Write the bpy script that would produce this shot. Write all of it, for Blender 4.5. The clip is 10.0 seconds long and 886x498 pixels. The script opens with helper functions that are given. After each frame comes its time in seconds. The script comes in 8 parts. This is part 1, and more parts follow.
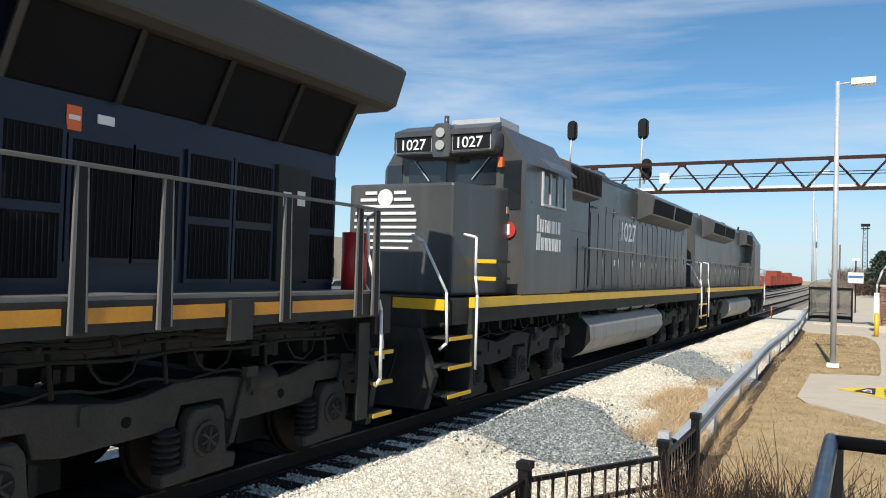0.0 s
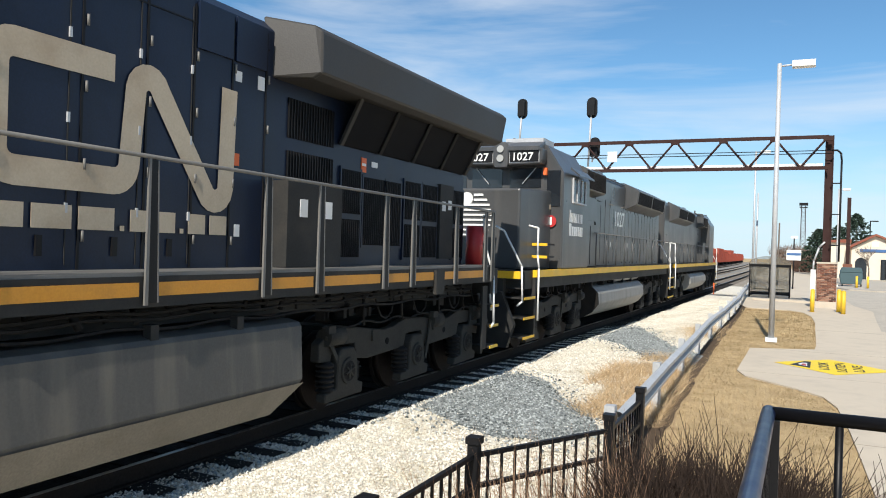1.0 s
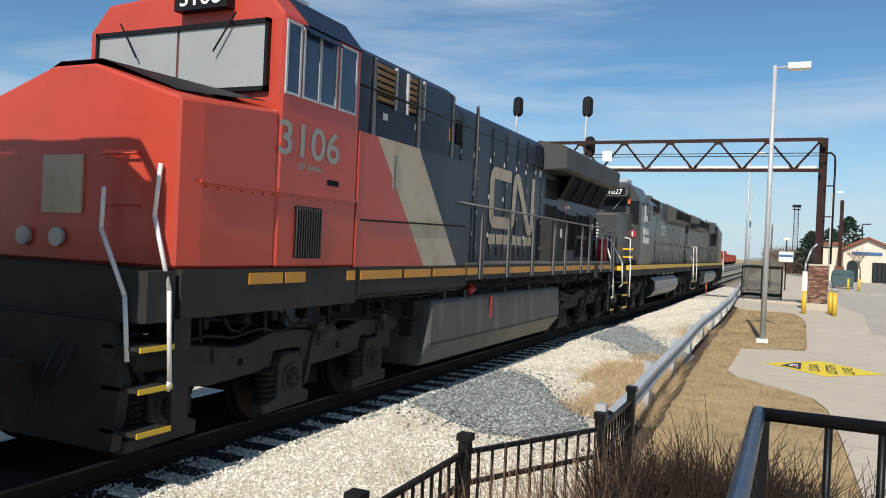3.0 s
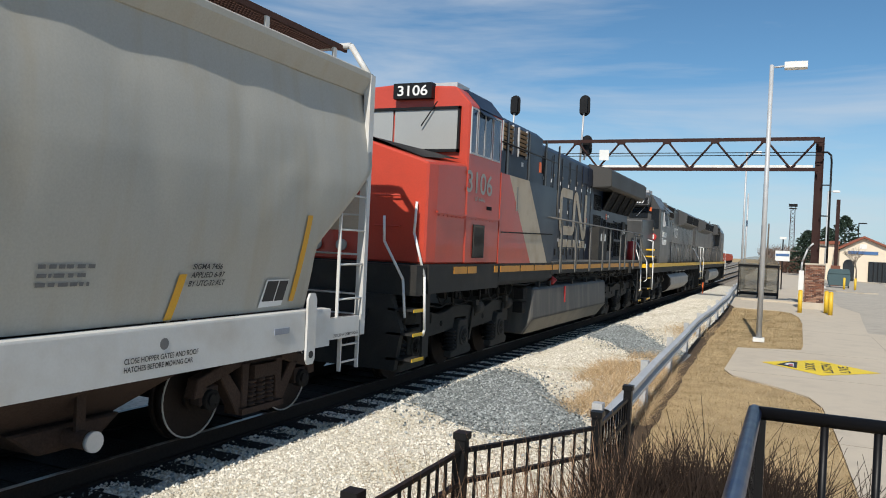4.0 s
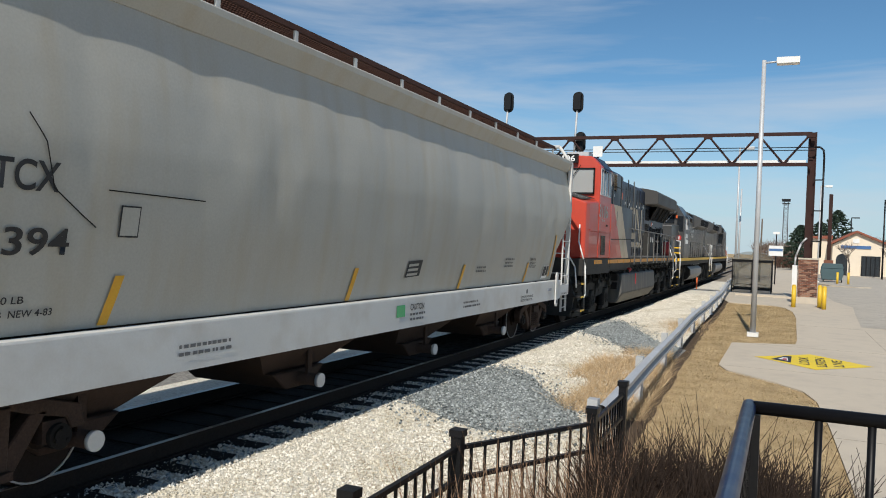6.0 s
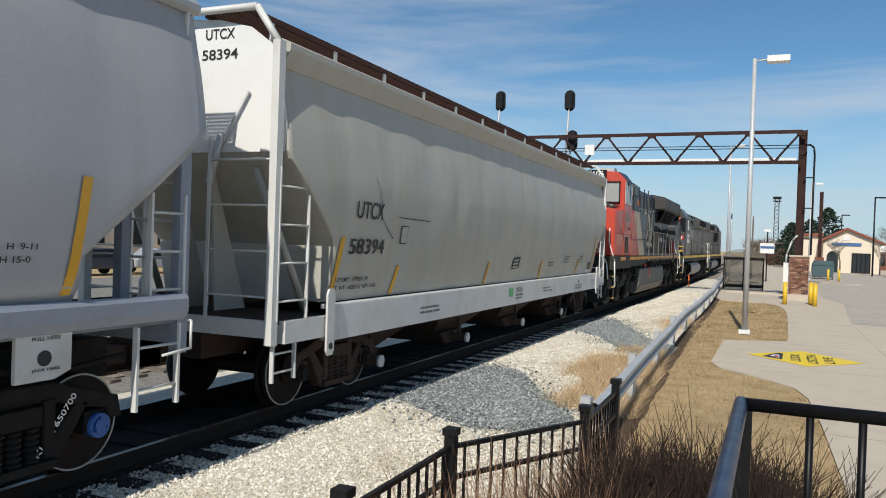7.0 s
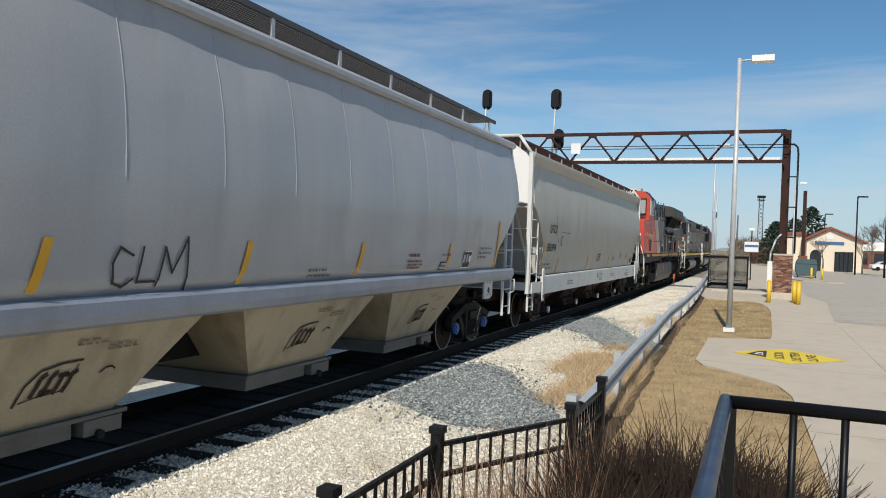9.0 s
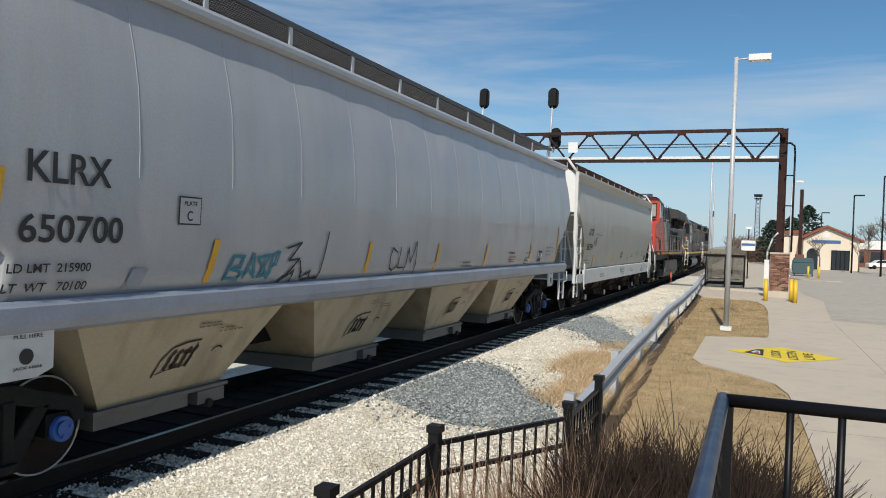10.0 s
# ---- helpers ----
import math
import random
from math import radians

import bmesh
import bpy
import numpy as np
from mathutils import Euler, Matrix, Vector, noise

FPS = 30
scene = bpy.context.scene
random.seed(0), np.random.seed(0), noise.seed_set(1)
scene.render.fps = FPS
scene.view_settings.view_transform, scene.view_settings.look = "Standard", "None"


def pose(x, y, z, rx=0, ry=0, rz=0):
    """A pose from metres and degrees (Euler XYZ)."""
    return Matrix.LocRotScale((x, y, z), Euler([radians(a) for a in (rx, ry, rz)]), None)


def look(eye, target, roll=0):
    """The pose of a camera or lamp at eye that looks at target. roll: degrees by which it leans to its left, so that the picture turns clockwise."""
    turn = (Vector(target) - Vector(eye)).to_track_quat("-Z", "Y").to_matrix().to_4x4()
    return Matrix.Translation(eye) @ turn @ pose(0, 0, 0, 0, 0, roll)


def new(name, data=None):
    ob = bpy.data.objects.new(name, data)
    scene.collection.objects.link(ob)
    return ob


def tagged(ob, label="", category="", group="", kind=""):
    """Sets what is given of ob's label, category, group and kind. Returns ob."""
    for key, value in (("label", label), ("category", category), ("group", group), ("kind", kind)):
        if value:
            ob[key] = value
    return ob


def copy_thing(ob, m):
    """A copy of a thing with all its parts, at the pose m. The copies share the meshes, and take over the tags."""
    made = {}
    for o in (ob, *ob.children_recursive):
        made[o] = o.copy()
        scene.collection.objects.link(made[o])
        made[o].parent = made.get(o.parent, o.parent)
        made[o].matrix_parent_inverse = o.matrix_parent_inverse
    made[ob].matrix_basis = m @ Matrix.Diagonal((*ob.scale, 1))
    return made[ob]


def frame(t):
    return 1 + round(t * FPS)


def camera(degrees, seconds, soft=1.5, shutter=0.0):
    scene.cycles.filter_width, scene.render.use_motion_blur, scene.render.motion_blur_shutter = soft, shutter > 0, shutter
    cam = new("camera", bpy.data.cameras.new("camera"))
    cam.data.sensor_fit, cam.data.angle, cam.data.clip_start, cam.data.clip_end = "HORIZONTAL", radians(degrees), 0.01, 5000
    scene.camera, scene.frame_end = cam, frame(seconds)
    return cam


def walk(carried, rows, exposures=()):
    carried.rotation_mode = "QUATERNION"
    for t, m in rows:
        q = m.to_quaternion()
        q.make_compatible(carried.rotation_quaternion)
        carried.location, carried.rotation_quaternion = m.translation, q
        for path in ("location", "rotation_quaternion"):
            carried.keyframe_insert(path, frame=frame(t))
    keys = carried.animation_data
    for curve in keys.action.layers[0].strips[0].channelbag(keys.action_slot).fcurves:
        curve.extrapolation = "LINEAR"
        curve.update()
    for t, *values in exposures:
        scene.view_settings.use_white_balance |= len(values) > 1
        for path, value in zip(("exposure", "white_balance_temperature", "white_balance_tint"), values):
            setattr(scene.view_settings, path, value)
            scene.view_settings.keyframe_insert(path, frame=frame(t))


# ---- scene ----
EYE = 2.295          # eye above the rail head
TRACK = 6.855        # track centre, left of the eye
cam = camera(59.5, 10.0, soft=1.0)
TURNS = [(0.0, 28.64, 1.46, 1.75), (0.5, 26.41, 0.48, 1.75), (1.0, 24.92, -0.09, 1.76), (1.5, 24.76, -0.21, 2.02),
         (2.0, 24.71, -0.2, 2.27), (2.5, 24.58, -0.27, 2.47), (4.0, 24.22, -0.4, 2.65), (4.5, 24.08, -0.53, 2.61),
         (5.0, 24.01, -0.56, 2.37), (5.5, 23.95, -0.56, 2.32), (7.0, 23.25, -0.63, 1.98), (7.5, 22.94, -0.68, 1.98),
         (8.0, 22.66, -0.68, 2.05), (8.5, 22.46, -0.69, 2.06), (9.0, 22.25, -0.72, 2.04), (9.5, 22.17, -0.78, 1.99),
         (10.0, 22.05, -0.79, 1.98)]


def aim(yaw, pitch, roll):
    a, b = radians(yaw), radians(pitch)
    way = Vector((-math.sin(a) * math.cos(b), math.cos(a) * math.cos(b), math.sin(b)))
    return look((0, 0, EYE), Vector((0, 0, EYE)) + way, roll)


walk(cam, [(t, aim(y, p, r)) for t, y, p, r in TURNS],
     exposures=[(0.0, 0.22), (0.5, 0.29), (1.0, 0.35), (1.5, 0.35), (2.0, 0.30), (2.5, 0.14), (4.0, -0.06), (7.0, -0.12), (10.0, -0.14)])

# ---------------------------------------------------------------- light
SUN_EL, SUN_AZ = 42.0, 5.5        # the sun stands behind the eye, a little to the right of the track
toward = Vector((math.sin(radians(SUN_AZ)) * math.cos(radians(SUN_EL)), -math.cos(radians(SUN_AZ)) * math.cos(radians(SUN_EL)), math.sin(radians(SUN_EL))))
sun = new("sun", bpy.data.lights.new("sun", "SUN"))
sun.data.energy, sun.data.angle, sun.data.color = 4.7, radians(0.53), (1.0, 0.94, 0.84)
sun.matrix_world = look(toward * 60, (0, 0, 0))

world = bpy.data.worlds.new("sky")
scene.world = world
world.use_nodes = True
wn, wl = world.node_tree.nodes, world.node_tree.links
sky = wn.new("ShaderNodeTexSky")
sky.sky_type, sky.sun_disc = "NISHITA", False
sky.sun_elevation, sky.sun_rotation = radians(SUN_EL), radians(180 - SUN_AZ)
sky.altitude, sky.air_density, sky.dust_density, sky.ozone_density = 1200, 1.0, 0.2, 3.0
geo = wn.new("ShaderNodeTexCoord")
stretch = wn.new("ShaderNodeMapping")
stretch.inputs["Scale"].default_value = (1.1, 1.6, 9.0)
stretch.inputs["Rotation"].default_value = (0.05, -0.10, 0.35)
cirrus = wn.new("ShaderNodeTexNoise")
cirrus.inputs["Scale"].default_value, cirrus.inputs["Detail"].default_value, cirrus.inputs["Roughness"].default_value = 1.5, 7, 0.55
cirrus.inputs["Distortion"].default_value = 0.5
ramp = wn.new("ShaderNodeValToRGB")
ramp.color_ramp.elements[0].position, ramp.color_ramp.elements[1].position = 0.46, 0.74
ramp.color_ramp.elements[0].color, ramp.color_ramp.elements[1].color = (0, 0, 0, 1), (0.7, 0.7, 0.7, 1)
veil = wn.new("ShaderNodeMix")
veil.data_type = "RGBA"
veil.inputs[7].default_value = (7.5, 8.0, 8.6, 1)
wl.new(geo.outputs["Generated"], stretch.inputs["Vector"])
wl.new(stretch.outputs["Vector"], cirrus.inputs["Vector"])
wl.new(cirrus.outputs["Fac"], ramp.inputs["Fac"])
wl.new(ramp.outputs["Color"], veil.inputs[0])
tone = wn.new("ShaderNodeMix")          # clear spring air: a little bluer than the model sky
tone.data_type, tone.blend_type = "RGBA", "MULTIPLY"
tone.inputs[0].default_value = 1.0
tone.inputs[7].default_value = (0.82, 1.12, 1.18, 1)
split = wn.new("ShaderNodeSeparateXYZ")
low = wn.new("ShaderNodeMapRange")
low.inputs["From Min"].default_value, low.inputs["From Max"].default_value = 0.20, 0.0
low.inputs["To Min"].default_value, low.inputs["To Max"].default_value = 0.0, 0.85
haze = wn.new("ShaderNodeMix")
haze.data_type = "RGBA"
haze.inputs[7].default_value = (5.6, 7.2, 8.5, 1)
wl.new(geo.outputs["Generated"], split.inputs[0])
wl.new(split.outputs["Z"], low.inputs["Value"])
wl.new(low.outputs[0], haze.inputs[0])
wl.new(sky.outputs["Color"], tone.inputs[6])
wl.new(tone.outputs[2], haze.inputs[6])
wl.new(haze.outputs[2], veil.inputs[6])
wl.new(veil.outputs[2], wn["Background"].inputs["Color"])
wn["Background"].inputs["Strength"].default_value = 0.088


# ---------------------------------------------------------------- materials
def mat(name, base, rough=0.6, metal=0.0, var=0.2, scale=1.5, bump=0.15, fine=45.0, stain=None, amount=0.0, streak=False, coat=0.0):
    """A painted or natural surface: two scales of tone, fine relief and, if given, stains of another colour."""
    m = bpy.data.materials.new(name)
    m.use_nodes = True
    n, l = m.node_tree.nodes, m.node_tree.links
    b = n["Principled BSDF"]
    tc = n.new("ShaderNodeTexCoord")
    big, small = n.new("ShaderNodeTexNoise"), n.new("ShaderNodeTexNoise")
    big.inputs["Scale"].default_value, big.inputs["Detail"].default_value = scale, 5
    small.inputs["Scale"].default_value, small.inputs["Detail"].default_value = fine, 3
    for x in (big, small):
        l.new(tc.outputs["Object"], x.inputs["Vector"])
    mix = n.new("ShaderNodeMix")
    mix.data_type = "RGBA"
    mix.inputs[6].default_value = (*[c * (1 - var) for c in base], 1)
    mix.inputs[7].default_value = (*[min(1, c * (1 + var)) for c in base], 1)
    l.new(big.outputs["Fac"], mix.inputs[0])
    grain = n.new("ShaderNodeMix")
    grain.data_type, grain.blend_type = "RGBA", "OVERLAY"
    grain.inputs[0].default_value = min(1, var * 1.5)
    l.new(mix.outputs[2], grain.inputs[6])
    l.new(small.outputs["Fac"], grain.inputs[7])
    colour = grain.outputs[2]
    if stain:
        mp, sn, rp, sm = n.new("ShaderNodeMapping"), n.new("ShaderNodeTexNoise"), n.new("ShaderNodeValToRGB"), n.new("ShaderNodeMix")
        mp.inputs["Scale"].default_value = (2.2, 2.2, 0.25) if streak else (1, 1, 1)
        sn.inputs["Scale"].default_value, sn.inputs["Detail"].default_value = (1.6, 6) if streak else (2.2, 7)
        rp.color_ramp.elements[0].position, rp.color_ramp.elements[1].position = 0.48, 0.75
        sm.data_type = "RGBA"
        sm.inputs[7].default_value = (*stain, 1)
        mu = n.new("ShaderNodeMath")
        mu.operation = "MULTIPLY"
        mu.inputs[1].default_value = amount
        l.new(tc.outputs["Object"], mp.inputs["Vector"])
        l.new(mp.outputs["Vector"], sn.inputs["Vector"])
        l.new(sn.outputs["Fac"], rp.inputs["Fac"])
        l.new(rp.outputs["Color"], mu.inputs[0])
        l.new(mu.outputs[0], sm.inputs[0])
        l.new(colour, sm.inputs[6])
        colour = sm.outputs[2]
    l.new(colour, b.inputs["Base Color"])
    rr = n.new("ShaderNodeMapRange")
    rr.inputs["To Min"].default_value, rr.inputs["To Max"].default_value = max(0.05, rough - 0.12), min(1, rough + 0.12)
    l.new(big.outputs["Fac"], rr.inputs["Value"])
    l.new(rr.outputs[0], b.inputs["Roughness"])
    b.inputs["Metallic"].default_value = metal
    b.inputs["Specular IOR Level"].default_value = 0.22 if rough > 0.62 else 0.5
    b.inputs["Coat Weight"].default_value = coat
    bp = n.new("ShaderNodeBump")
    bp.inputs["Strength"].default_value, bp.inputs["Distance"].default_value = bump, 0.02
    l.new(small.outputs["Fac"], bp.inputs["Height"])
    l.new(bp.outputs["Normal"], b.inputs["Normal"])
    return m


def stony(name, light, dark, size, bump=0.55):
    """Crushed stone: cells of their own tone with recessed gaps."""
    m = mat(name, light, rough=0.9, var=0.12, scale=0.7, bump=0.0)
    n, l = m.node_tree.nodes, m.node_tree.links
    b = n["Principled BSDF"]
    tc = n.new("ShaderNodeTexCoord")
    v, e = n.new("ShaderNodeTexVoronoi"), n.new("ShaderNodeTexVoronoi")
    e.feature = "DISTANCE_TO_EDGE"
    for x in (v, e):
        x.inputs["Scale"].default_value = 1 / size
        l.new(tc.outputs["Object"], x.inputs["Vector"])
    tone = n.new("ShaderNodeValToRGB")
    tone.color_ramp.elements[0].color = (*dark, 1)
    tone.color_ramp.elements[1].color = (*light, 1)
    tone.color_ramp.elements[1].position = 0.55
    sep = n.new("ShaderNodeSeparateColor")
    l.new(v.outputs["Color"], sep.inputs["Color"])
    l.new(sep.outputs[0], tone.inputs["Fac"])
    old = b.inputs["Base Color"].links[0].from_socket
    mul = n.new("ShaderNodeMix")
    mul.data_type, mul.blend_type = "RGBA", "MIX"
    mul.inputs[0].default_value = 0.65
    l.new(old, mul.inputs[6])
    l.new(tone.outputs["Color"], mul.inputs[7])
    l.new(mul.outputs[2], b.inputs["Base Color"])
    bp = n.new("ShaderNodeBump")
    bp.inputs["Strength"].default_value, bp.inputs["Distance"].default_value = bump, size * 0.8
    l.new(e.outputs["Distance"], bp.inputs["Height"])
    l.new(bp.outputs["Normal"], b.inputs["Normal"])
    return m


def glass(name, tint, rough=0.05):
    m = mat(name, tint, rough=rough + 0.12, var=0.1, bump=0.0)
    m.node_tree.nodes["Principled BSDF"].inputs["Specular IOR Level"].default_value = 0.8
    return m


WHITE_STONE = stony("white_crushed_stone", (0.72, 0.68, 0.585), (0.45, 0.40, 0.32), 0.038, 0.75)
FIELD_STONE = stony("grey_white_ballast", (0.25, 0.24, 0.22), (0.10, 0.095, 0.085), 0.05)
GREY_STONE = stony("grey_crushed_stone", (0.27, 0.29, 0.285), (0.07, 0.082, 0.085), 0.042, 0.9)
# Near-black: oily dirt, plus the shade below the train put into the colour.
SHADED_BED_STONE = stony("track_ballast_train_shade", (0.030, 0.028, 0.026), (0.010, 0.009, 0.009), 0.05)
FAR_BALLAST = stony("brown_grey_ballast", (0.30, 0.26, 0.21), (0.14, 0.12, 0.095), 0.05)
SOIL = mat("dry_lawn", (0.44, 0.325, 0.18), rough=0.95, var=0.3, scale=0.9, bump=0.9, fine=60, stain=(0.20, 0.13, 0.06), amount=0.55)
CONCRETE = mat("pavement_concrete", (0.52, 0.455, 0.365), rough=0.9, var=0.08, scale=0.25, bump=0.12, fine=90, stain=(0.36, 0.32, 0.27), amount=0.4)
TIMBER = mat("weathered_tie_timber", (0.16, 0.14, 0.12), rough=0.95, var=0.35, scale=3, bump=0.6, fine=40)
RAIL_STEEL = mat("rusty_rail_steel", (0.026, 0.019, 0.015), rough=0.85, metal=0.0, var=0.3, bump=0.2)
RAIL_TOP = mat("polished_rail_head", (0.34, 0.34, 0.34), rough=0.36, metal=1.0, var=0.1, bump=0.02)
GALV = mat("galvanised_steel", (0.46, 0.47, 0.48), rough=0.5, metal=0.2, var=0.12, scale=6, bump=0.08, stain=(0.62, 0.62, 0.62), amount=0.6)
BLACK_METAL = mat("black_painted_metal", (0.009, 0.009, 0.010), rough=0.45, var=0.2, bump=0.06)
RAIL_BLACK = mat("glossy_black_rail_paint", (0.005, 0.005, 0.006), rough=0.4, var=0.15, bump=0.03)
# Rail paint with the sky's reflection put into its blue.
SKY_TINTED_METAL = mat("glossy_rail_sky_reflection", (0.006, 0.026, 0.10), rough=0.34, var=0.2, scale=9, bump=0.05, stain=(0.02, 0.05, 0.12), amount=0.4)
for m_ in (RAIL_BLACK, BLACK_METAL):
    m_.node_tree.nodes["Principled BSDF"].inputs["Specular IOR Level"].default_value = 0.22
RUST_BROWN = mat("rust_brown_steel", (0.036, 0.016, 0.014), rough=0.75, var=0.3, scale=2, bump=0.2, stain=(0.05, 0.03, 0.025), amount=0.6)
YELLOW = mat("safety_yellow_paint", (0.72, 0.46, 0.03), rough=0.5, var=0.1, bump=0.08, stain=(0.35, 0.22, 0.04), amount=0.3)
BRICK = mat("red_brick", (0.24, 0.105, 0.07), rough=0.9, var=0.3, scale=9, bump=0.3)
MORTAR = mat("lime_mortar", (0.42, 0.38, 0.33), rough=0.95, var=0.12, bump=0.3)
WHITE_PAINT = mat("white_paint", (0.75, 0.75, 0.73), rough=0.45, var=0.06, bump=0.05, stain=(0.45, 0.40, 0.33), amount=0.2)
STUCCO = mat("cream_stucco", (0.72, 0.62, 0.49), rough=0.9, var=0.07, bump=0.25)
TERRACOTTA = mat("terracotta_roof", (0.24, 0.085, 0.055), rough=0.8, var=0.2, bump=0.3)
bn_, bl_ = BRICK.node_tree.nodes, BRICK.node_tree.links
kind_, spread_ = bn_.new("ShaderNodeObjectInfo"), bn_.new("ShaderNodeValToRGB")
for k_, (at_, tone_) in enumerate(((0.0, (0.085, 0.045, 0.035)), (1.0, (0.36, 0.22, 0.15)), (0.45, (0.20, 0.085, 0.055)))):
    el_ = spread_.color_ramp.elements[k_] if k_ < 2 else spread_.color_ramp.elements.new(at_)
    el_.color = (*tone_, 1)
bl_.new(kind_.outputs["Random"], spread_.inputs["Fac"])
bl_.new(spread_.outputs["Color"], bn_["Principled BSDF"].inputs["Base Color"])
DARK_GLASS = glass("dark_window_glass", (0.015, 0.018, 0.022))
BLUE_GLASS = glass("blue_tinted_glass", (0.02, 0.035, 0.08))
STRAW = mat("dry_straw", (0.42, 0.29, 0.14), rough=0.9, var=0.3, scale=8, bump=0.1)
TWIG = mat("dark_brown_twigs", (0.030, 0.020, 0.015), rough=0.9, var=0.35, scale=6, bump=0.1)
REED = mat("pinkish_dry_stalks", (0.30, 0.19, 0.12), rough=0.9, var=0.3, scale=6, bump=0.1)
BARK = mat("grey_bark", (0.13, 0.105, 0.085), rough=0.95, var=0.25, bump=0.4)
NEEDLES = mat("dark_conifer_needles", (0.036, 0.058, 0.040), rough=0.9, var=0.4, scale=3, bump=0.2)
GREEN_BIN = mat("dull_green_paint", (0.05, 0.09, 0.10), rough=0.6, var=0.15, bump=0.1)
SMOKED = mat("smoked_acrylic", (0.16, 0.15, 0.12), rough=0.25, var=0.1, bump=0.02)
SMOKED.node_tree.nodes["Principled BSDF"].inputs["Alpha"].default_value = 0.32
ORANGE = mat("orange_plastic", (0.75, 0.14, 0.03), rough=0.5, var=0.08, bump=0.03)
RED_CAR = mat("faded_red_container_paint", (0.26, 0.055, 0.035), rough=0.7, var=0.25, scale=0.8, bump=0.1)
SIGN_BLUE = mat("sign_blue_paint", (0.05, 0.13, 0.30), rough=0.5, var=0.08, bump=0.03)
LENS_WHITE = mat("lamp_lens", (0.8, 0.8, 0.78), rough=0.3, var=0.03, bump=0.02)


# ---------------------------------------------------------------- mesh helpers
def box(bm, x0, x1, y0, y1, z0, z1):
    v = [bm.verts.new((x, y, z)) for z in (z0, z1) for x, y in ((x0, y0), (x1, y0), (x1, y1), (x0, y1))]
    for f in ((3, 2, 1, 0), (4, 5, 6, 7), (0, 1, 5, 4), (1, 2, 6, 5), (2, 3, 7, 6), (3, 0, 4, 7)):
        bm.faces.new([v[i] for i in f])
    return bm


def prism(bm, outline, axis, a, b):
    """An outline pushed from a to b along an axis. axis x: (y, z); y: (x, z); z: (x, y)."""
    def put(p, d):
        return {"x": (d, p[0], p[1]), "y": (p[0], d, p[1]), "z": (p[0], p[1], d)}[axis]
    lo, hi = [bm.verts.new(put(p, a)) for p in outline], [bm.verts.new(put(p, b)) for p in outline]
    k = len(outline)
    faces = [bm.faces.new(lo[::-1]), bm.faces.new(hi)] + [bm.faces.new((lo[i], lo[(i + 1) % k], hi[(i + 1) % k], hi[i])) for i in range(k)]
    bmesh.ops.recalc_face_normals(bm, faces=faces)
    return bm


def rod(bm, p, q, r, n=8, r2=None):
    p, q = Vector(p), Vector(q)
    d = (q - p).normalized()
    u = d.orthogonal().normalized()
    w = d.cross(u)
    rings = []
    for c, rad in ((p, r), (q, r if r2 is None else r2)):
        rings.append([bm.verts.new(c + rad * (math.cos(a) * u + math.sin(a) * w)) for a in (2 * math.pi * i / n for i in range(n))])
    for i in range(n):
        f = bm.faces.new((rings[0][i], rings[0][(i + 1) % n], rings[1][(i + 1) % n], rings[1][i]))
        f.smooth = n > 5
    bm.faces.new(rings[0][::-1])
    bm.faces.new(rings[1])
    return bm


def bent(bm, points, r, n=7):
    for a, b in zip(points, points[1:]):
        rod(bm, a, b, r, n)
    return bm


def lathe(bm, x, y, profile, n=14):
    """A turned upright shape: profile rows of radius and height."""
    rings = [[bm.verts.new((x + r * math.cos(2 * math.pi * i / n), y + r * math.sin(2 * math.pi * i / n), z)) for i in range(n)] for r, z in profile]
    for a, b in zip(rings, rings[1:]):
        for i in range(n):
            bm.faces.new((a[i], a[(i + 1) % n], b[(i + 1) % n], b[i])).smooth = True
    bm.faces.new(rings[0][::-1])
    bm.faces.new(rings[-1])
    return bm


def bevelled(bm, w=0.015, seg=1):
    bmesh.ops.bevel(bm, geom=[e for e in bm.edges if len(e.link_faces) == 2 and e.calc_face_angle(0) > 0.5], offset=w, segments=seg, profile=0.6, affect="EDGES", clamp_overlap=True)
    return bm


def mesh_of(bm, name, material):
    me = bpy.data.meshes.new(name)
    bm.to_mesh(me)
    bm.free()
    me.materials.append(material)
    return me


def part(name, bm, material, parent=None, label=""):
    ob = new(name, mesh_of(bm, name, material))
    if parent:
        ob.parent = parent
    return tagged(ob, label) if label else ob


def thing(name, label, category, group="", at=(0, 0, 0)):
    ob = new(name)
    ob.location = at
    return tagged(ob, label, category, group)


def setting(name, bm, material, label, category):
    return tagged(part(name, bm, material), label, category, kind="structure")


def BM():
    return bmesh.new()


def lettering(name, text, height, material, parent, put, label="", width=None, lean=0.0):
    """Flat letters of the built-in font. put(u, v) gives the place of a letter's point, u along the text, v up."""
    cu = bpy.data.curves.new(name, "FONT")
    cu.body, cu.size, cu.shear, cu.offset = text, 1.0, lean, 0.014
    ob = bpy.data.objects.new(name, cu)
    scene.collection.objects.link(ob)
    bpy.context.view_layer.update()
    me = bpy.data.meshes.new_from_object(ob.evaluated_get(bpy.context.evaluated_depsgraph_get()))
    bpy.data.objects.remove(ob)
    bpy.data.curves.remove(cu)
    xs, ys = [v.co.x for v in me.vertices], [v.co.y for v in me.vertices]
    x0, y0, k = min(xs), min(ys), height / (max(ys) - min(ys))
    kx = width / (max(xs) - x0) if width else k
    for v in me.vertices:
        v.co = put((v.co.x - x0) * kx, (v.co.y - y0) * k)
    me.materials.clear()
    me.materials.append(material)
    out = new(name, me)
    out.parent = parent
    return tagged(out, label or f"painted characters {text}")


# ---------------------------------------------------------------- ground and track
G = -0.22


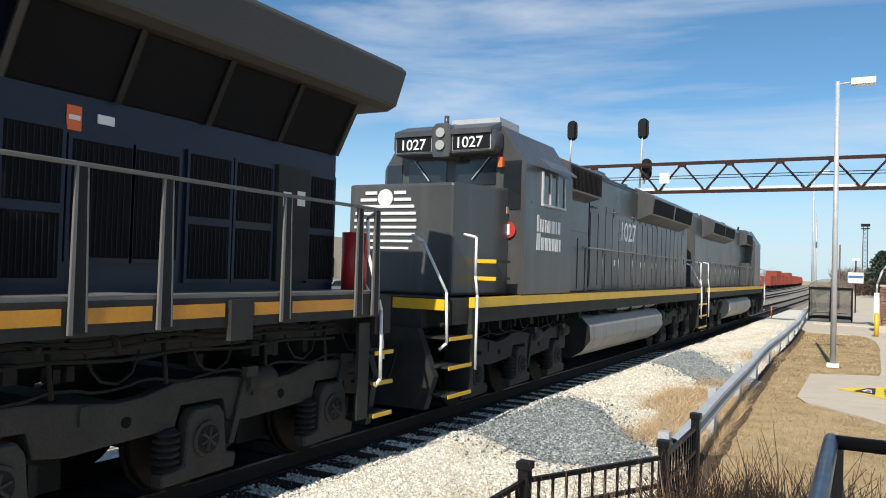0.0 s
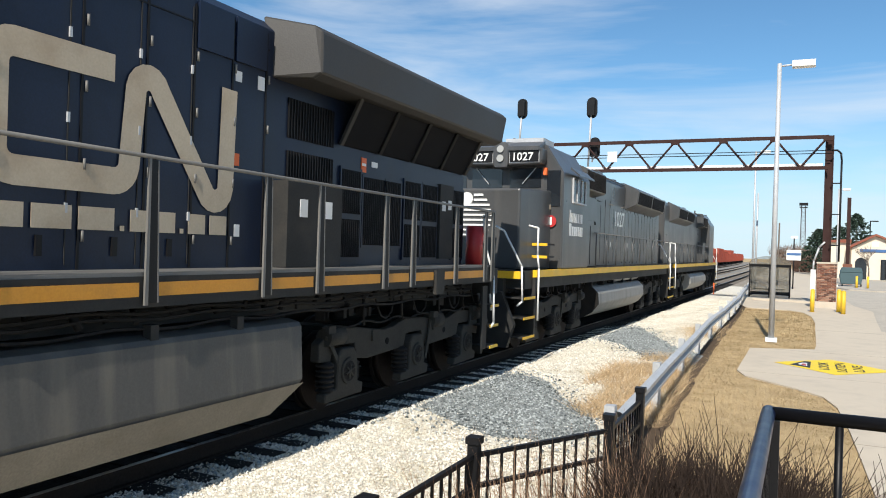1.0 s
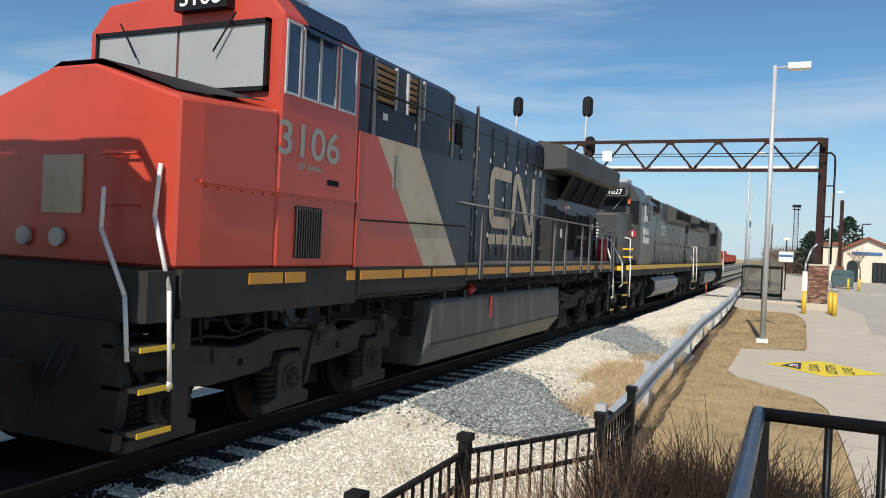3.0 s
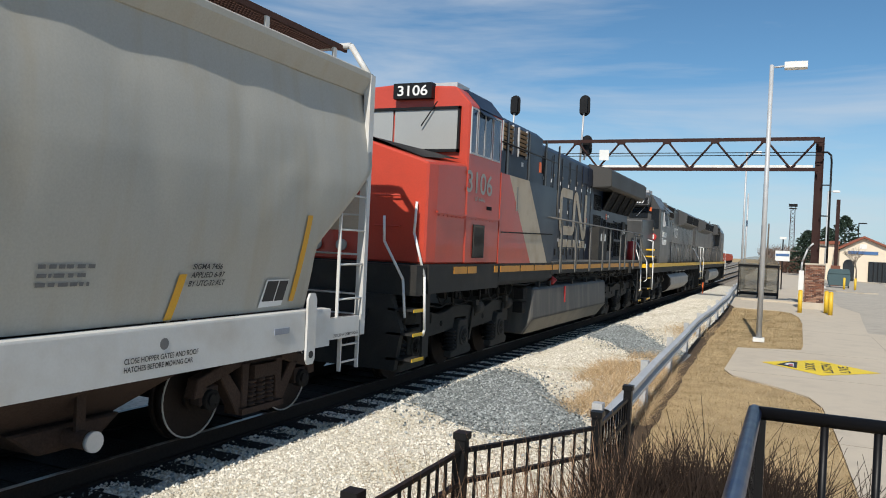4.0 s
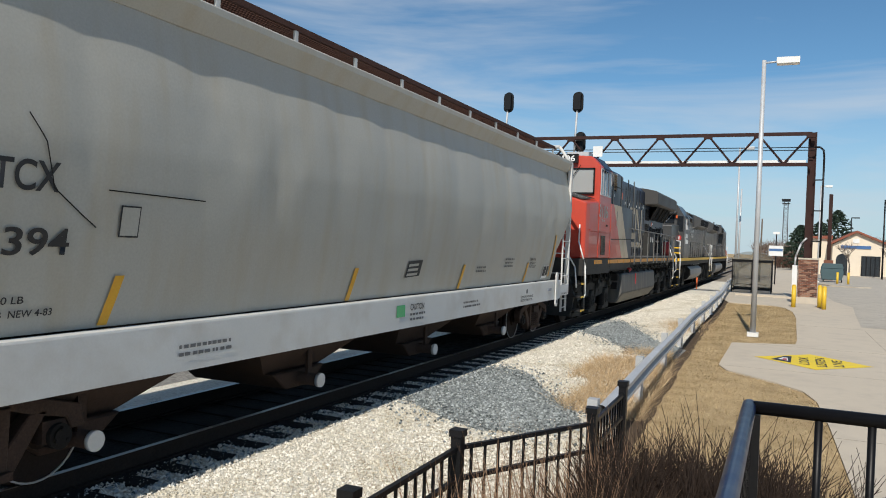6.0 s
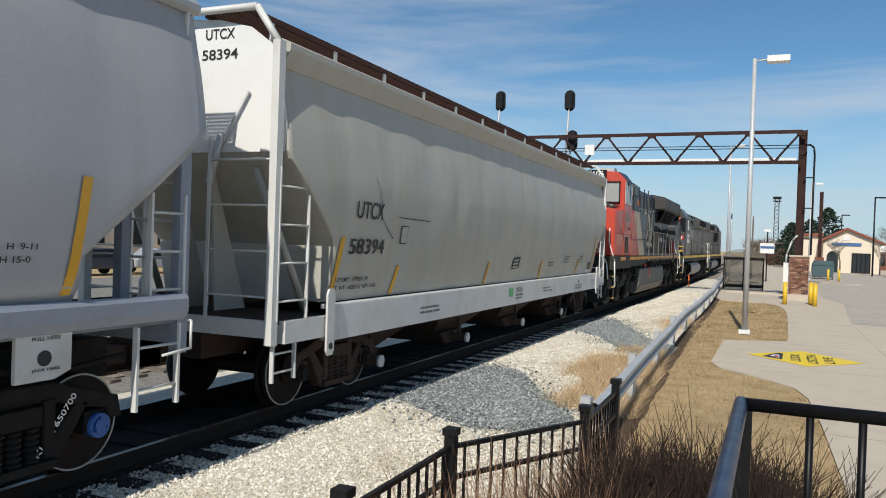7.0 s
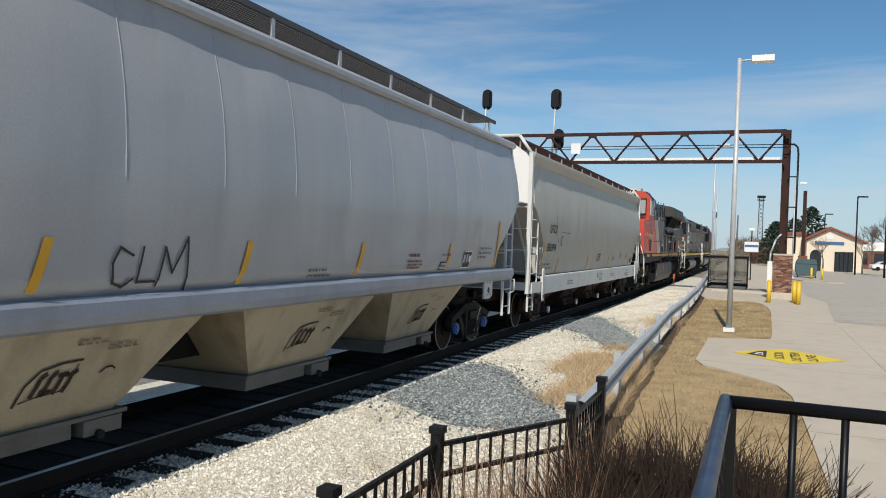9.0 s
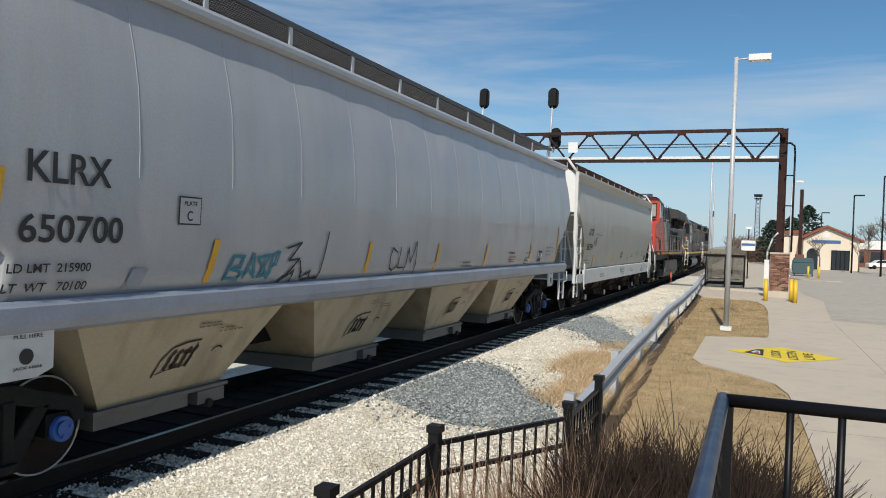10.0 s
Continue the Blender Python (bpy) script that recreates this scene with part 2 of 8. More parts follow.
def bend(y):
    """How far the tracks have swung to the left at y."""
    return max(0.0, y - 60) ** 2 / 10000.0


def sheet(name, outline, z, material, label, category, cuts=0):
    bm = prism(BM(), outline, "z", -0.32, z)
    bmesh.ops.triangulate(bm, faces=bm.faces[:])
    return setting(name, bm, material, label, category)


def ribbon(bm, left, right, ys, z, drop=0.0):
    """A strip that follows the tracks' bend, with sloping shoulders."""
    rows = []
    for y in ys:
        c = -bend(y)
        rows.append([bm.verts.new((left + c - drop * 2, y, z - drop)), bm.verts.new((left + c, y, z)), bm.verts.new((right + c, y, z)), bm.verts.new((right + c + drop * 2, y, z - drop))])
    for a, b in zip(rows, rows[1:]):
        for i in range(3):
            bm.faces.new((a[i], a[i + 1], b[i + 1], b[i]))
    return bm


bm = BM()
box(bm, -900, 900, -120, 1500, -3.0, -0.245)
setting("ground", bm, SOIL, "dry straw-coloured early spring lawn and soil", "ground")

YS = [-14, 0, 10, 20, 30, 40, 50, 60] + list(range(70, 420, 10))
GUARD = lambda y: -1.83 - 0.0270 * (y - 6.0)      # the line of the guard rail
bm, bm_far = BM(), BM()
for sheet_bm, ys in ((bm, [y for y in YS if y <= 70]), (bm_far, [y for y in YS if y >= 70])):
    rows = []
    for y in ys:
        c = -bend(y)
        rows.append([sheet_bm.verts.new((x + c, y, z)) for x, z in ((-9.2, -0.236), (-8.9, -0.22), (-8.5, -0.215), (-5.1, -0.215), (-3.6, -0.225), (max(GUARD(y), -4.6) if y < 75 else -4.4, -0.238))])
    for a, b in zip(rows, rows[1:]):
        for i in range(5):
            sheet_bm.faces.new((a[i], a[i + 1], b[i + 1], b[i]))
far_bed = BM()
rows = [[far_bed.verts.new((x - bend(y), y, -0.236)) for x in (-32, -9.21)] for y in YS]
for a, b in zip(rows, rows[1:]):
    far_bed.faces.new((a[0], a[1], b[1], b[0]))
setting("ballast_field", far_bed, FIELD_STONE, "grey ballast field under the far tracks", "ballast")
setting("ballast_bed_far", bm_far, FAR_BALLAST, "brownish ballast running on beside the tracks", "ballast")
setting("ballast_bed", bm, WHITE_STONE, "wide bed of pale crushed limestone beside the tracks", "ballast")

TRACKS = (-TRACK, -11.2, -15.6, -20.0)
for k, x in enumerate(TRACKS):
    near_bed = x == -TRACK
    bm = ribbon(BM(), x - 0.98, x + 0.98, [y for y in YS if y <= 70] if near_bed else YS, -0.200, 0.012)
    setting(f"track_bed_{k + 1}", bm, SHADED_BED_STONE if near_bed else FAR_BALLAST, "dirty grey ballast between the ties, train shade painted into the near bed", "ballast")
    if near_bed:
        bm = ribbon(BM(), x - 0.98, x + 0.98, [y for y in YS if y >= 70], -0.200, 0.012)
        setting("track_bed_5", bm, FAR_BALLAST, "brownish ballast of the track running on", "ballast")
    for side in (-0.745, 0.745):
        bm, top = BM(), BM()
        for a, b in zip(YS, YS[1:]):
            for bb, w, z0, z1 in ((bm, 0.075, -0.185, -0.165), (bm, 0.012, -0.165, -0.035), (bm, 0.036, -0.035, -0.003), (top, 0.03, -0.003, 0.0)):
                xa, xb = x + side - bend(a), x + side - bend(b)
                v = [bb.verts.new(p) for p in ((xa - w, a, z0), (xa + w, a, z0), (xb + w, b, z0), (xb - w, b, z0), (xa - w, a, z1), (xa + w, a, z1), (xb + w, b, z1), (xb - w, b, z1))]
                for f in ((3, 2, 1, 0), (4, 5, 6, 7), (0, 1, 5, 4), (1, 2, 6, 5), (2, 3, 7, 6), (3, 0, 4, 7)):
                    bb.faces.new([v[i] for i in f])
        r = setting(f"rail_{k * 2 + (1 if side < 0 else 2)}", bm, RAIL_STEEL, "rust-brown steel rail with polished running surface", "rail")
        part("rail_head", top, RAIL_TOP, r, "bright worn rail head")

# concrete pavement: a walk, a spur beside the lamp and the car park
EDGE = [(0.95, -14), (0.9, 2), (0.80, 8), (0.77, 9.7), (0.70, 12.7), (0.60, 14.8), (0.40, 15.8), (-0.07, 16.5), (-1.04, 17.6), (-1.26, 18.4), (-1.26, 23.1), (0.36, 23.9), (0.42, 25.0),
        (0.50, 34.0), (0.40, 37.5), (0.07, 40.0), (-0.6, 41.2), (-2.5, 41.6), (-3.3, 46), (-4.1, 75), (-7.5, 140), (-12, 200)]
pave = sheet("pavement", EDGE + [(40, 200), (60, 120), (60, -14)], G + 0.008, CONCRETE, "pale beige concrete walk and car park", "pavement")

ASPHALT = mat("worn_pale_asphalt", (0.43, 0.39, 0.33), rough=0.95, var=0.12, scale=0.5, bump=0.2, fine=70, stain=(0.27, 0.25, 0.225), amount=0.5)
LOT = [(2.6, 31.5), (2.9, 38.0), (3.2, 43.5), (2.6, 48.0), (2.2, 62.0), (2.0, 92.0), (3.5, 117.0), (60, 119.0), (60, 31.0), (9.0, 29.5)]
bm = BM()
bm.faces.new([bm.verts.new((x, y, G + 0.014)) for x, y in LOT])
bmesh.ops.recalc_face_normals(bm, faces=bm.faces[:])
if bm.faces[:][0].normal.z < 0:
    bmesh.ops.reverse_faces(bm, faces=bm.faces[:])
setting("car_park", bm, ASPHALT, "worn pale asphalt of the car park with dark streaks", "car park")


def kerb(points, w=0.09, h=0.11):
    bm = BM()
    for (xa, ya), (xb, yb) in zip(points, points[1:]):
        n = Vector((ya - yb, xb - xa)).normalized() * w
        prism(bm, [(xa - n.x, ya - n.y), (xb - n.x, yb - n.y), (xb + n.x, yb + n.y), (xa + n.x, ya + n.y)], "z", G - 0.05, G + h)
    return bm


setting("kerb_1", kerb([(2.3, 77.0), (3.6, 72.5), (5.4, 71.0), (6.5, 72.0)]), CONCRETE, "low concrete kerb round the bin island", "kerb")
setting("kerb_2", kerb([(8.2, 112.0), (11.5, 108.5), (13.6, 103.0), (14.4, 96.0), (17.5, 92.0)]), CONCRETE, "low concrete kerb before the station", "kerb")
setting("kerb_3", kerb([(-2.6, 49.2), (-0.6, 48.9), (0.55, 48.6)]), CONCRETE, "concrete kerb edge in front of the shelter", "kerb")

# ---------------------------------------------------------------- rolling stock: shared parts
K_PAINT = mat("pale_grey_hopper_paint", (0.37, 0.377, 0.395), rough=0.40, var=0.09, scale=0.6, bump=0.03, stain=(0.26, 0.25, 0.24), amount=0.25, streak=True, coat=0.25)
# Stained tan bays, with warm bounce off the ground put into the base colour.
K_TAN = mat("tan_bay_paint_with_bounce", (0.40, 0.335, 0.23), rough=0.6, var=0.12, scale=1.1, bump=0.05, stain=(0.20, 0.145, 0.085), amount=0.6, streak=True)
K_GATE = mat("dirty_grey_gate_steel", (0.125, 0.12, 0.11), rough=0.6, var=0.15, bump=0.08, stain=(0.06, 0.05, 0.045), amount=0.5)
K_SILL = mat("bluish_grey_sill_paint", (0.26, 0.29, 0.35), rough=0.38, var=0.1, scale=1.2, bump=0.03, stain=(0.15, 0.14, 0.13), amount=0.35)
U_PAINT = mat("weathered_cream_grey_paint", (0.42, 0.41, 0.365), rough=0.5, var=0.08, scale=0.5, bump=0.05, stain=(0.37, 0.30, 0.19), amount=0.42, streak=True)
U_SILL = mat("dull_white_sill_paint", (0.62, 0.62, 0.60), rough=0.5, var=0.06, bump=0.05, stain=(0.35, 0.28, 0.2), amount=0.3)
RUST_DECK = mat("rusty_walkway_grating", (0.075, 0.038, 0.03), rough=0.85, var=0.3, scale=3, bump=0.3)
GREY_DECK = mat("grey_walkway_grating", (0.10, 0.10, 0.105), rough=0.6, metal=0.4, var=0.15, bump=0.2)
TRUCK_DARK = mat("oily_black_cast_steel", (0.013, 0.012, 0.0115), rough=0.8, var=0.3, scale=3, bump=0.25, stain=(0.04, 0.034, 0.028), amount=0.5)
TRUCK_RUST = mat("rusty_cast_steel", (0.055, 0.036, 0.028), rough=0.85, var=0.3, scale=3, bump=0.25)
TRUCK_GREY = mat("dusty_grey_cast_steel", (0.047, 0.044, 0.038), rough=0.85, var=0.25, scale=2.5, bump=0.2, stain=(0.03, 0.027, 0.024), amount=0.6)
WHEEL_STEEL = mat("brown_wheel_steel", (0.024, 0.017, 0.014), rough=0.7, metal=0.3, var=0.25, bump=0.15)
RIM_WHITE = mat("worn_pale_wheel_rim", (0.42, 0.42, 0.40), rough=0.5, metal=0.2, var=0.1, bump=0.05)
STENCIL_TAN = mat("faded_brown_stencil", (0.20, 0.155, 0.105), rough=0.7, var=0.15)
CAP_BLUE = mat("bright_blue_bearing_paint", (0.018, 0.095, 0.34), rough=0.45, var=0.1, bump=0.05)
INK = mat("black_stencil_paint", (0.018, 0.018, 0.02), rough=0.6, var=0.1, bump=0.02)
RED_INK = mat("faded_red_stencil", (0.24, 0.10, 0.09), rough=0.7, var=0.1, bump=0.02)
GREY_INK = mat("faded_grey_stencil", (0.16, 0.16, 0.16), rough=0.7, var=0.1, bump=0.02)
AMBER = mat("amber_reflector_tape", (0.70, 0.36, 0.02), rough=0.45, var=0.12, bump=0.03)
TEAL = mat("teal_spray_paint", (0.03, 0.20, 0.26), rough=0.6, var=0.15, bump=0.02)
MESH_DARK = mat("black_hollow", (0.004, 0.004, 0.004), rough=0.95, var=0.1)
TURNING = []        # (wheelset, radius)


def wheelset(parent, y, r, rim=None, cap=None):
    ws = BM()
    rod(ws, (-1.0, 0, 0), (1.0, 0, 0), 0.085, 12)
    w = part("wheelset", ws, WHEEL_STEEL, parent)
    for s in (-1, 1):
        wh = BM()
        x = s * 0.745
        rod(wh, (x - 0.04 * s, 0, 0), (x + 0.07 * s, 0, 0), r, 28)
        rod(wh, (x - 0.085 * s, 0, 0), (x - 0.035 * s, 0, 0), r + 0.026, 28)
        rod(wh, (x + 0.03 * s, 0, 0), (x + 0.12 * s, 0, 0), 0.15, 14)
        part("wheel", wh, WHEEL_STEEL, w)
    w.location = (0, y, r)
    TURNING.append((w, r))
    if rim:
        for s in (-1, 1):
            bm = BM()
            x, k = s * 0.818, 36
            for i in range(k):
                a, b = 2 * math.pi * i / k, 2 * math.pi * (i + 1) / k
                q = [(x + d, rr * math.cos(t), rr * math.sin(t)) for t in (a, b) for rr in (r - 0.017, r - 0.001) for d in (0, 0.012 * s)]
                v = [bm.verts.new(p) for p in q]
                for f in ((1, 3, 7, 5), (2, 3, 7, 6), (0, 1, 5, 4)):
                    bm.faces.new([v[j] for j in f])
            part("wheel_rim", bm, rim, w, "worn pale painted rim")
    if cap:
        bm = BM()
        rod(bm, (1.0, 0, 0), (1.12, 0, 0), 0.115, 18)
        rod(bm, (1.12, 0, 0), (1.14, 0, 0), 0.075, 18)
        for i in range(3):
            a = 2 * math.pi * i / 3
            rod(bm, (1.12, 0.065 * math.cos(a), 0.065 * math.sin(a)), (1.15, 0.065 * math.cos(a), 0.065 * math.sin(a)), 0.02, 6)
        part("bearing_cap", bm, cap, w, "bearing end cap with three bolts")
    return w


def freight_truck(car, y, body, cap, rim):
    """A three-piece freight truck with its two wheelsets."""
    side = box(BM(), -1.0, 1.0, y - 0.22, y + 0.22, 0.55, 0.85)
    truck = part("truck", side, body, car, "cast steel truck with side frames and bolster")
    top = [(-1.15, 0.50), (-1.10, 0.71), (-0.70, 0.82), (-0.38, 0.94), (0.38, 0.94), (0.70, 0.82), (1.10, 0.71), (1.15, 0.50), (1.0, 0.50), (0.95, 0.61), (0.66, 0.68), (0.36, 0.77), (-0.36, 0.77), (-0.66, 0.68), (-0.95, 0.61), (-1.0, 0.50)]
    tie_bar = [(-0.76, 0.72), (-0.58, 0.70), (-0.24, 0.30), (-0.26, 0.19), (-0.42, 0.20)]
    for s in (-1, 1):
        side = BM()
        a, b = sorted((0.95 * s, 1.10 * s))
        prism(side, [(y + u, w) for u, w in top], "x", a, b)
        for m in (-1, 1):
            prism(side, [(y + m * u, w) for u, w in tie_bar], "x", a, b)
            prism(side, [(y + m * u, w) for u, w in ((-0.37, 0.28), (-0.27, 0.28), (-0.25, 0.80), (-0.39, 0.80))], "x", a, b + 0.02)
            box(side, a - 0.02, b - 0.03, y + m * 0.875 - 0.15, y + m * 0.875 + 0.15, 0.40, 0.60)
        box(side, a - 0.06, b + 0.05, y - 0.40, y + 0.40, 0.20, 0.27)
        box(side, a, b + 0.06, y - 0.21, y + 0.21, 0.60, 0.76)
        part("side_frame", bevelled(side, 0.012), body, truck, "cast side frame with triangular openings")
    for s in (-1, 1):
        for u in (-0.17, 0, 0.17):
            sp = lathe(BM(), 1.06 * s, y + u, [(0.05, 0.27)] + [(r, 0.275 + 0.054 * k + d) for k in range(6) for r, d in ((0.05, 0), (0.078, 0.006), (0.078, 0.03), (0.05, 0.036))] + [(0.05, 0.60)], 10)
            part("spring", sp, body, truck)
    br = BM()
    for u in (-0.5, 0.5):
        box(br, -0.95, 0.95, y + u - 0.05, y + u + 0.05, 0.42, 0.55)
    part("brake_beam", br, body, truck)
    for u in (-0.875, 0.875):
        wheelset(car, y + u, 0.457, rim, cap)
    return truck


def dented(y, z, k, amount):
    a = noise.noise((y * 0.55 + k, z * 0.9, k)) + 0.5 * noise.noise((y * 1.7, z * 1.3 + k, 3.1))
    crease = noise.noise((y * 1.1 + 2 * k, z * 0.8, 7.7))
    return amount * (a - 0.9 * max(0.0, crease - 0.22) * 4 * (0.5 + 0.5 * noise.noise((y * 3.0, z * 2.2, k))))


def pillow(y, panel, shift):
    """How each sheet bellies out between its upright joints."""
    return 0.014 * abs(math.sin(math.pi * (y - shift) / panel)) ** 0.6 - 0.014


def hopper_shell(profile, ends, cols, dent, seed, panel, crown, shift=0.0):
    """The lofted body: profile rows (half width, height) from the sill to the eave, ends(z) gives both ends of a row."""
    bm = BM()
    grid = {}
    for s in (-1, 1):
        for j, (w, z) in enumerate(profile):
            y0, y1 = ends(z)
            for i in range(cols + 1):
                y = y0 + (y1 - y0) * i / cols
                d = dented(y, z, seed + s, dent) if 0 < i < cols else 0
                d += pillow(y, panel, shift)
                grid[s, j, i] = bm.verts.new((s * (w + d), y, z))
        for j in range(len(profile) - 1):
            for i in range(cols):
                q = (grid[s, j, i], grid[s, j, i + 1], grid[s, j + 1, i + 1], grid[s, j + 1, i])
                f = bm.faces.new(q if s > 0 else q[::-1])
                f.smooth = True
    top = len(profile) - 1
    ridge = {}
    for i in range(cols + 1):
        p = grid[1, top, i].co
        ridge[i] = [bm.verts.new((p.x * k, p.y, p.z + crown * (1 - k * k))) for k in (0.66, 0.33, 0, -0.33, -0.66)]
    for i in range(cols):
        a, b = [grid[1, top, i], *ridge[i], grid[-1, top, i]], [grid[1, top, i + 1], *ridge[i + 1], grid[-1, top, i + 1]]
        for u in range(6):
            bm.faces.new((a[u], b[u], b[u + 1], a[u + 1])).smooth = True
    for i in (0, cols):
        for j in range(top):
            q = (grid[-1, j, i], grid[1, j, i], grid[1, j + 1, i], grid[-1, j + 1, i])
            bm.faces.new(q if i == 0 else q[::-1])
        r = [grid[1, top, i], *ridge[i], grid[-1, top, i]]
        bm.faces.new(r if i == 0 else r[::-1])
    q = [(grid[-1, 0, i], grid[1, 0, i]) for i in (0, cols)]
    bm.faces.new((q[0][1], q[0][0], q[1][0], q[1][1]))
    return bm


def fine(profile):
    """The same profile with each step split in three."""
    out = []
    for (wa, za), (wb, zb) in zip(profile, profile[1:]):
        out += [(wa + (wb - wa) * k / 3, za + (zb - za) * k / 3) for k in range(3)]
    return out + [profile[-1]]


def interp(table, z):
    for (a, za), (b, zb) in zip(table, table[1:]):
        if za <= z <= zb:
            return a + (b - a) * (z - za) / (zb - za)
    return table[-1][0] if z > table[-1][1] else table[0][0]


def side_text(car, text, y, z, height, width, surf, material=None, label="", lean=0.0):
    return lettering("lettering", text, height, material or INK, car, lambda u, v: Vector((surf(z + v, y + u) + 0.019, y + u, z + v)), label, width, lean)


def side_panel(name, car, outline, surf, material, label="", lift=0.010, thick=0.004):
    """A flat patch of paint or tape on the curved side: outline in (y, z), split in rows so that it follows the curve."""
    bm = BM()
    f = bm.faces.new([bm.verts.new((0, y, z)) for y, z in outline])
    zs = [p[1] for p in outline]
    k = max(1, int((max(zs) - min(zs)) / 0.15))
    for i in range(1, k):
        z = min(zs) + (max(zs) - min(zs)) * i / k
        bmesh.ops.bisect_plane(bm, geom=bm.verts[:] + bm.edges[:] + bm.faces[:], plane_co=(0, 0, z), plane_no=(0, 0, 1))
    ys = [p[0] for p in outline]
    k = max(1, int((max(ys) - min(ys)) / 0.07))
    for i in range(1, k):
        y = min(ys) + (max(ys) - min(ys)) * i / k
        bmesh.ops.bisect_plane(bm, geom=bm.verts[:] + bm.edges[:] + bm.faces[:], plane_co=(0, y, 0), plane_no=(0, 1, 0))
    for v in bm.verts:
        v.co.x = surf(v.co.z, v.co.y) + lift + 0.006
    bmesh.ops.recalc_face_normals(bm, faces=bm.faces[:])
    if bm.faces[0].normal.x < 0:
        bmesh.ops.reverse_faces(bm, faces=bm.faces[:])
    return part(name, bm, material, car, label)


def bars(car, y, z, width, rows, surf, height=0.035, gap=0.075, material=None):
    """Small stencilling too worn to read: broken bars."""
    rnd = random.Random(int(y * 100 + z * 1000))
    bm = BM()
    for j in range(rows):
        u = 0.0
        while u < width * rnd.uniform(0.75, 1.0):
            w = rnd.uniform(0.03, 0.10)
            zz = z - j * gap
            corners = ((y + u, zz), (y + u + w, zz), (y + u + w, zz + height), (y + u, zz + height))
            bm.faces.new([bm.verts.new((surf(c, b) + 0.018, b, c)) for b, c in corners])
            u += w + rnd.uniform(0.012, 0.04)
    return tagged(part("stencilling", bm, material or GREY_INK, car, "rows of small worn stencilling"), kind="stuff")


def stroke(car, points, surf, width, material, label):
    """Sprayed or chalked lines on the side: points in (y, z)."""
    bm = BM()
    for line in points:
        path = []
        for (ya, za), (yb, zb) in zip(line, line[1:]):
            k = max(1, int(math.hypot(yb - ya, zb - za) / 0.06))
            path += [(ya + (yb - ya) * i / k, za + (zb - za) * i / k) for i in range(k)]
        path.append(line[-1])
        for (ya, za), (yb, zb) in zip(path, path[1:]):
            d = Vector((yb - ya, zb - za)).normalized() * width / 2
            n = Vector((-d.y, d.x))
            q = ((ya - d.x + n.x, za - d.y + n.y), (ya - d.x - n.x, za - d.y - n.y), (yb + d.x - n.x, zb + d.y - n.y), (yb + d.x + n.x, zb + d.y + n.y))
            bm.faces.new([bm.verts.new((surf(z, y) + 0.019, y, z)) for y, z in q])
    return tagged(part("graffiti", bm, material, car, label), kind="stuff")


def grating(y0, y1, x0, x1, z, step):
    """An open walkway of bars."""
    bm = BM()
    k = int((y1 - y0) / step)
    for i in range(k + 1):
        y = y0 + (y1 - y0) * i / k
        box(bm, x0, x1, y - 0.007, y + 0.007, z - 0.025, z)
    m = int((x1 - x0) / 0.06)
    for i in range(m + 1):
        x = x0 + (x1 - x0) * i / m
        box(bm, x - 0.005, x + 0.005, y0, y1, z - 0.03, z)
    return bm


def roof_walk(car, y0, y1, half, z, step, deck, frame_mat, posts, lower):
    """Running boards along both sides of the hatches, on brackets."""
    for s in (-1, 1):
        a, b = sorted((s * half, s * (half - 0.66)))
        g = part("walkway_grating", grating(y0, y1, a, b, z, step), deck, car, "open steel walkway grating")
        bm = BM()
        for x in (a, b):
            box(bm, x - 0.02, x + 0.02, y0, y1, z - 0.07, z + 0.006)
        part("edge_angle", bm, deck, g)
        for y in posts:
            bm = BM()
            box(bm, s * half - 0.012, s * half + 0.018, y - 0.035, y + 0.035, lower, z + 0.01)
            part("bracket", bm, frame_mat, car)
    for i in range(9):
        y = y0 + (y1 - y0) * (i + 0.5) / 9
        bm = BM()
        rod(bm, (0, y, z - 0.33), (0, y, z - 0.06), 0.33, 18)
        part("hatch", bm, frame_mat, car, "round roof hatch")


def ladder(car, x0, x1, y0, y1, z0, z1, material, rungs, stile=0.035):
    """Stiles and rungs between two corners (one of the two widths is nil)."""
    def upright(x, y):
        return box(BM(), x - stile, x + stile, y - stile / 2, y + stile / 2, z0, z1)
    lad = part("ladder", upright(x0, y0), material, car)
    part("stile", upright(x1, y1), material, lad)
    for i in range(rungs):
        z = z0 + (z1 - z0) * (i + 0.5) / rungs
        part("rung", rod(BM(), (x0, y0, z), (x1, y1, z), 0.014, 6), material, lad)
    return lad


def coupler(car, y, way):
    bm = BM()
    box(bm, -0.12, 0.12, min(y, y + way * 0.75), max(y, y + way * 0.75), 0.78, 0.98)
    box(bm, -0.2, 0.2, min(y + way * 0.5, y + way * 0.95), max(y + way * 0.5, y + way * 0.95), 0.72, 1.04)
    part("coupler", bevelled(bm, 0.03), TRUCK_RUST, car)


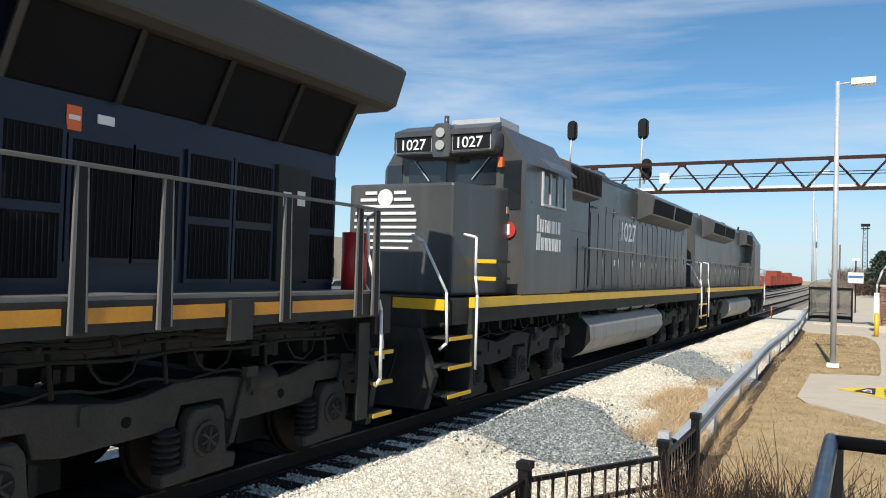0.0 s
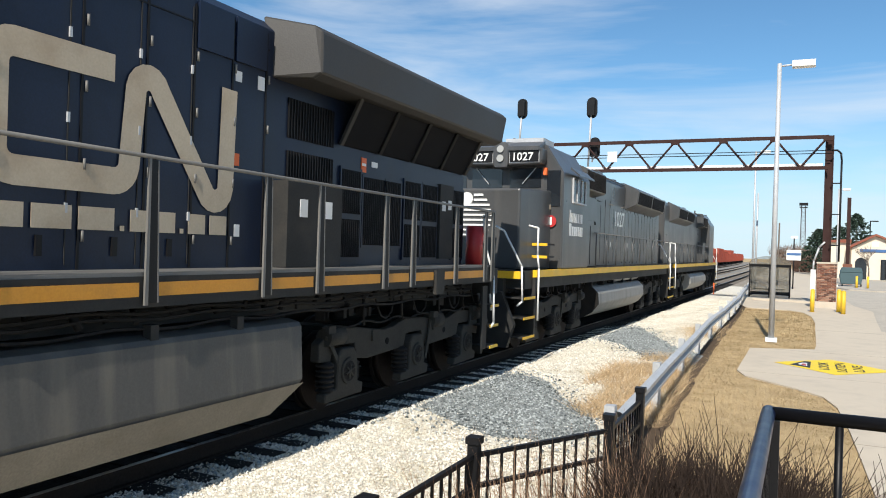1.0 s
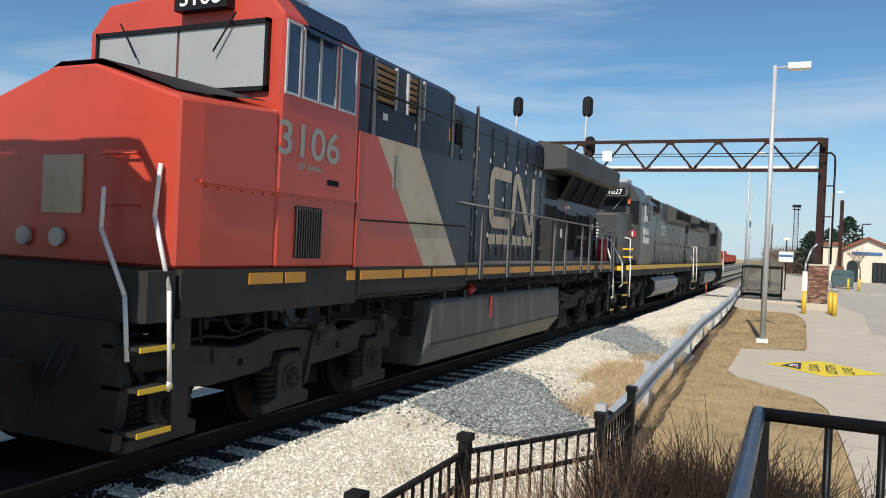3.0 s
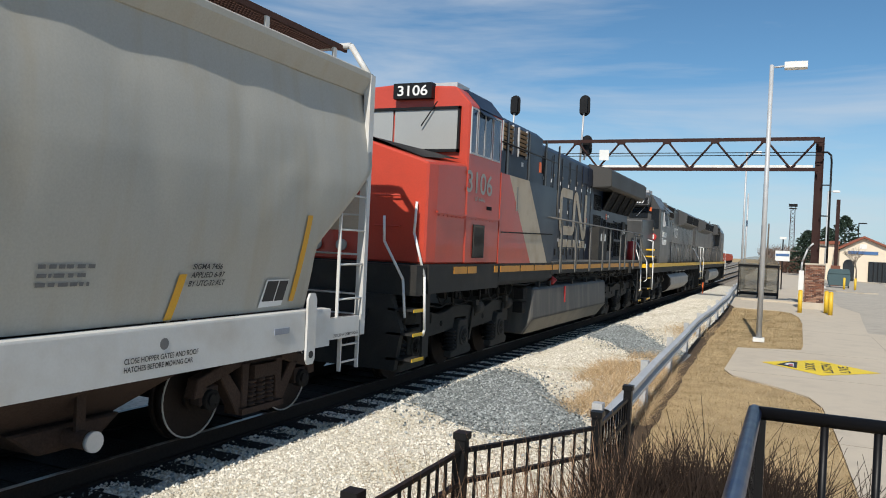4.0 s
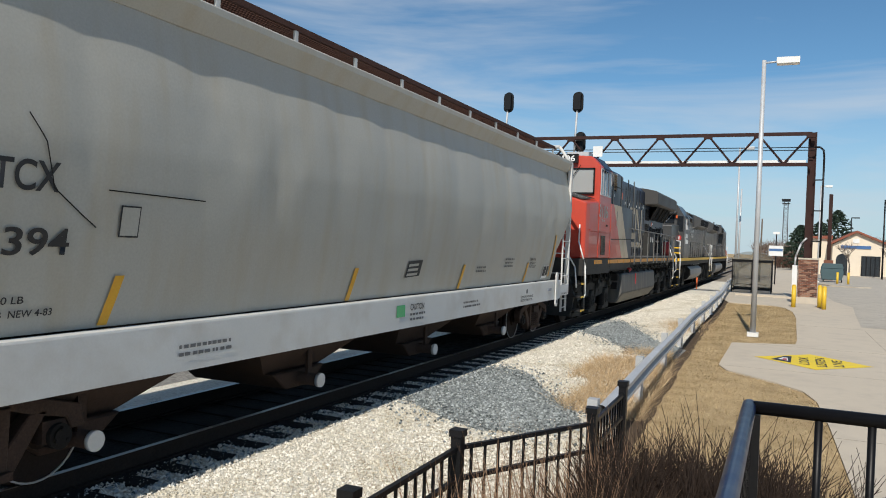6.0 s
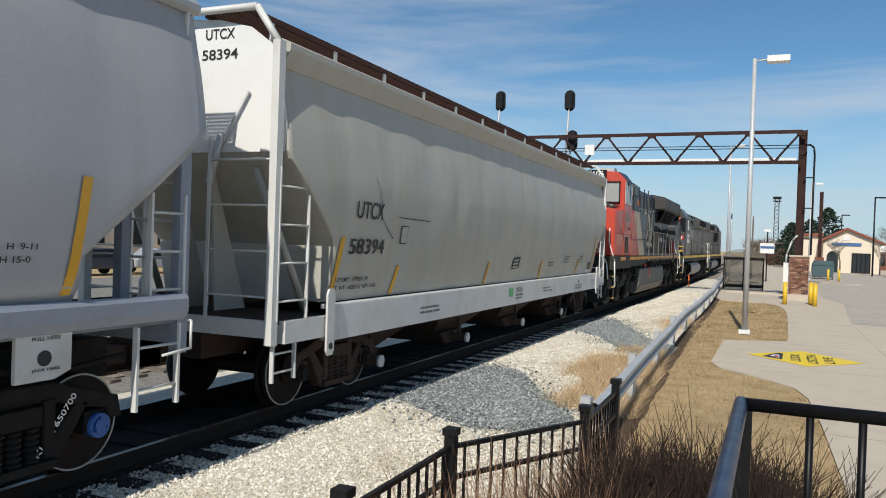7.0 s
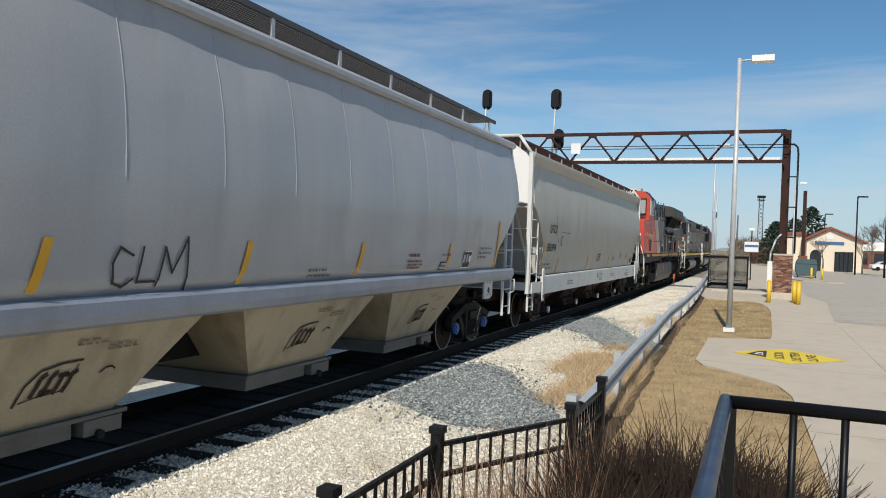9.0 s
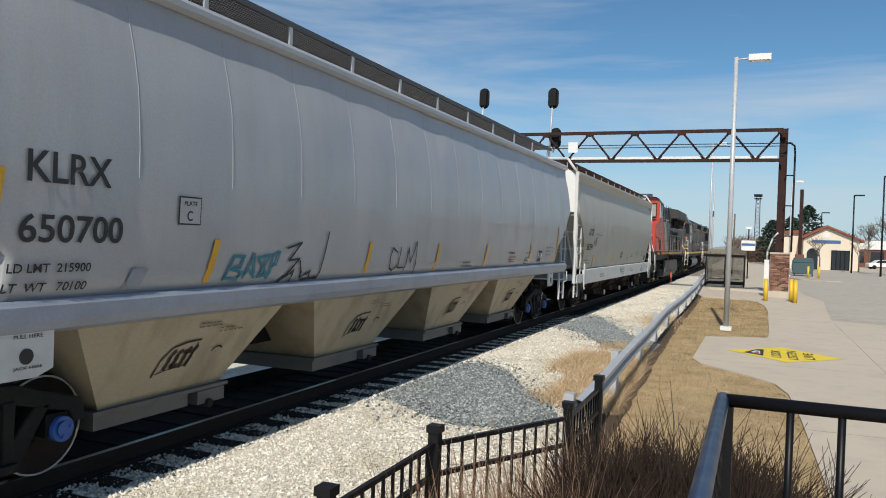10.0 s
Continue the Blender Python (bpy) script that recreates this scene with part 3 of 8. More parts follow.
# ---------------------------------------------------------------- covered hopper, pale grey, four bays
def grey_hopper():
    Y0, Y1 = -61.95, -41.6           # ends of the body
    car = thing("covered_hopper", "pale grey four-bay covered hopper car with tan bays and graffiti", "rail car", "train")
    prof = [(1.44, 1.62), (1.55, 1.80), (1.585, 2.05), (1.61, 2.4), (1.625, 2.75), (1.62, 3.02), (1.60, 3.3), (1.565, 3.6), (1.51, 3.9), (1.45, 4.15), (1.41, 4.35), (1.38, 4.52)]
    surf = lambda z, y: interp(prof, z) + dented(y, z, 6, 0.016) + pillow(y, 1.36, -60.54)
    def ends(z):
        cut = 0 if z > 3.25 else 1.45 * (3.25 - z) / 1.2 if z > 2.05 else 1.45
        return Y0 + cut, Y1 - cut
    shell = part("body", hopper_shell(fine(prof), ends, 180, 0.016, 5, 1.36, 0.28, -60.54), K_PAINT, car, "curved pale grey side sheets, slightly dented")
    for i in range(14):
        y = -60.54 + i * 1.36
        bm = BM()
        v = [[bm.verts.new((w + lift + dented(y, z, 6, 0.016), y + d, z)) for d, lift in ((-0.011, -0.018), (-0.005, -0.006), (0.005, -0.006), (0.011, -0.018))] for w, z in prof[4:-1]]
        for a, b in zip(v, v[1:]):
            for k in range(3):
                bm.faces.new((a[k], a[k + 1], b[k + 1], b[k])).smooth = True
        if Y0 + 1.5 < y < Y1 - 1.5:
            part("seam", bm, K_PAINT, shell)
    bm = BM()
    for s in (-1, 1):
        prism(bm, [(s * 1.30, 4.47), (s * 1.42, 4.46), (s * 1.475, 4.50), (s * 1.475, 4.56), (s * 1.41, 4.62), (s * 1.30, 4.64)], "y", Y0, Y1)
    part("top_chord", bm, K_PAINT, car, "rolled pale grey top chord")
    for s in (-1, 1):
        bm = prism(BM(), [(s * 1.42, 1.66), (s * 1.53, 1.69), (s * 1.57, 1.64), (s * 1.57, 1.52), (s * 1.53, 1.44), (s * 1.44, 1.40), (s * 1.38, 1.42)], "y", Y0 + 0.2, Y1 - 0.15)
        part("side_sill", bm, K_SILL, car, "smooth bluish side sill")
    for y0, y1 in ((-59.69, -56.42), (-55.80, -52.32), (-51.75, -48.35), (-47.85, -44.55)):
        c = (y0 + y1) / 2
        bm = BM()
        v = [bm.verts.new(p) for p in ((-1.43, y0, 1.47), (1.43, y0, 1.47), (1.43, y1, 1.47), (-1.43, y1, 1.47), (-0.95, c - 0.90, 0.50), (0.95, c - 0.90, 0.50), (0.95, c + 0.90, 0.50), (-0.95, c + 0.90, 0.50))]
        for f in ((0, 1, 2, 3), (7, 6, 5, 4), (0, 4, 5, 1), (1, 5, 6, 2), (2, 6, 7, 3), (3, 7, 4, 0)):
            bm.faces.new([v[i] for i in f])
        bmesh.ops.recalc_face_normals(bm, faces=bm.faces[:])
        bay = part("bay", bm, K_TAN, car, "tan discharge bay narrowing to its gate")
        bm = BM()
        box(bm, -1.02, 1.02, c - 1.02, c + 1.02, 0.46, 0.50)
        box(bm, -0.85, 0.95, c - 0.95, c + 0.40, 0.30, 0.46)
        box(bm, 0.72, 1.02, c + 0.48, c + 0.95, 0.30, 0.45)
        part("gate", bm, K_GATE, bay)
        bm = BM()
        rod(bm, (0.7, c + 0.66, 0.3), (1.06, c + 0.66, 0.3), 0.05, 10)
        part("gate_shaft", bm, TRUCK_DARK, bay)
        for z0, u0 in ((1.28, 0.10), (1.20, 0.48)):
            bars(bay, c + u0, z0, 0.34, 2, lambda z, y: 0.95 + 0.48 * (z - 0.5) / 0.97, 0.016, 0.04, STENCIL_TAN)
        # stencilled ring of the bay, tilted with its sloping sheet
        bm = BM()
        sl = lambda z: 0.95 + 0.48 * (z - 0.5) / 0.97 + 0.012
        ring = [(c - 0.34, 0.74), (c - 0.30, 0.92), (c - 0.18, 1.05), (c + 0.02, 1.09), (c + 0.24, 1.10)]
        hook = [(c + 0.50, 0.93), (c + 0.56, 0.98), (c + 0.63, 0.98), (c + 0.68, 0.95)]
        gen = random.Random(int(c * 10))
        lines = [(ring, 0.022), (hook, 0.018), ([(c - 0.30, 0.77), (c - 0.14, 0.80), (c + 0.14, 0.82), (c + 0.21, 1.06)], 0.012)]
        for u in (-0.20, -0.09, 0.03, 0.13):
            lines.append(([(c + u, 0.80), (c + u + 0.03, 0.88), (c + u + 0.045, 0.97), (c + u + 0.10, 1.01 + gen.uniform(-0.02, 0.02))], 0.045))
        lines += [([(c - 0.12, 0.84), (c + 0.0, 0.83)], 0.05), ([(c + 0.02, 0.98), (c + 0.16, 0.97)], 0.04)]
        for line, wide in lines:
            for (ya, za), (yb, zb) in zip(line, line[1:]):
                d = Vector((yb - ya, zb - za)).normalized() * wide / 2
                bm.faces.new([bm.verts.new((sl(z), y, z)) for y, z in ((ya + d.y, za - d.x), (yb + d.y, zb - d.x), (yb - d.y, zb + d.x), (ya - d.y, za + d.x))])
        tagged(part("bay_stencil", bm, TRUCK_RUST, bay, "smeared rusty ringed mark"), kind="stuff")
    # end frames, slopes and ladders
    for e, way in ((Y1, 1), (Y0, -1)):
        part("draft_sill", box(BM(), -0.35, 0.35, min(e, e - way * 2.4), max(e, e - way * 2.4), 0.75, 1.15), TRUCK_DARK, car)
        part("end_sill", box(BM(), -1.45, 1.45, min(e - way * 0.05, e - way * 0.25), max(e - way * 0.05, e - way * 0.25), 1.20, 1.44), K_SILL, car)
        part("end_platform", box(BM(), -1.45, 1.45, min(e - way * 0.26, e - way * 1.6), max(e - way * 0.26, e - way * 1.6), 1.40, 1.43), K_SILL, car)
        for s in (-1, 1):
            part("corner_post", box(BM(), s * 1.46 - 0.05, s * 1.46 + 0.05, min(e - way * 0.1, e - way * 0.24), max(e - way * 0.1, e - way * 0.24), 1.1, 3.3), K_SILL, car)
            part("end_post", box(BM(), s * 1.0 - 0.05, s * 1.0 + 0.05, min(e - way * 0.42, e - way * 0.52), max(e - way * 0.42, e - way * 0.52), 1.43, 2.9), K_SILL, car)
        for s in (-1, 1):
            ladder(car, s * 1.5, s * 1.5, e - way * 0.18, e - way * 0.62, 1.55, 2.65, U_SILL, 3, 0.03)
            ladder(car, s * 1.5, s * 1.5, e - way * 0.22, e - way * 0.75, 0.62, 1.40, U_SILL, 2, 0.03)
            ladder(car, s * 0.75, s * 1.4, e - way * 0.12, e - way * 0.12, 1.45, 4.5, U_SILL, 8, 0.03)
            bm = BM()
            y = e - way * 1.72
            prism(bm, [(y - 0.26, 1.46), (y + 0.26, 1.46), (y + 0.26, 1.12), (y + 0.1, 1.06), (y - 0.26, 1.06)], "x", s * 1.46, s * 1.50)
            brk = part("jacking_plate", bm, U_SILL, car, "white lifting plate with a round hole")
            part("hole", rod(BM(), (s * 1.49, y, 1.24), (s * 1.506, y, 1.24), 0.065, 14), INK, brk)
            if s > 0:
                for text, v0 in (("PULL HERE", 1.385), ("JACK HERE", 1.13)):
                    lettering("lettering", text, 0.032, INK, brk, lambda u, v, y=y, v0=v0: Vector((1.504, y - 0.12 + u, v0 + v)), "", 0.27)
            bm = BM()
            bent(bm, [(s * 1.5, e - way * 0.12, 1.42), (s * 1.58, e - way * 0.12, 1.42), (s * 1.58, e - way * 0.12, 1.15), (s * 1.58, e - way * 0.5, 1.12)], 0.014)
            part("grab_iron", bm, U_SILL, car)
        coupler(car, e, way)
        pipe = bent(BM(), [(0.9, e - way * 0.3, 1.05), (1.0, e - way * 1.2, 1.0), (0.8, e - way * 2.3, 1.12)], 0.025, 6)
        part("brake_pipe", pipe, TRUCK_DARK, car)
    part("centre_sill", box(BM(), -0.34, 0.34, Y0 + 2.4, Y1 - 2.4, 0.72, 1.10), TRUCK_DARK, car)
    roof_walk(car, Y0 + 0.6, Y1 - 0.05, 0.95, 5.12, 0.05, GREY_DECK, GALV, [-61 + 1.72 * i for i in range(12)], 4.62)
    # marks
    side_text(car, "KLRX", -60.37, 2.63, 0.25, 0.84, surf)
    side_text(car, "650700", -60.42, 2.15, 0.23, 1.05, surf)
    side_text(car, "LD LMT  215900", -60.49, 1.91, 0.075, 0.79, surf)
    side_text(car, "LT  WT   70100", -60.51, 1.755, 0.075, 0.79, surf)
    side_text(car, "EXW 10-8  H  9-11", -44.2, 2.115, 0.05, 0.70, surf)
    side_text(car, "EW   8-10  H 15-0", -44.25, 2.015, 0.05, 0.70, surf)
    side_text(car, "CU FT  6541", -44.27, 1.925, 0.05, 0.45, surf)
    side_text(car, "JOB F15010", -46.22, 1.985, 0.045, 0.42, surf)
    side_panel("plate_mark", car, [(-58.67, 2.34), (-58.34, 2.34), (-58.34, 2.62), (-58.67, 2.62)], surf, INK, "black outlined square", 0.010)
    side_panel("plate_field", car, [(-58.655, 2.355), (-58.355, 2.355), (-58.355, 2.605), (-58.655, 2.605)], surf, K_PAINT, "", 0.013)
    side_text(car, "PLATE", -58.60, 2.53, 0.045, 0.19, lambda z, y: surf(z, y) + 0.004)
    side_text(car, "C", -58.55, 2.38, 0.10, 0.08, lambda z, y: surf(z, y) + 0.004)
    for y, zt, zb in ((-60.62, 2.72, 1.80), (-58.06, 2.20, 1.75), (-54.55, 2.20, 1.75), (-51.90, 2.20, 1.72), (-49.22, 2.20, 1.74), (-45.82, 2.21, 1.75), (-43.08, 2.72, 1.74)):
        side_panel("reflector", car, [(y - 0.14, zb), (y - 0.04, zb), (y + 0.07, zt), (y - 0.03, zt)], surf, AMBER, "amber reflective strip")
    side_panel("data_board", car, [(-45.16, 1.75), (-44.72, 1.75), (-44.64, 2.08), (-45.08, 2.08)], surf, WHITE_PAINT, "white-edged consolidated data panel")
    side_panel("data_field", car, [(-45.14, 1.77), (-44.735, 1.77), (-44.66, 2.065), (-45.065, 2.065)], surf, INK, "black field", 0.012)
    for y0, y1 in ((-45.06, -44.98), (-44.92, -44.84)):
        side_panel("data_label", car, [(y0, 1.84), (y1, 1.84), (y1 + 0.04, 2.02), (y0 + 0.04, 2.02)], surf, GREY_INK, "", 0.016)
    side_panel("placard_holder", car, [(-59.26, 1.76), (-59.06, 1.76), (-59.0, 1.92), (-59.2, 1.92)], surf, K_SILL, "empty placard holder", 0.02)
    side_panel("slip_edge", car, [(-46.27, 1.74), (-45.94, 1.74), (-45.90, 1.885), (-46.23, 1.885)], surf, INK, "black outlined slip", 0.010)
    side_panel("slip_field", car, [(-46.255, 1.755), (-45.955, 1.755), (-45.915, 1.87), (-46.215, 1.87)], surf, K_PAINT, "", 0.013)
    bars(car, -46.22, 1.80, 0.24, 1, lambda z, y: surf(z, y) + 0.004, 0.025)
    bars(car, -47.62, 1.99, 0.5, 1, surf, 0.05, material=RED_INK)
    bars(car, -47.66, 1.90, 0.56, 3, surf, 0.028, 0.055, RED_INK)
    bars(car, -50.6, 1.82, 0.6, 2, surf)
    stroke(car, [[(y + 0.19, z) for y, z in line] for line in ([(-53.80, 2.05), (-53.95, 2.12), (-54.03, 1.98), (-54.0, 1.80), (-53.88, 1.76), (-53.78, 1.83)], [(-53.68, 2.12), (-53.72, 1.80), (-53.50, 1.80)], [(-53.46, 1.76), (-53.40, 2.12), (-53.28, 1.88), (-53.10, 2.22), (-53.05, 1.76), (-53.02, 1.66)])], surf, 0.026, INK, "black marker letters C L M")
    stroke(car, [[(-57.86, 1.77), (-57.72, 2.02), (-57.55, 2.02), (-57.60, 1.90), (-57.76, 1.88), (-57.56, 1.84), (-57.62, 1.76), (-57.84, 1.78)], [(-57.52, 1.78), (-57.38, 2.04), (-57.34, 1.78), (-57.46, 1.88)], [(-57.30, 2.0), (-57.10, 1.80), (-57.26, 1.78), (-57.08, 2.03), (-57.3, 2.0)], [(-57.06, 1.76), (-57.02, 2.02), (-56.88, 2.06), (-56.94, 1.92), (-57.04, 1.90)]], surf, 0.035, TEAL, "teal sprayed tag")
    stroke(car, [[(-56.72, 2.11), (-56.41, 2.18), (-56.66, 1.96), (-56.43, 1.98), (-56.79, 1.70), (-56.53, 1.84), (-56.54, 1.58)], [(-56.41, 1.95), (-56.34, 1.74), (-56.16, 1.82), (-56.13, 1.72), (-55.93, 1.72)], [(-55.78, 2.32), (-55.93, 1.74), (-56.29, 1.71)]], surf, 0.026, INK, "black sprayed tag")
    freight_truck(car, -43.25, TRUCK_DARK, CAP_BLUE, RIM_WHITE)
    freight_truck(car, -60.38, TRUCK_DARK, CAP_BLUE, RIM_WHITE)
    lettering("lettering", "KLRX 650700", 0.062, WHITE_PAINT, car, lambda u, v: Vector((1.105, -43.02 + 0.62 * u - 0.78 * v, 0.30 + 0.78 * u + 0.62 * v)), "", 0.62)
    return car


# ---------------------------------------------------------------- covered hopper, weathered cream
def cream_hopper():
    Y0, Y1 = -40.12, -21.55
    car = thing("covered_hopper", "weathered cream covered hopper car with a rusty roof walkway", "rail car", "train")
    prof = [(1.36, 1.42), (1.40, 1.6), (1.46, 1.9), (1.52, 2.3), (1.56, 2.7), (1.58, 3.0), (1.565, 3.3), (1.53, 3.6), (1.48, 3.85), (1.43, 4.1), (1.39, 4.36)]
    surf = lambda z, y: interp(prof, z) + dented(y, z, 3, 0.017) + pillow(y, 1.32, -34.81)
    def ends(z):
        cut = 0 if z > 3.25 else 1.2 * (3.25 - z) / 1.05 if z > 2.2 else 1.2
        return Y0 + cut, Y1 - cut
    part("body", hopper_shell(fine(prof), ends, 180, 0.017, 2, 1.32, 0.52, -34.81), U_PAINT, car, "curved cream-grey sheets with yellowed streaks")
    bm = BM()
    for s in (-1, 1):
        prism(bm, [(s * 1.34, 4.26), (s * 1.415, 4.28), (s * 1.525, 4.49), (s * 1.525, 4.56), (s * 1.41, 4.62), (s * 1.22, 4.62)], "y", Y0 + 0.02, Y1 - 0.02)
    part("top_chord", bm, U_PAINT, car, "slanted cream top chord")
    for s in (-1, 1):
        bm = prism(BM(), [(s * 1.40, 1.41), (s * 1.555, 1.41), (s * 1.56, 1.39), (s * 1.56, 0.935), (s * 1.42, 0.935), (s * 1.42, 0.98), (s * 1.50, 0.98), (s * 1.50, 1.35), (s * 1.40, 1.35)], "y", Y0 + 1.05, Y1 - 0.9)
        part("side_sill", bm, U_SILL, car, "deep white side sill")
        for a, b in ((Y0 + 0.05, Y0 + 1.05), (Y1 - 0.9, Y1 - 0.16)):
            part("sill_end", bevelled(box(BM(), *sorted((s * 1.42, s * 1.55)), a, b, 1.0, 1.27), 0.01), U_SILL, car, "shallower white end of the side sill")
    part("centre_sill", box(BM(), -0.34, 0.34, Y0 + 2.6, Y1 - 2.6, 0.62, 1.0), TRUCK_DARK, car)
    for i in range(4):
        c = -36.92 + i * 3.73
        bm = BM()
        v = [bm.verts.new(p) for p in ((-1.36, c - 1.65, 1.12), (1.36, c - 1.65, 1.12), (1.36, c + 1.65, 1.12), (-1.36, c + 1.65, 1.12), (-0.72, c - 0.62, 0.46), (0.72, c - 0.62, 0.46), (0.72, c + 0.62, 0.46), (-0.72, c + 0.62, 0.46))]
        for f in ((0, 1, 2, 3), (7, 6, 5, 4), (0, 4, 5, 1), (1, 5, 6, 2), (2, 6, 7, 3), (3, 7, 4, 0)):
            bm.faces.new([v[j] for j in f])
        bmesh.ops.recalc_face_normals(bm, faces=bm.faces[:])
        bay = part("bay", bm, TRUCK_RUST, car, "grimy brown discharge bay")
        part("outlet", rod(BM(), (-0.5, c, 0.36), (1.16, c, 0.36), 0.085, 14), TRUCK_RUST, bay)
        part("outlet_box", bevelled(prism(BM(), [(c - 0.62, 0.48), (c + 0.62, 0.48), (c + 0.3, 0.24), (c - 0.3, 0.24)], "x", -0.7, 0.86), 0.02), TRUCK_RUST, bay)
        part("hanger", box(BM(), 0.98, 1.02, c - 0.05, c + 0.05, 0.36, 1.0), TRUCK_RUST, bay)
        part("outlet_cap", bevelled(rod(BM(), (1.16, c, 0.36), (1.21, c, 0.36), 0.096, 16), 0.012), U_SILL, bay, "pale round outlet cap")
    for e, way in ((Y0, -1), (Y1 - 0.17, 1)):
        part("draft_sill", box(BM(), -0.35, 0.35, min(e, e - way * 2.6), max(e, e - way * 2.6), 0.72, 1.1), TRUCK_RUST, car)
        part("end_platform", box(BM(), -1.46, 1.46, min(e + way * 0.07, e - way * 1.2), max(e + way * 0.07, e - way * 1.2), 1.22, 1.27), TRUCK_RUST, car, "dark brown step deck")
        part("end_sill", bevelled(box(BM(), -1.46, 1.46, min(e + way * 0.18, e + way * 0.08), max(e + way * 0.18, e + way * 0.08), 1.08, 1.28), 0.01), U_SILL, car, "dirty white end sill")
        for s in (-1, 1):
            part("corner_post", box(BM(), min(s * 1.43, s * 1.53), max(s * 1.43, s * 1.53), min(e + way * 0.08, e + way * 0.2), max(e + way * 0.08, e + way * 0.2), 1.0, 4.55), U_SILL, car, "tall white corner post")
            part("slope_brace", prism(BM(), [(e - way * 0.9, 1.3), (e - way * 0.3, 1.3), (e - way * 0.15, 3.2)], "x", s * 0.28, s * 0.31), U_PAINT, car)
            part("brace", rod(BM(), (s * 1.05, e - way * 0.05, 3.1), (s * 1.2, e - way * 1.0, 1.3), 0.05, 6), U_PAINT, car)
        part("roof_arch", bent(BM(), [(1.48, e + way * 0.14, 4.52), (1.15, e + way * 0.14, 4.98), (-1.15, e + way * 0.14, 4.98), (-1.48, e + way * 0.14, 4.52)], 0.045, 6), U_SILL, car, "white arch over the end walkway")
        for s in (-1, 1):
            ladder(car, s * 0.5, s * 1.46, e + way * 0.12, e + way * 0.12, 1.28, 3.45, U_SILL, 4, 0.022)
            ladder(car, s * 1.52, s * 1.52, e + way * 0.10, e - way * 0.52, 1.28, 3.1, U_SILL, 4, 0.02)
            ladder(car, s * 1.48, s * 1.48, e + way * 0.1, e - way * 0.35, 0.55, 1.0, U_SILL, 2, 0.025)
            bm = BM()
            y = e - way * (1.0 if way < 0 else 1.2)
            prism(bm, [(y - 0.09, 1.55), (y - 0.05, 1.62), (y + 0.05, 1.62), (y + 0.09, 1.55), (y + 0.09, 0.82), (y + 0.05, 0.76), (y - 0.05, 0.76), (y - 0.09, 0.82)], "x", s * 1.57, s * 1.60)
            lug = part("lifting_lug", bm, U_SILL, car, "white lifting lug with slots")
            part("slot", rod(BM(), (s * 1.59, y, 0.88), (s * 1.607, y, 0.88), 0.045, 10), INK, lug)
        coupler(car, e, way)
    for e, way in ((Y0, -1), (Y1, 1)):
        o = [(1.50, 3.28), (1.53, 3.6), (1.44, 4.1), (1.44, 4.45), (0.98, 4.78), (0.5, 4.90), (0, 4.94)]
        o = o + [(-x, z) for x, z in o[-2::-1]]
        part("end_sheet", prism(BM(), o, "y", min(e + way * 0.004, e + way * 0.02), max(e + way * 0.004, e + way * 0.02)), WHITE_PAINT, car, "clean white upper end sheet")
    bm = BM()
    rod(bm, (0.45, Y0 - 0.06, 3.1), (1.0, Y0 - 0.06, 4.0), 0.02, 6)
    bent(bm, [(0.62, Y0 - 0.07, 3.5), (0.45, Y0 - 0.07, 2.9)], 0.05, 6)
    part("brake_rod", bm, GALV, car)
    roof_walk(car, Y0 - 0.1, Y1 + 0.05, 1.02, 4.98, 0.055, RUST_DECK, U_SILL, [-39.8 + 1.5 * i for i in range(13)], 4.58)
    side_text(car, "UTCX", -38.48, 2.56, 0.24, 0.78, surf)
    side_text(car, "58394", -38.56, 2.06, 0.22, 1.02, surf)
    side_text(car, "LD LMT  197800 LB", -38.78, 1.68, 0.06, 0.90, surf)
    side_text(car, "LT  WT    65200 LB  NEW 4-83", -38.80, 1.57, 0.06, 1.20, surf)
    for text, x, z, w in (("UTCX", 0.30, 4.66, 0.44), ("58394", 0.25, 4.41, 0.54)):
        lettering("lettering", text, 0.13, INK, car, lambda u, v, x=x, z=z: Vector((x + u, Y0 - 0.026, z + v)), "", w)
    side_panel("plate_mark", car, [(-37.05, 2.22), (-36.82, 2.22), (-36.82, 2.50), (-37.05, 2.50)], surf, INK, "black outlined square")
    side_panel("plate_field", car, [(-37.035, 2.235), (-36.835, 2.235), (-36.835, 2.485), (-37.035, 2.485)], surf, U_PAINT, "", 0.013)
    for y, zt, zb in ((-38.78, 2.30, 1.50), (-37.0, 1.88, 1.44), (-32.84, 1.88, 1.43), (-28.90, 1.88, 1.43), (-25.03, 1.88, 1.43), (-23.02, 2.56, 1.52)):
        side_panel("reflector", car, [(y - 0.11, zb), (y - 0.005, zb), (y + 0.095, zt), (y - 0.01, zt)], surf, AMBER, "amber reflective strip")
    side_panel("data_board", car, [(-23.70, 1.47), (-23.27, 1.48), (-23.20, 1.79), (-23.63, 1.79)], surf, WHITE_PAINT, "white-edged consolidated data panel")
    for ya, yb in ((-23.665, -23.46), (-23.44, -23.27)):
        side_panel("data_field", car, [(ya + 0.01, 1.54), (yb + 0.01, 1.54), (yb + 0.055, 1.775), (ya + 0.055, 1.775)], surf, INK, "black field", 0.013)
    for k, text in enumerate(("SIGMA 7456", "APPLIED 6-97", "BY UTC-32 ALT")):
        side_text(car, text, -24.87 - 0.015 * k, 1.925 - k * 0.085, 0.058, (0.44, 0.51, 0.55)[k], surf, lean=0.2)
    side_text(car, "CLOSE HOPPER GATES AND ROOF", -25.78, 1.10, 0.052, 0.93, lambda z, y: 1.552)
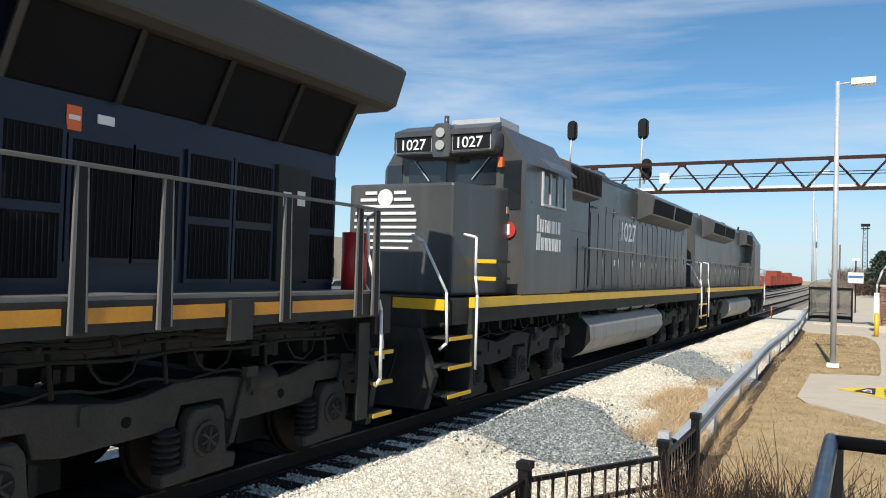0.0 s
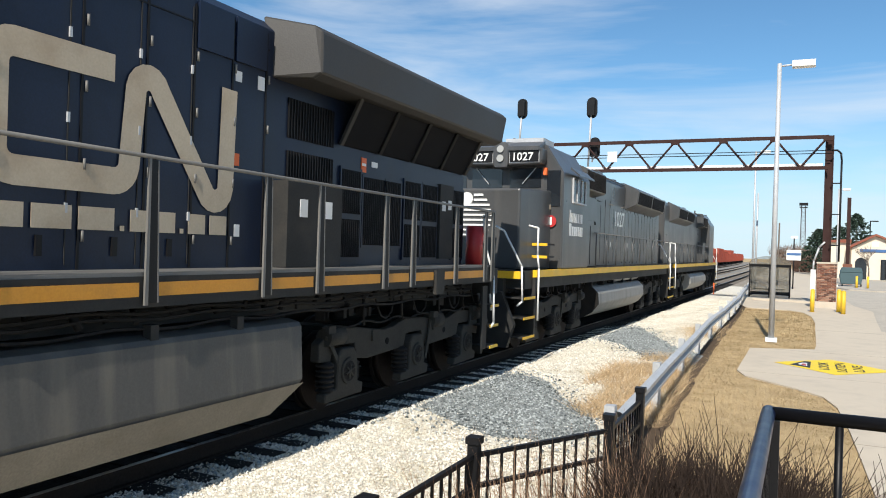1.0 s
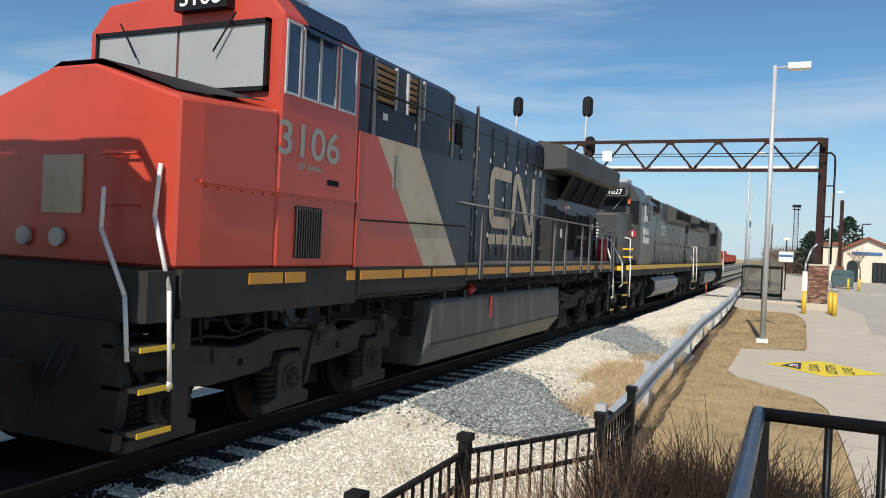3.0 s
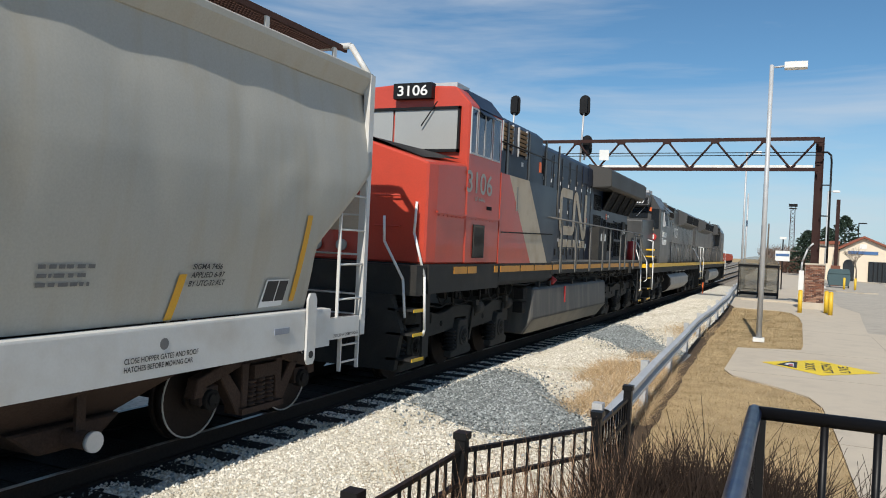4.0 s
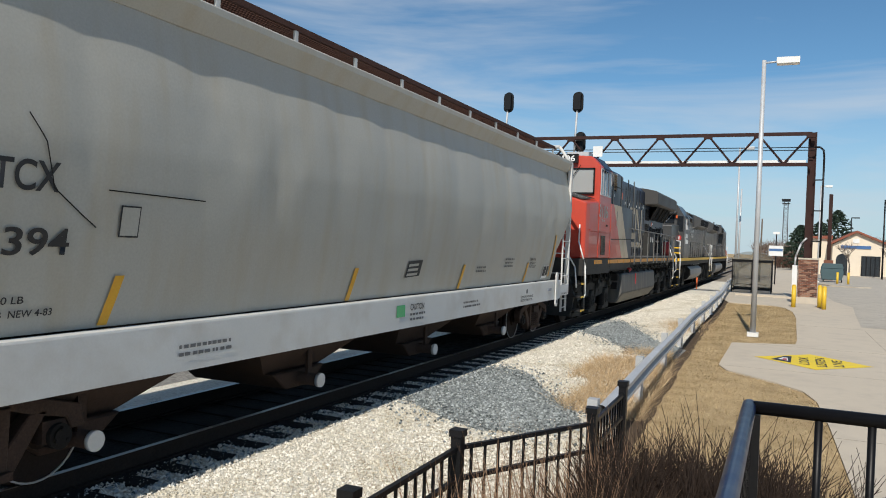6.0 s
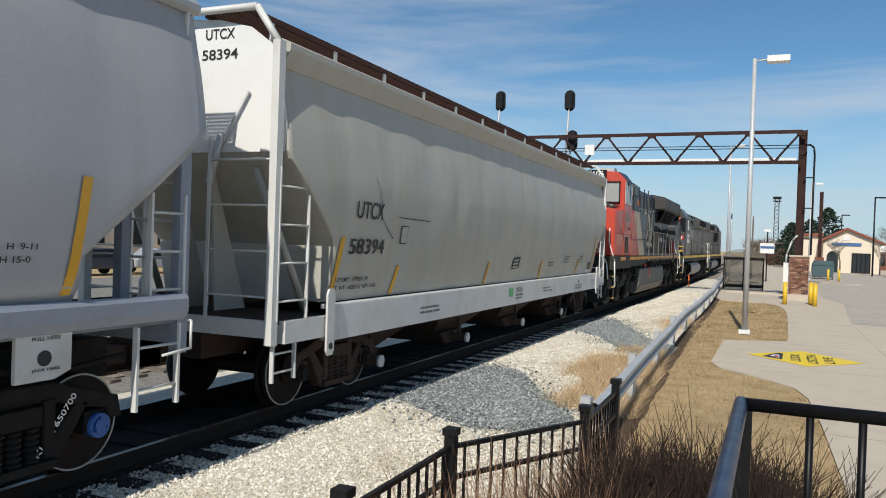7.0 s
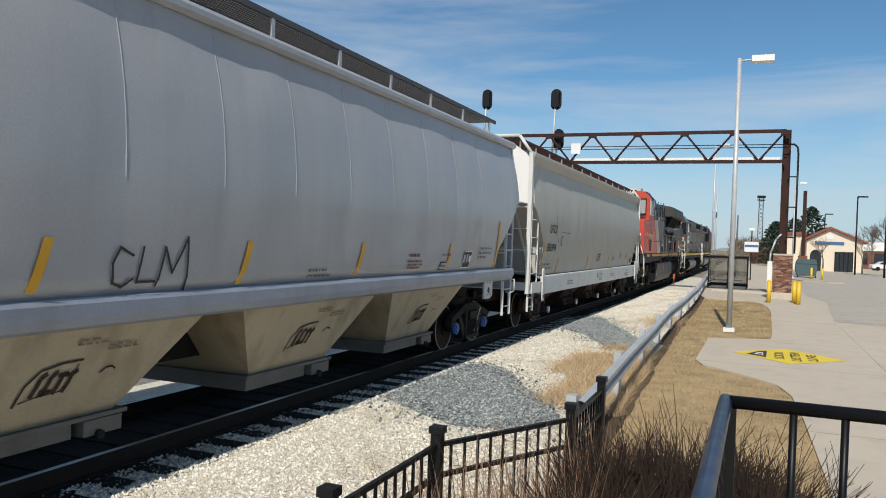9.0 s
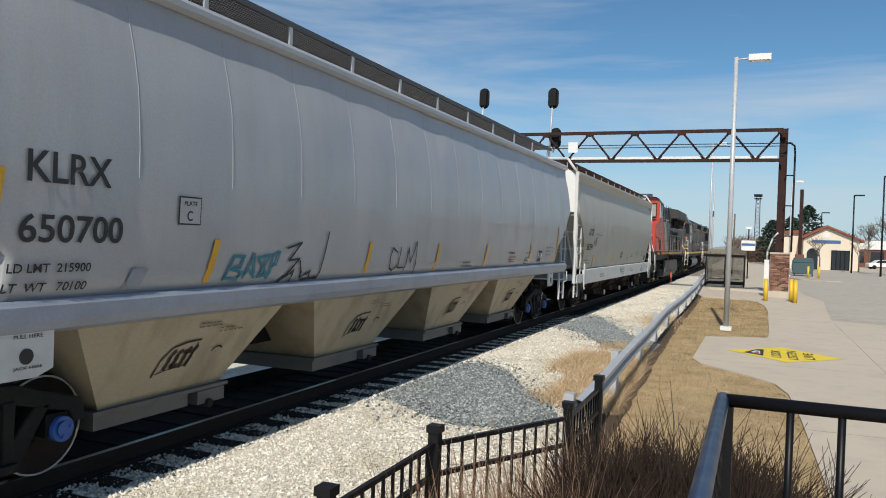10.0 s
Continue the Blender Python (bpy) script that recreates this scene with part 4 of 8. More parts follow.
    side_text(car, "HATCHES BEFORE MOVING CAR", -25.78, 1.025, 0.052, 0.86, lambda z, y: 1.552)
    side_text(car, "2 INCH HP COMP SHOES", -22.36, 1.03, 0.040, 0.60, lambda z, y: 1.545)
    part("sill_decal", rod(BM(), (1.558, -25.3, 1.24), (1.564, -25.3, 1.24), 0.055, 16), GREY_INK, car, "worn round decal")
    part("card_holder", bevelled(box(BM(), 1.555, 1.575, -23.62, -23.34, 1.17, 1.24), 0.006), K_SILL, car, "small metal card holder")
    bars(car, -26.6, 1.95, 0.55, 3, surf)
    side_panel("data_board", car, [(-31.26, 1.70), (-30.72, 1.72), (-30.68, 1.98), (-31.2, 1.96)], surf, INK, "black framed data panel")
    for k in range(3):
        side_panel("data_line", car, [(-31.22 + 0.012 * k, 1.725 + k * 0.075), (-30.82, 1.735 + k * 0.075), (-30.80, 1.775 + k * 0.075), (-31.20 + 0.012 * k, 1.765 + k * 0.075)], surf, U_PAINT, "", 0.013)
    bars(car, -28.2, 1.80, 0.5, 2, surf)
    flat = lambda z, y: 1.552
    bars(car, -29.1, 1.18, 0.9, 2, flat)
    bars(car, -36.3, 1.16, 0.9, 2, flat)
    side_text(car, "CAUTION", -31.28, 1.20, 0.10, 0.50, flat)
    bars(car, -31.28, 1.12, 0.55, 2, flat)
    side_panel("green_decal", car, [(-31.74, 1.12), (-31.46, 1.12), (-31.46, 1.30), (-31.74, 1.30)], flat, mat("green_decal", (0.08, 0.42, 0.16), rough=0.5, var=0.05), "small green decal", 0.012)
    stroke(car, [[(-38.0, 3.15), (-37.85, 2.95), (-37.75, 2.6), (-37.3, 2.3)], [(-37.2, 2.62), (-36.0, 2.60)]], surf, 0.012, TRUCK_DARK, "thin dark scratch")
    freight_truck(car, -38.1, TRUCK_RUST, TRUCK_DARK, RIM_WHITE)
    freight_truck(car, -23.2, TRUCK_RUST, TRUCK_DARK, RIM_WHITE)
    return car


# ---------------------------------------------------------------- locomotives: shared parts
def loco_truck(car, axles, material, r=0.53):
    """A three-axle truck: deep cast frame arched over each axle, coil springs beside the boxes, motors between the wheels."""
    y0, y1 = axles[0] - 0.62, axles[2] + 0.66
    under = []
    for y in axles:
        under += [(y - 0.62, 0.70), (y - 0.34, 0.72), (y - 0.28, 0.92), (y + 0.27, 0.92), (y + 0.33, 0.70), (y + 0.62, 0.66)]
    over = [(y1, 0.80), (y1 - 0.05, 1.0), (axles[2] + 0.35, 1.08)]
    for y in axles[::-1]:
        over += [(y + 0.30, 1.14), (y - 0.30, 1.16), (y - 0.72, 1.06), (y - 1.02, 1.04)]
    over = [p for p in over if p[0] > y0 + 0.1] + [(y0, 0.98), (y0, 0.74)]
    frame_outline = [p for p in under if y0 < p[0] < y1] + over
    bm = BM()
    for s in (-1, 1):
        prism(bm, frame_outline, "x", *sorted((s * 1.03, s * 1.17)))
    for y in (axles[0] + 1.02, axles[1] + 1.02):
        box(bm, -1.05, 1.05, y - 0.16, y + 0.16, 0.70, 1.04)
    truck = part("truck", bevelled(bm, 0.022, 2), material, car, "three-axle truck with deep dusty cast side frames")
    for i, y in enumerate(axles):
        m = box(BM(), -0.62, 0.62, y + 0.20, y + 0.98, 0.24, 0.92) if i < 2 else box(BM(), -0.62, 0.62, y - 0.98, y - 0.20, 0.24, 0.92)
        part("traction_motor", bevelled(m, 0.06), TRUCK_DARK, truck)
        for s in (-1, 1):
            o = [(y - 0.54, 0.20), (y + 0.40, 0.22), (y + 0.42, 0.36), (y + 0.28, 0.40), (y + 0.24, 0.78), (y + 0.16, 0.88), (y - 0.16, 0.88), (y - 0.24, 0.78), (y - 0.27, 0.36), (y - 0.54, 0.32)]
            p = prism(BM(), o, "x", *sorted((s * 1.08, s * 1.235)))
            j = part("journal_box", bevelled(p, 0.018), material, truck, "square axle box with a spring seat")
            rim = BM()
            rod(rim, (s * 1.225, y, 0.57), (s * 1.262, y, 0.57), 0.185, 22, 0.172)
            part("cover_rim", rim, material, j)
            face_ = BM()
            rod(face_, (s * 1.262, y, 0.57), (s * 1.266, y, 0.57), 0.140, 20)
            part("journal_cover", face_, TRUCK_DARK, j)
            star = BM()
            for k in range(3):
                a = radians(60 * k + 20)
                rod(star, (s * 1.272, y - 0.11 * math.cos(a), 0.57 - 0.11 * math.sin(a)), (s * 1.272, y + 0.11 * math.cos(a), 0.57 + 0.11 * math.sin(a)), 0.016, 5)
            part("cover_spokes", star, material, j)
            sp = lathe(BM(), s * 1.13, y - 0.41, [(0.085, 0.32)] + [(q, 0.325 + 0.066 * k + d) for k in range(6) for q, d in ((0.085, 0), (0.125, 0.010), (0.125, 0.040), (0.085, 0.050))] + [(0.085, 0.73)])
            part("spring", sp, TRUCK_DARK, truck, "black coil spring")
            o = [(y + 0.29, 0.40)] + [(y + 0.29 + (0.095 if k % 4 in (1, 2) else 0.06), 0.40 + 0.035 * (k // 2) * 1.0 + (0.03 if k % 2 else 0.0)) for k in range(1, 15)] + [(y + 0.29, 0.68)]
            part("rubber_stop", prism(BM(), o, "x", *sorted((s * 1.07, s * 1.19))), TRUCK_DARK, truck)
            if i:
                part("frame_hole", rod(BM(), (s * 1.165, y - 0.90, 0.86), (s * 1.176, y - 0.90, 0.86), 0.052, 12), MESH_DARK, truck)
                part("lug", bevelled(box(BM(), *sorted((s * 1.16, s * 1.20)), y - 1.38, y - 1.29, 0.90, 1.06), 0.01), material, truck)
        wheelset(car, y, r)
    for s in (-1, 1):
        for y, way in ((axles[2] + 0.42, 1), (axles[0] - 0.30, -1), (axles[1] + 0.75, 1)):
            cyl = BM()
            rod(cyl, (s * 1.16, y - 0.20, 1.06), (s * 1.16, y + 0.20, 1.06), 0.125, 16)
            rod(cyl, (s * 1.16, y + 0.20, 1.06), (s * 1.16, y + 0.25, 1.06), 0.095, 14)
            c = part("brake_cylinder", cyl, material, truck, "round dusty brake cylinder")
            part("bracket", bevelled(box(BM(), *sorted((s * 1.20, s * 1.28)), y - 0.26, y - 0.10, 1.12, 1.22), 0.01), material, c)
            part("brake_lever", prism(BM(), [(y - 0.24, 1.08), (y - 0.16, 1.08), (y - 0.34 * way - 0.02, 0.46), (y - 0.34 * way - 0.09, 0.46)], "x", *sorted((s * 1.19, s * 1.22))), material, c)
            part("brake_shoe", bevelled(box(BM(), *sorted((s * 0.80, s * 1.02)), y - 0.34 * way - 0.1, y - 0.34 * way, 0.34, 0.66), 0.02), TRUCK_DARK, c)
    bm = BM()
    gen = random.Random(int(axles[0] * 10))
    for s in (-1, 1):
        bent(bm, [(s * 1.2, y0 + 0.1 * k, 1.19 + 0.025 * math.sin(k * 0.7) + gen.uniform(-0.008, 0.008)) for k in range(int((y1 - y0) * 10))], 0.016, 5)
        for y in (axles[0] + 0.7, axles[1] - 0.25, axles[1] + 1.1, axles[2] + 0.1):
            drop = [(s * 1.24, y, 1.52), (s * 1.26, y + 0.06, 1.36), (s * 1.25, y + 0.16, 1.26), (s * 1.23, y + 0.34, 1.22), (s * 1.24, y + 0.48, 1.30), (s * 1.24, y + 0.55, 1.5)]
            bent(bm, drop, 0.014, 5)
            rod(bm, (s * 1.2, y - 0.25, 1.16), (s * 1.22, y - 0.32, 1.58), 0.022, 6)
        for k in range(12):
            y = gen.uniform(y0, y1)
            q = gen.uniform(0.03, 0.08)
            box(bm, *sorted((s * 1.05, s * 1.2)), y, y + q * 1.6, 1.24 + q, 1.30 + 2.4 * q)
    tagged(part("brake_rigging", bm, TRUCK_DARK, truck, "hoses, pipes and valves over the truck frame"), kind="stuff")
    return truck


def stanchion(car, x, y, z0, z1, material, back):
    bm = prism(BM(), [(y - 0.030, z0), (y + 0.008, z0), (y + 0.006, z1), (y - 0.018, z1)], "x", x - 0.012, x + 0.012)
    st = part("stanchion", bm, material, car, "tapered grey handrail stanchion")
    part("web", prism(BM(), [(y + 0.009, z0 + 0.02), (y + 0.119, z0 + 0.02), (y + 0.084, z1 - 0.02), (y + 0.008, z1)], "x", x - 0.008, x + 0.006), back, st)
    part("edge", prism(BM(), [(y + 0.12, z0 + 0.02), (y + 0.138, z0 + 0.02), (y + 0.098, z1 - 0.02), (y + 0.085, z1 - 0.02)], "x", x - 0.025, x + 0.008), material, st)


def rail_tube(car, points, r, material, label=""):
    return part("handrail", bent(BM(), points, r, 8), material, car, label)

NAVY = mat("dark_navy_hood_paint", (0.0062, 0.0135, 0.034), rough=0.4, var=0.2, scale=0.8, bump=0.04, stain=(0.014, 0.018, 0.026), amount=0.45, streak=True)
NAVY.node_tree.nodes["Principled BSDF"].inputs["Specular IOR Level"].default_value = 0.36
LOCO_RED = mat("faded_red_loco_paint", (0.50, 0.054, 0.028), rough=0.45, var=0.10, scale=0.7, bump=0.04, stain=(0.34, 0.05, 0.03), amount=0.4, coat=0.2)
CREAM = mat("dirty_cream_stripe_paint", (0.52, 0.43, 0.31), rough=0.55, var=0.10, scale=1.2, bump=0.04, stain=(0.30, 0.20, 0.11), amount=0.5)
SILL_GREY = mat("sooty_dark_grey_paint", (0.028, 0.028, 0.027), rough=0.65, var=0.2, scale=1.5, bump=0.08, stain=(0.07, 0.06, 0.05), amount=0.4)
TANK_GREY = mat("dusty_fuel_tank_paint", (0.075, 0.072, 0.066), rough=0.6, var=0.15, scale=0.9, bump=0.06, stain=(0.22, 0.19, 0.15), amount=0.5, streak=True)
# Dust tone lightened for the light that bounces up off the pale gravel.
TANK_DUST_BOUNCE = mat("pale_dust_with_bounce", (0.23, 0.205, 0.165), rough=0.9, var=0.2, scale=1.4, bump=0.2, stain=(0.16, 0.14, 0.11), amount=0.5)
STRIPE = mat("sill_amber_stripe", (0.60, 0.26, 0.022), rough=0.5, var=0.15, scale=2, bump=0.05, stain=(0.28, 0.15, 0.05), amount=0.4)
# Pale base colour carries the bright reflection on the windscreen.
SCREEN_GLASS = glass("windscreen_glass_pale_reflection", (0.34, 0.345, 0.335))
LETTER_GREY = mat("pale_grey_lettering", (0.32, 0.31, 0.28), rough=0.5, var=0.1, bump=0.05)
POST_GREY = mat("grey_stanchion_paint", (0.15, 0.145, 0.135), rough=0.5, var=0.1, bump=0.05)
RAD_GREY = mat("sooty_radiator_grey", (0.040, 0.037, 0.033), rough=0.6, var=0.18, scale=0.9, bump=0.06)
MESH_BLACK = mat("black_screen", (0.004, 0.004, 0.005), rough=0.85, var=0.3, fine=120, bump=0.4)
IC_BLACK = mat("weathered_black_loco_paint", (0.060, 0.061, 0.062), rough=0.32, var=0.2, scale=0.8, bump=0.05, stain=(0.13, 0.12, 0.11), amount=0.45, streak=True)
IC_TANK = mat("silver_grey_tank_paint", (0.26, 0.25, 0.23), rough=0.55, var=0.15, bump=0.06, stain=(0.10, 0.09, 0.08), amount=0.6, streak=True)
BRIGHT_YELLOW = mat("bright_yellow_paint", (0.80, 0.47, 0.02), rough=0.45, var=0.08, bump=0.05, stain=(0.4, 0.28, 0.06), amount=0.3)
HEADLAMP = mat("headlamp_lens", (0.38, 0.38, 0.36), rough=0.12, var=0.05, bump=0.02)
LOUVRE = mat("tan_louvre_blades", (0.26, 0.17, 0.09), rough=0.6, var=0.15, bump=0.05)
FIRE_RED = mat("extinguisher_red", (0.45, 0.03, 0.03), rough=0.4, var=0.08, bump=0.03)


def plate(car, name, x, y0, y1, z0, z1, material, thick=0.02, label=""):
    return part(name, box(BM(), x - 0.01, x + thick, y0, y1, z0, z1), material, car, label)


def flat_shape(car, name, outline, x, material, label=""):
    """A painted shape on a flat side: outline in (y, z)."""
    bm = BM()
    bm.faces.new([bm.verts.new((x, y, z)) for y, z in outline])
    bmesh.ops.triangulate(bm, faces=bm.faces[:])
    bmesh.ops.recalc_face_normals(bm, faces=bm.faces[:])
    if bm.faces[0].normal.x < 0:
        bmesh.ops.reverse_faces(bm, faces=bm.faces[:])
    return part(name, bm, material, car, label)


def band(points, width):
    """Both sides of a broad line, as one outline."""
    left, right = [], []
    for i, p in enumerate(points):
        a, b = Vector(points[max(0, i - 1)]), Vector(points[min(len(points) - 1, i + 1)])
        d = (b - a).normalized()
        n = Vector((-d.y, d.x)) * width / 2
        left.append(tuple(Vector(p) + n))
        right.append(tuple(Vector(p) - n))
    return left + right[::-1]


def ribbon_shape(car, name, points, width, x, material, label=""):
    bm = BM()
    o = band(points, width)
    k = len(points)
    v = [bm.verts.new((x, y, z)) for y, z in o]
    for i in range(k - 1):
        f = bm.faces.new((v[i], v[i + 1], v[2 * k - 2 - i], v[2 * k - 1 - i]))
        f.normal_update()
        if f.normal.x < 0:
            f.normal_flip()
    return part(name, bm, material, car, label)


def arc(cy, cz, r, a0, a1, n=8):
    return [(cy + r * math.cos(radians(a0 + (a1 - a0) * i / n)), cz + r * math.sin(radians(a0 + (a1 - a0) * i / n))) for i in range(n + 1)]


def modern_locomotive():
    """Red-nosed six-axle diesel with a full-width body behind the cab and flared radiators."""
    car = thing("diesel_locomotive", "six-axle diesel locomotive with red cab, cream diagonal and dark navy hood", "locomotive", "train")
    bm = BM()
    box(bm, -1.42, 1.42, -19.55, -12.5, 1.50, 1.95)
    box(bm, -1.12, 1.12, -12.5, -0.25, 1.45, 1.95)
    part("underframe", bm, SILL_GREY, car)
    bm = BM()
    for s in (-1, 1):
        box(bm, min(s * 1.44, s * 1.55), max(s * 1.44, s * 1.55), -12.5, -0.25, 1.68, 1.96)
    part("side_sill", bm, SILL_GREY, car)
    bm = BM()
    for s in (-1, 1):
        box(bm, min(s * 0.9, s * 1.54), max(s * 0.9, s * 1.54), -12.5, -0.25, 1.955, 1.995)
    part("walkway", bm, POST_GREY, car, "worn grey steel walkway")
    for a, b in ((-12.45, -11.98), (-11.78, -10.5), (-10.32, -8.9), (-8.72, -7.25), (-7.08, -6.22), (-6.06, -4.6), (-4.42, -3.75), (-3.55, -2.9), (-2.5, -2.1), (-1.92, -0.7)):
        plate(car, "amber_stripe", 1.545, a, b, 1.78, 1.905, STRIPE, 0.016)
    plate(car, "jacking_pad", 1.545, -2.85, -2.55, 1.55, 1.94, SILL_GREY, 0.05)
    # hood
    hood = [(0.95, 1.97), (0.95, 4.86), (0.80, 5.0), (0.0, 5.06), (-0.80, 5.0), (-0.95, 4.86), (-0.95, 1.97)]
    h = part("hood", bevelled(prism(BM(), hood, "y", -12.4, -0.42), 0.015), NAVY, car, "long navy engine hood")
    for y in (-11.6, -10.75, -9.9, -9.05, -8.3, -7.65, -7.05, -6.45):
        part("door_seam", box(BM(), 0.945, 0.962, y - 0.012, y + 0.012, 2.0, 4.8), BLACK_METAL, h)
        for z in (2.25, 2.9, 3.6, 4.2):
            part("hinge", rod(BM(), (0.965, y + 0.04, z), (0.965, y + 0.04, z + 0.1), 0.014, 6), POST_GREY, h)
    for i, y in enumerate((-11.9, -11.2, -10.3, -9.45, -8.65, -7.95)):
        part("door_latch", bevelled(box(BM(), 0.95, 0.975, y - 0.03, y + 0.03, 2.12, 2.30), 0.006), BLACK_METAL, h, "black door latch")
        part("door_edge", box(BM(), 0.948, 0.958, y + 0.26, y + 0.272, 2.04, 4.76), SILL_GREY, h)
        for z in (2.5, 3.3, 4.05):
            part("hasp", box(BM(), 0.95, 0.97, y + 0.25, y + 0.275, z, z + 0.09), GALV, h)
    part("roof_seam", box(BM(), 0.946, 0.960, -12.38, -6.4, 4.60, 4.615), BLACK_METAL, h)
    part("conduit", bent(BM(), [(0.99, -12.1, 1.98), (0.99, -12.1, 4.5), (0.99, -12.0, 4.75)], 0.022, 7), POST_GREY, h, "grey upright conduit")
    for y0, y1 in ((-7.62, -7.08), (-7.02, -6.48)):
        part("upper_door", bevelled(box(BM(), 0.93, 0.985, y0, y1, 4.34, 4.84), 0.01), NAVY, h)
    for y, z, w, d in ((-7.0, 4.12, 0.11, 0.12), (-6.6, 4.10, 0.12, 0.16), (-6.95, 2.35, 0.09, 0.14), (-7.0, 3.16, 0.10, 0.14)):
        plate(car, "notice", 0.952, y, y + w, z, z + d, WHITE_PAINT if z != 3.16 else ORANGE, 0.006, "small notice sticker")
    for y0, y1, z0, z1 in ((-6.0, -4.95, 3.62, 4.12), (-6.0, -4.95, 3.0, 3.46)):
        v = part("vent", box(BM(), 0.94, 0.958, y0, y1, z0, z1), MESH_BLACK, car, "black louvred vent")
        bm = BM()
        k = int((y1 - y0) / 0.06)
        for i in range(k):
            box(bm, 0.955, 0.972, y0 + i * 0.06, y0 + i * 0.06 + 0.012, z0, z1)
        part("vent_louvre", bm, BLACK_METAL, v)
    doors = [(-4.75, -4.25), (-4.15, -3.55), (-3.5, -3.0), (-2.85, -2.3), (-2.2, -1.65), (-0.95, -0.5)]
    for i, (a, b) in enumerate(doors):
        for z0, z1 in ((2.12, 2.66), (2.74, 3.36)) if i not in (1, 2) else ((2.3, 3.3),):
            fr = part("door_frame", bevelled(box(BM(), 0.93, 0.985, a - 0.04, b + 0.04, z0 - 0.04, z1 + 0.04), 0.012), NAVY, car)
            part("door_screen", box(BM(), 0.975, 0.99, a, b, z0, z1), MESH_BLACK, fr)
            bm = BM()
            for k in range(int((b - a) / 0.055)):
                box(bm, 0.988, 0.996, a + 0.02 + k * 0.055, a + 0.028 + k * 0.055, z0 + 0.02, z1 - 0.02)
            part("screen_mesh", bm, BLACK_METAL, fr)
    bm = bevelled(box(BM(), 0.93, 1.02, -1.58, -1.02, 2.1, 3.42), 0.015)
    part("control_panel", bm, SILL_GREY, h)
    for y, z in ((-1.5, 2.95), (-1.25, 2.98)):
        plate(car, "notice", 1.02 if z < 3.2 else 0.955, y, y + 0.14, z, z + 0.17, WHITE_PAINT, 0.006, "small notice sticker")
    plate(car, "notice", 0.955, -4.20, -4.06, 3.37, 3.58, ORANGE, 0.006, "red and white warning sticker")
    plate(car, "notice_field", 0.962, -4.185, -4.075, 3.46, 3.50, WHITE_PAINT, 0.004)
    plate(car, "notice", 0.955, -3.90, -3.73, 3.47, 3.55, WHITE_PAINT, 0.006, "small white sticker")
    part("equipment_box", bevelled(box(BM(), 0.95, 1.25, -6.35, -5.15, 2.0, 3.05), 0.02), SILL_GREY, car, "grey box on the walkway")
    for y in (-6.1, -5.55):
        plate(car, "notice", 1.25, y, y + 0.16, 2.62, 2.84, WHITE_PAINT, 0.006, "small notice sticker")
    # flared radiator section
    for s in (-1, 1):
        o = [(s * 0.80, 5.06), (s * 1.42, 4.95), (s * 1.52, 4.86), (s * 1.53, 4.36), (s * 1.40, 4.30), (s * 0.90, 4.30)]
        bm = BM()
        lo, hi = [], []
        for i, (x, z) in enumerate(o):
            near = -6.35 if abs(x) < 1.3 else -6.12
            lo.append(bm.verts.new((x, near, z)))
            hi.append(bm.verts.new((x, 0.30 if z > 4.5 else 0.05, z)))
        for i in range(6):
            bm.faces.new((lo[i], lo[(i + 1) % 6], hi[(i + 1) % 6], hi[i]))
        bm.faces.new(lo)
        bm.faces.new(hi)
        bmesh.ops.recalc_face_normals(bm, faces=bm.faces[:])
        wing = part("radiator_wing", bevelled(bm, 0.02), RAD_GREY, car, "overhanging grey radiator housing")
        for i in range(4):
            a, b = -4.85 + i * 1.08, -4.85 + (i + 1) * 1.08
            bm = BM()
            q = [(s * 1.28, a + 0.08, 4.29), (s * 1.28, b, 4.29), (s * 0.98, b, 3.70), (s * 0.98, a + 0.08, 3.70)]
            v = [bm.verts.new(p) for p in q] + [bm.verts.new((p[0] - s * 0.05, p[1], p[2] - 0.03)) for p in q]
            for f in ((0, 1, 2, 3), (7, 6, 5, 4), (0, 4, 5, 1), (1, 5, 6, 2), (2, 6, 7, 3), (3, 7, 4, 0)):
                bm.faces.new([v[j] for j in f])
            bmesh.ops.recalc_face_normals(bm, faces=bm.faces[:])
            part("intake_screen", bm, MESH_BLACK, wing, "slanted black intake screen")
            for y in (a + 0.03, b + 0.03):
                part("screen_frame", rod(BM(), (s * 1.31, y + 0.01, 4.31), (s * 0.99, y + 0.01, 3.68), 0.04, 5), RAD_GREY, wing)
    bm = BM()
    for i in range(5):
        box(bm, -0.7, 0.75, -5.6 + i * 1.15, -4.75 + i * 1.15, 5.04, 5.10)
    part("roof_fan_grille", bm, MESH_BLACK, car)
    part("end_cylinder", rod(BM(), (1.12, -0.20, 1.95), (1.12, -0.20, 2.72), 0.165, 16), FIRE_RED, car, "dark red upright cylinder")
    # full-width body behind the cab, in three colours
    for s in (-1, 1):
        x0, x1 = s * 0.9, s * 1.52
        red = [(-16.32, 1.95), (-14.20, 1.95), (-15.83, 3.76), (-16.32, 3.76)]
        cream = [(-14.20, 1.95), (-12.90, 1.95), (-14.52, 3.76), (-15.83, 3.76)]
        navy = [(-12.90, 1.95), (-12.40, 1.95), (-12.40, 3.76), (-14.52, 3.76)]
        for o, m, l in ((red, LOCO_RED, "red body side"), (cream, CREAM, "cream diagonal body side"), (navy, NAVY, "navy body side")):
            part("body_side", prism(BM(), o, "x", x0, x1), m, car, l)
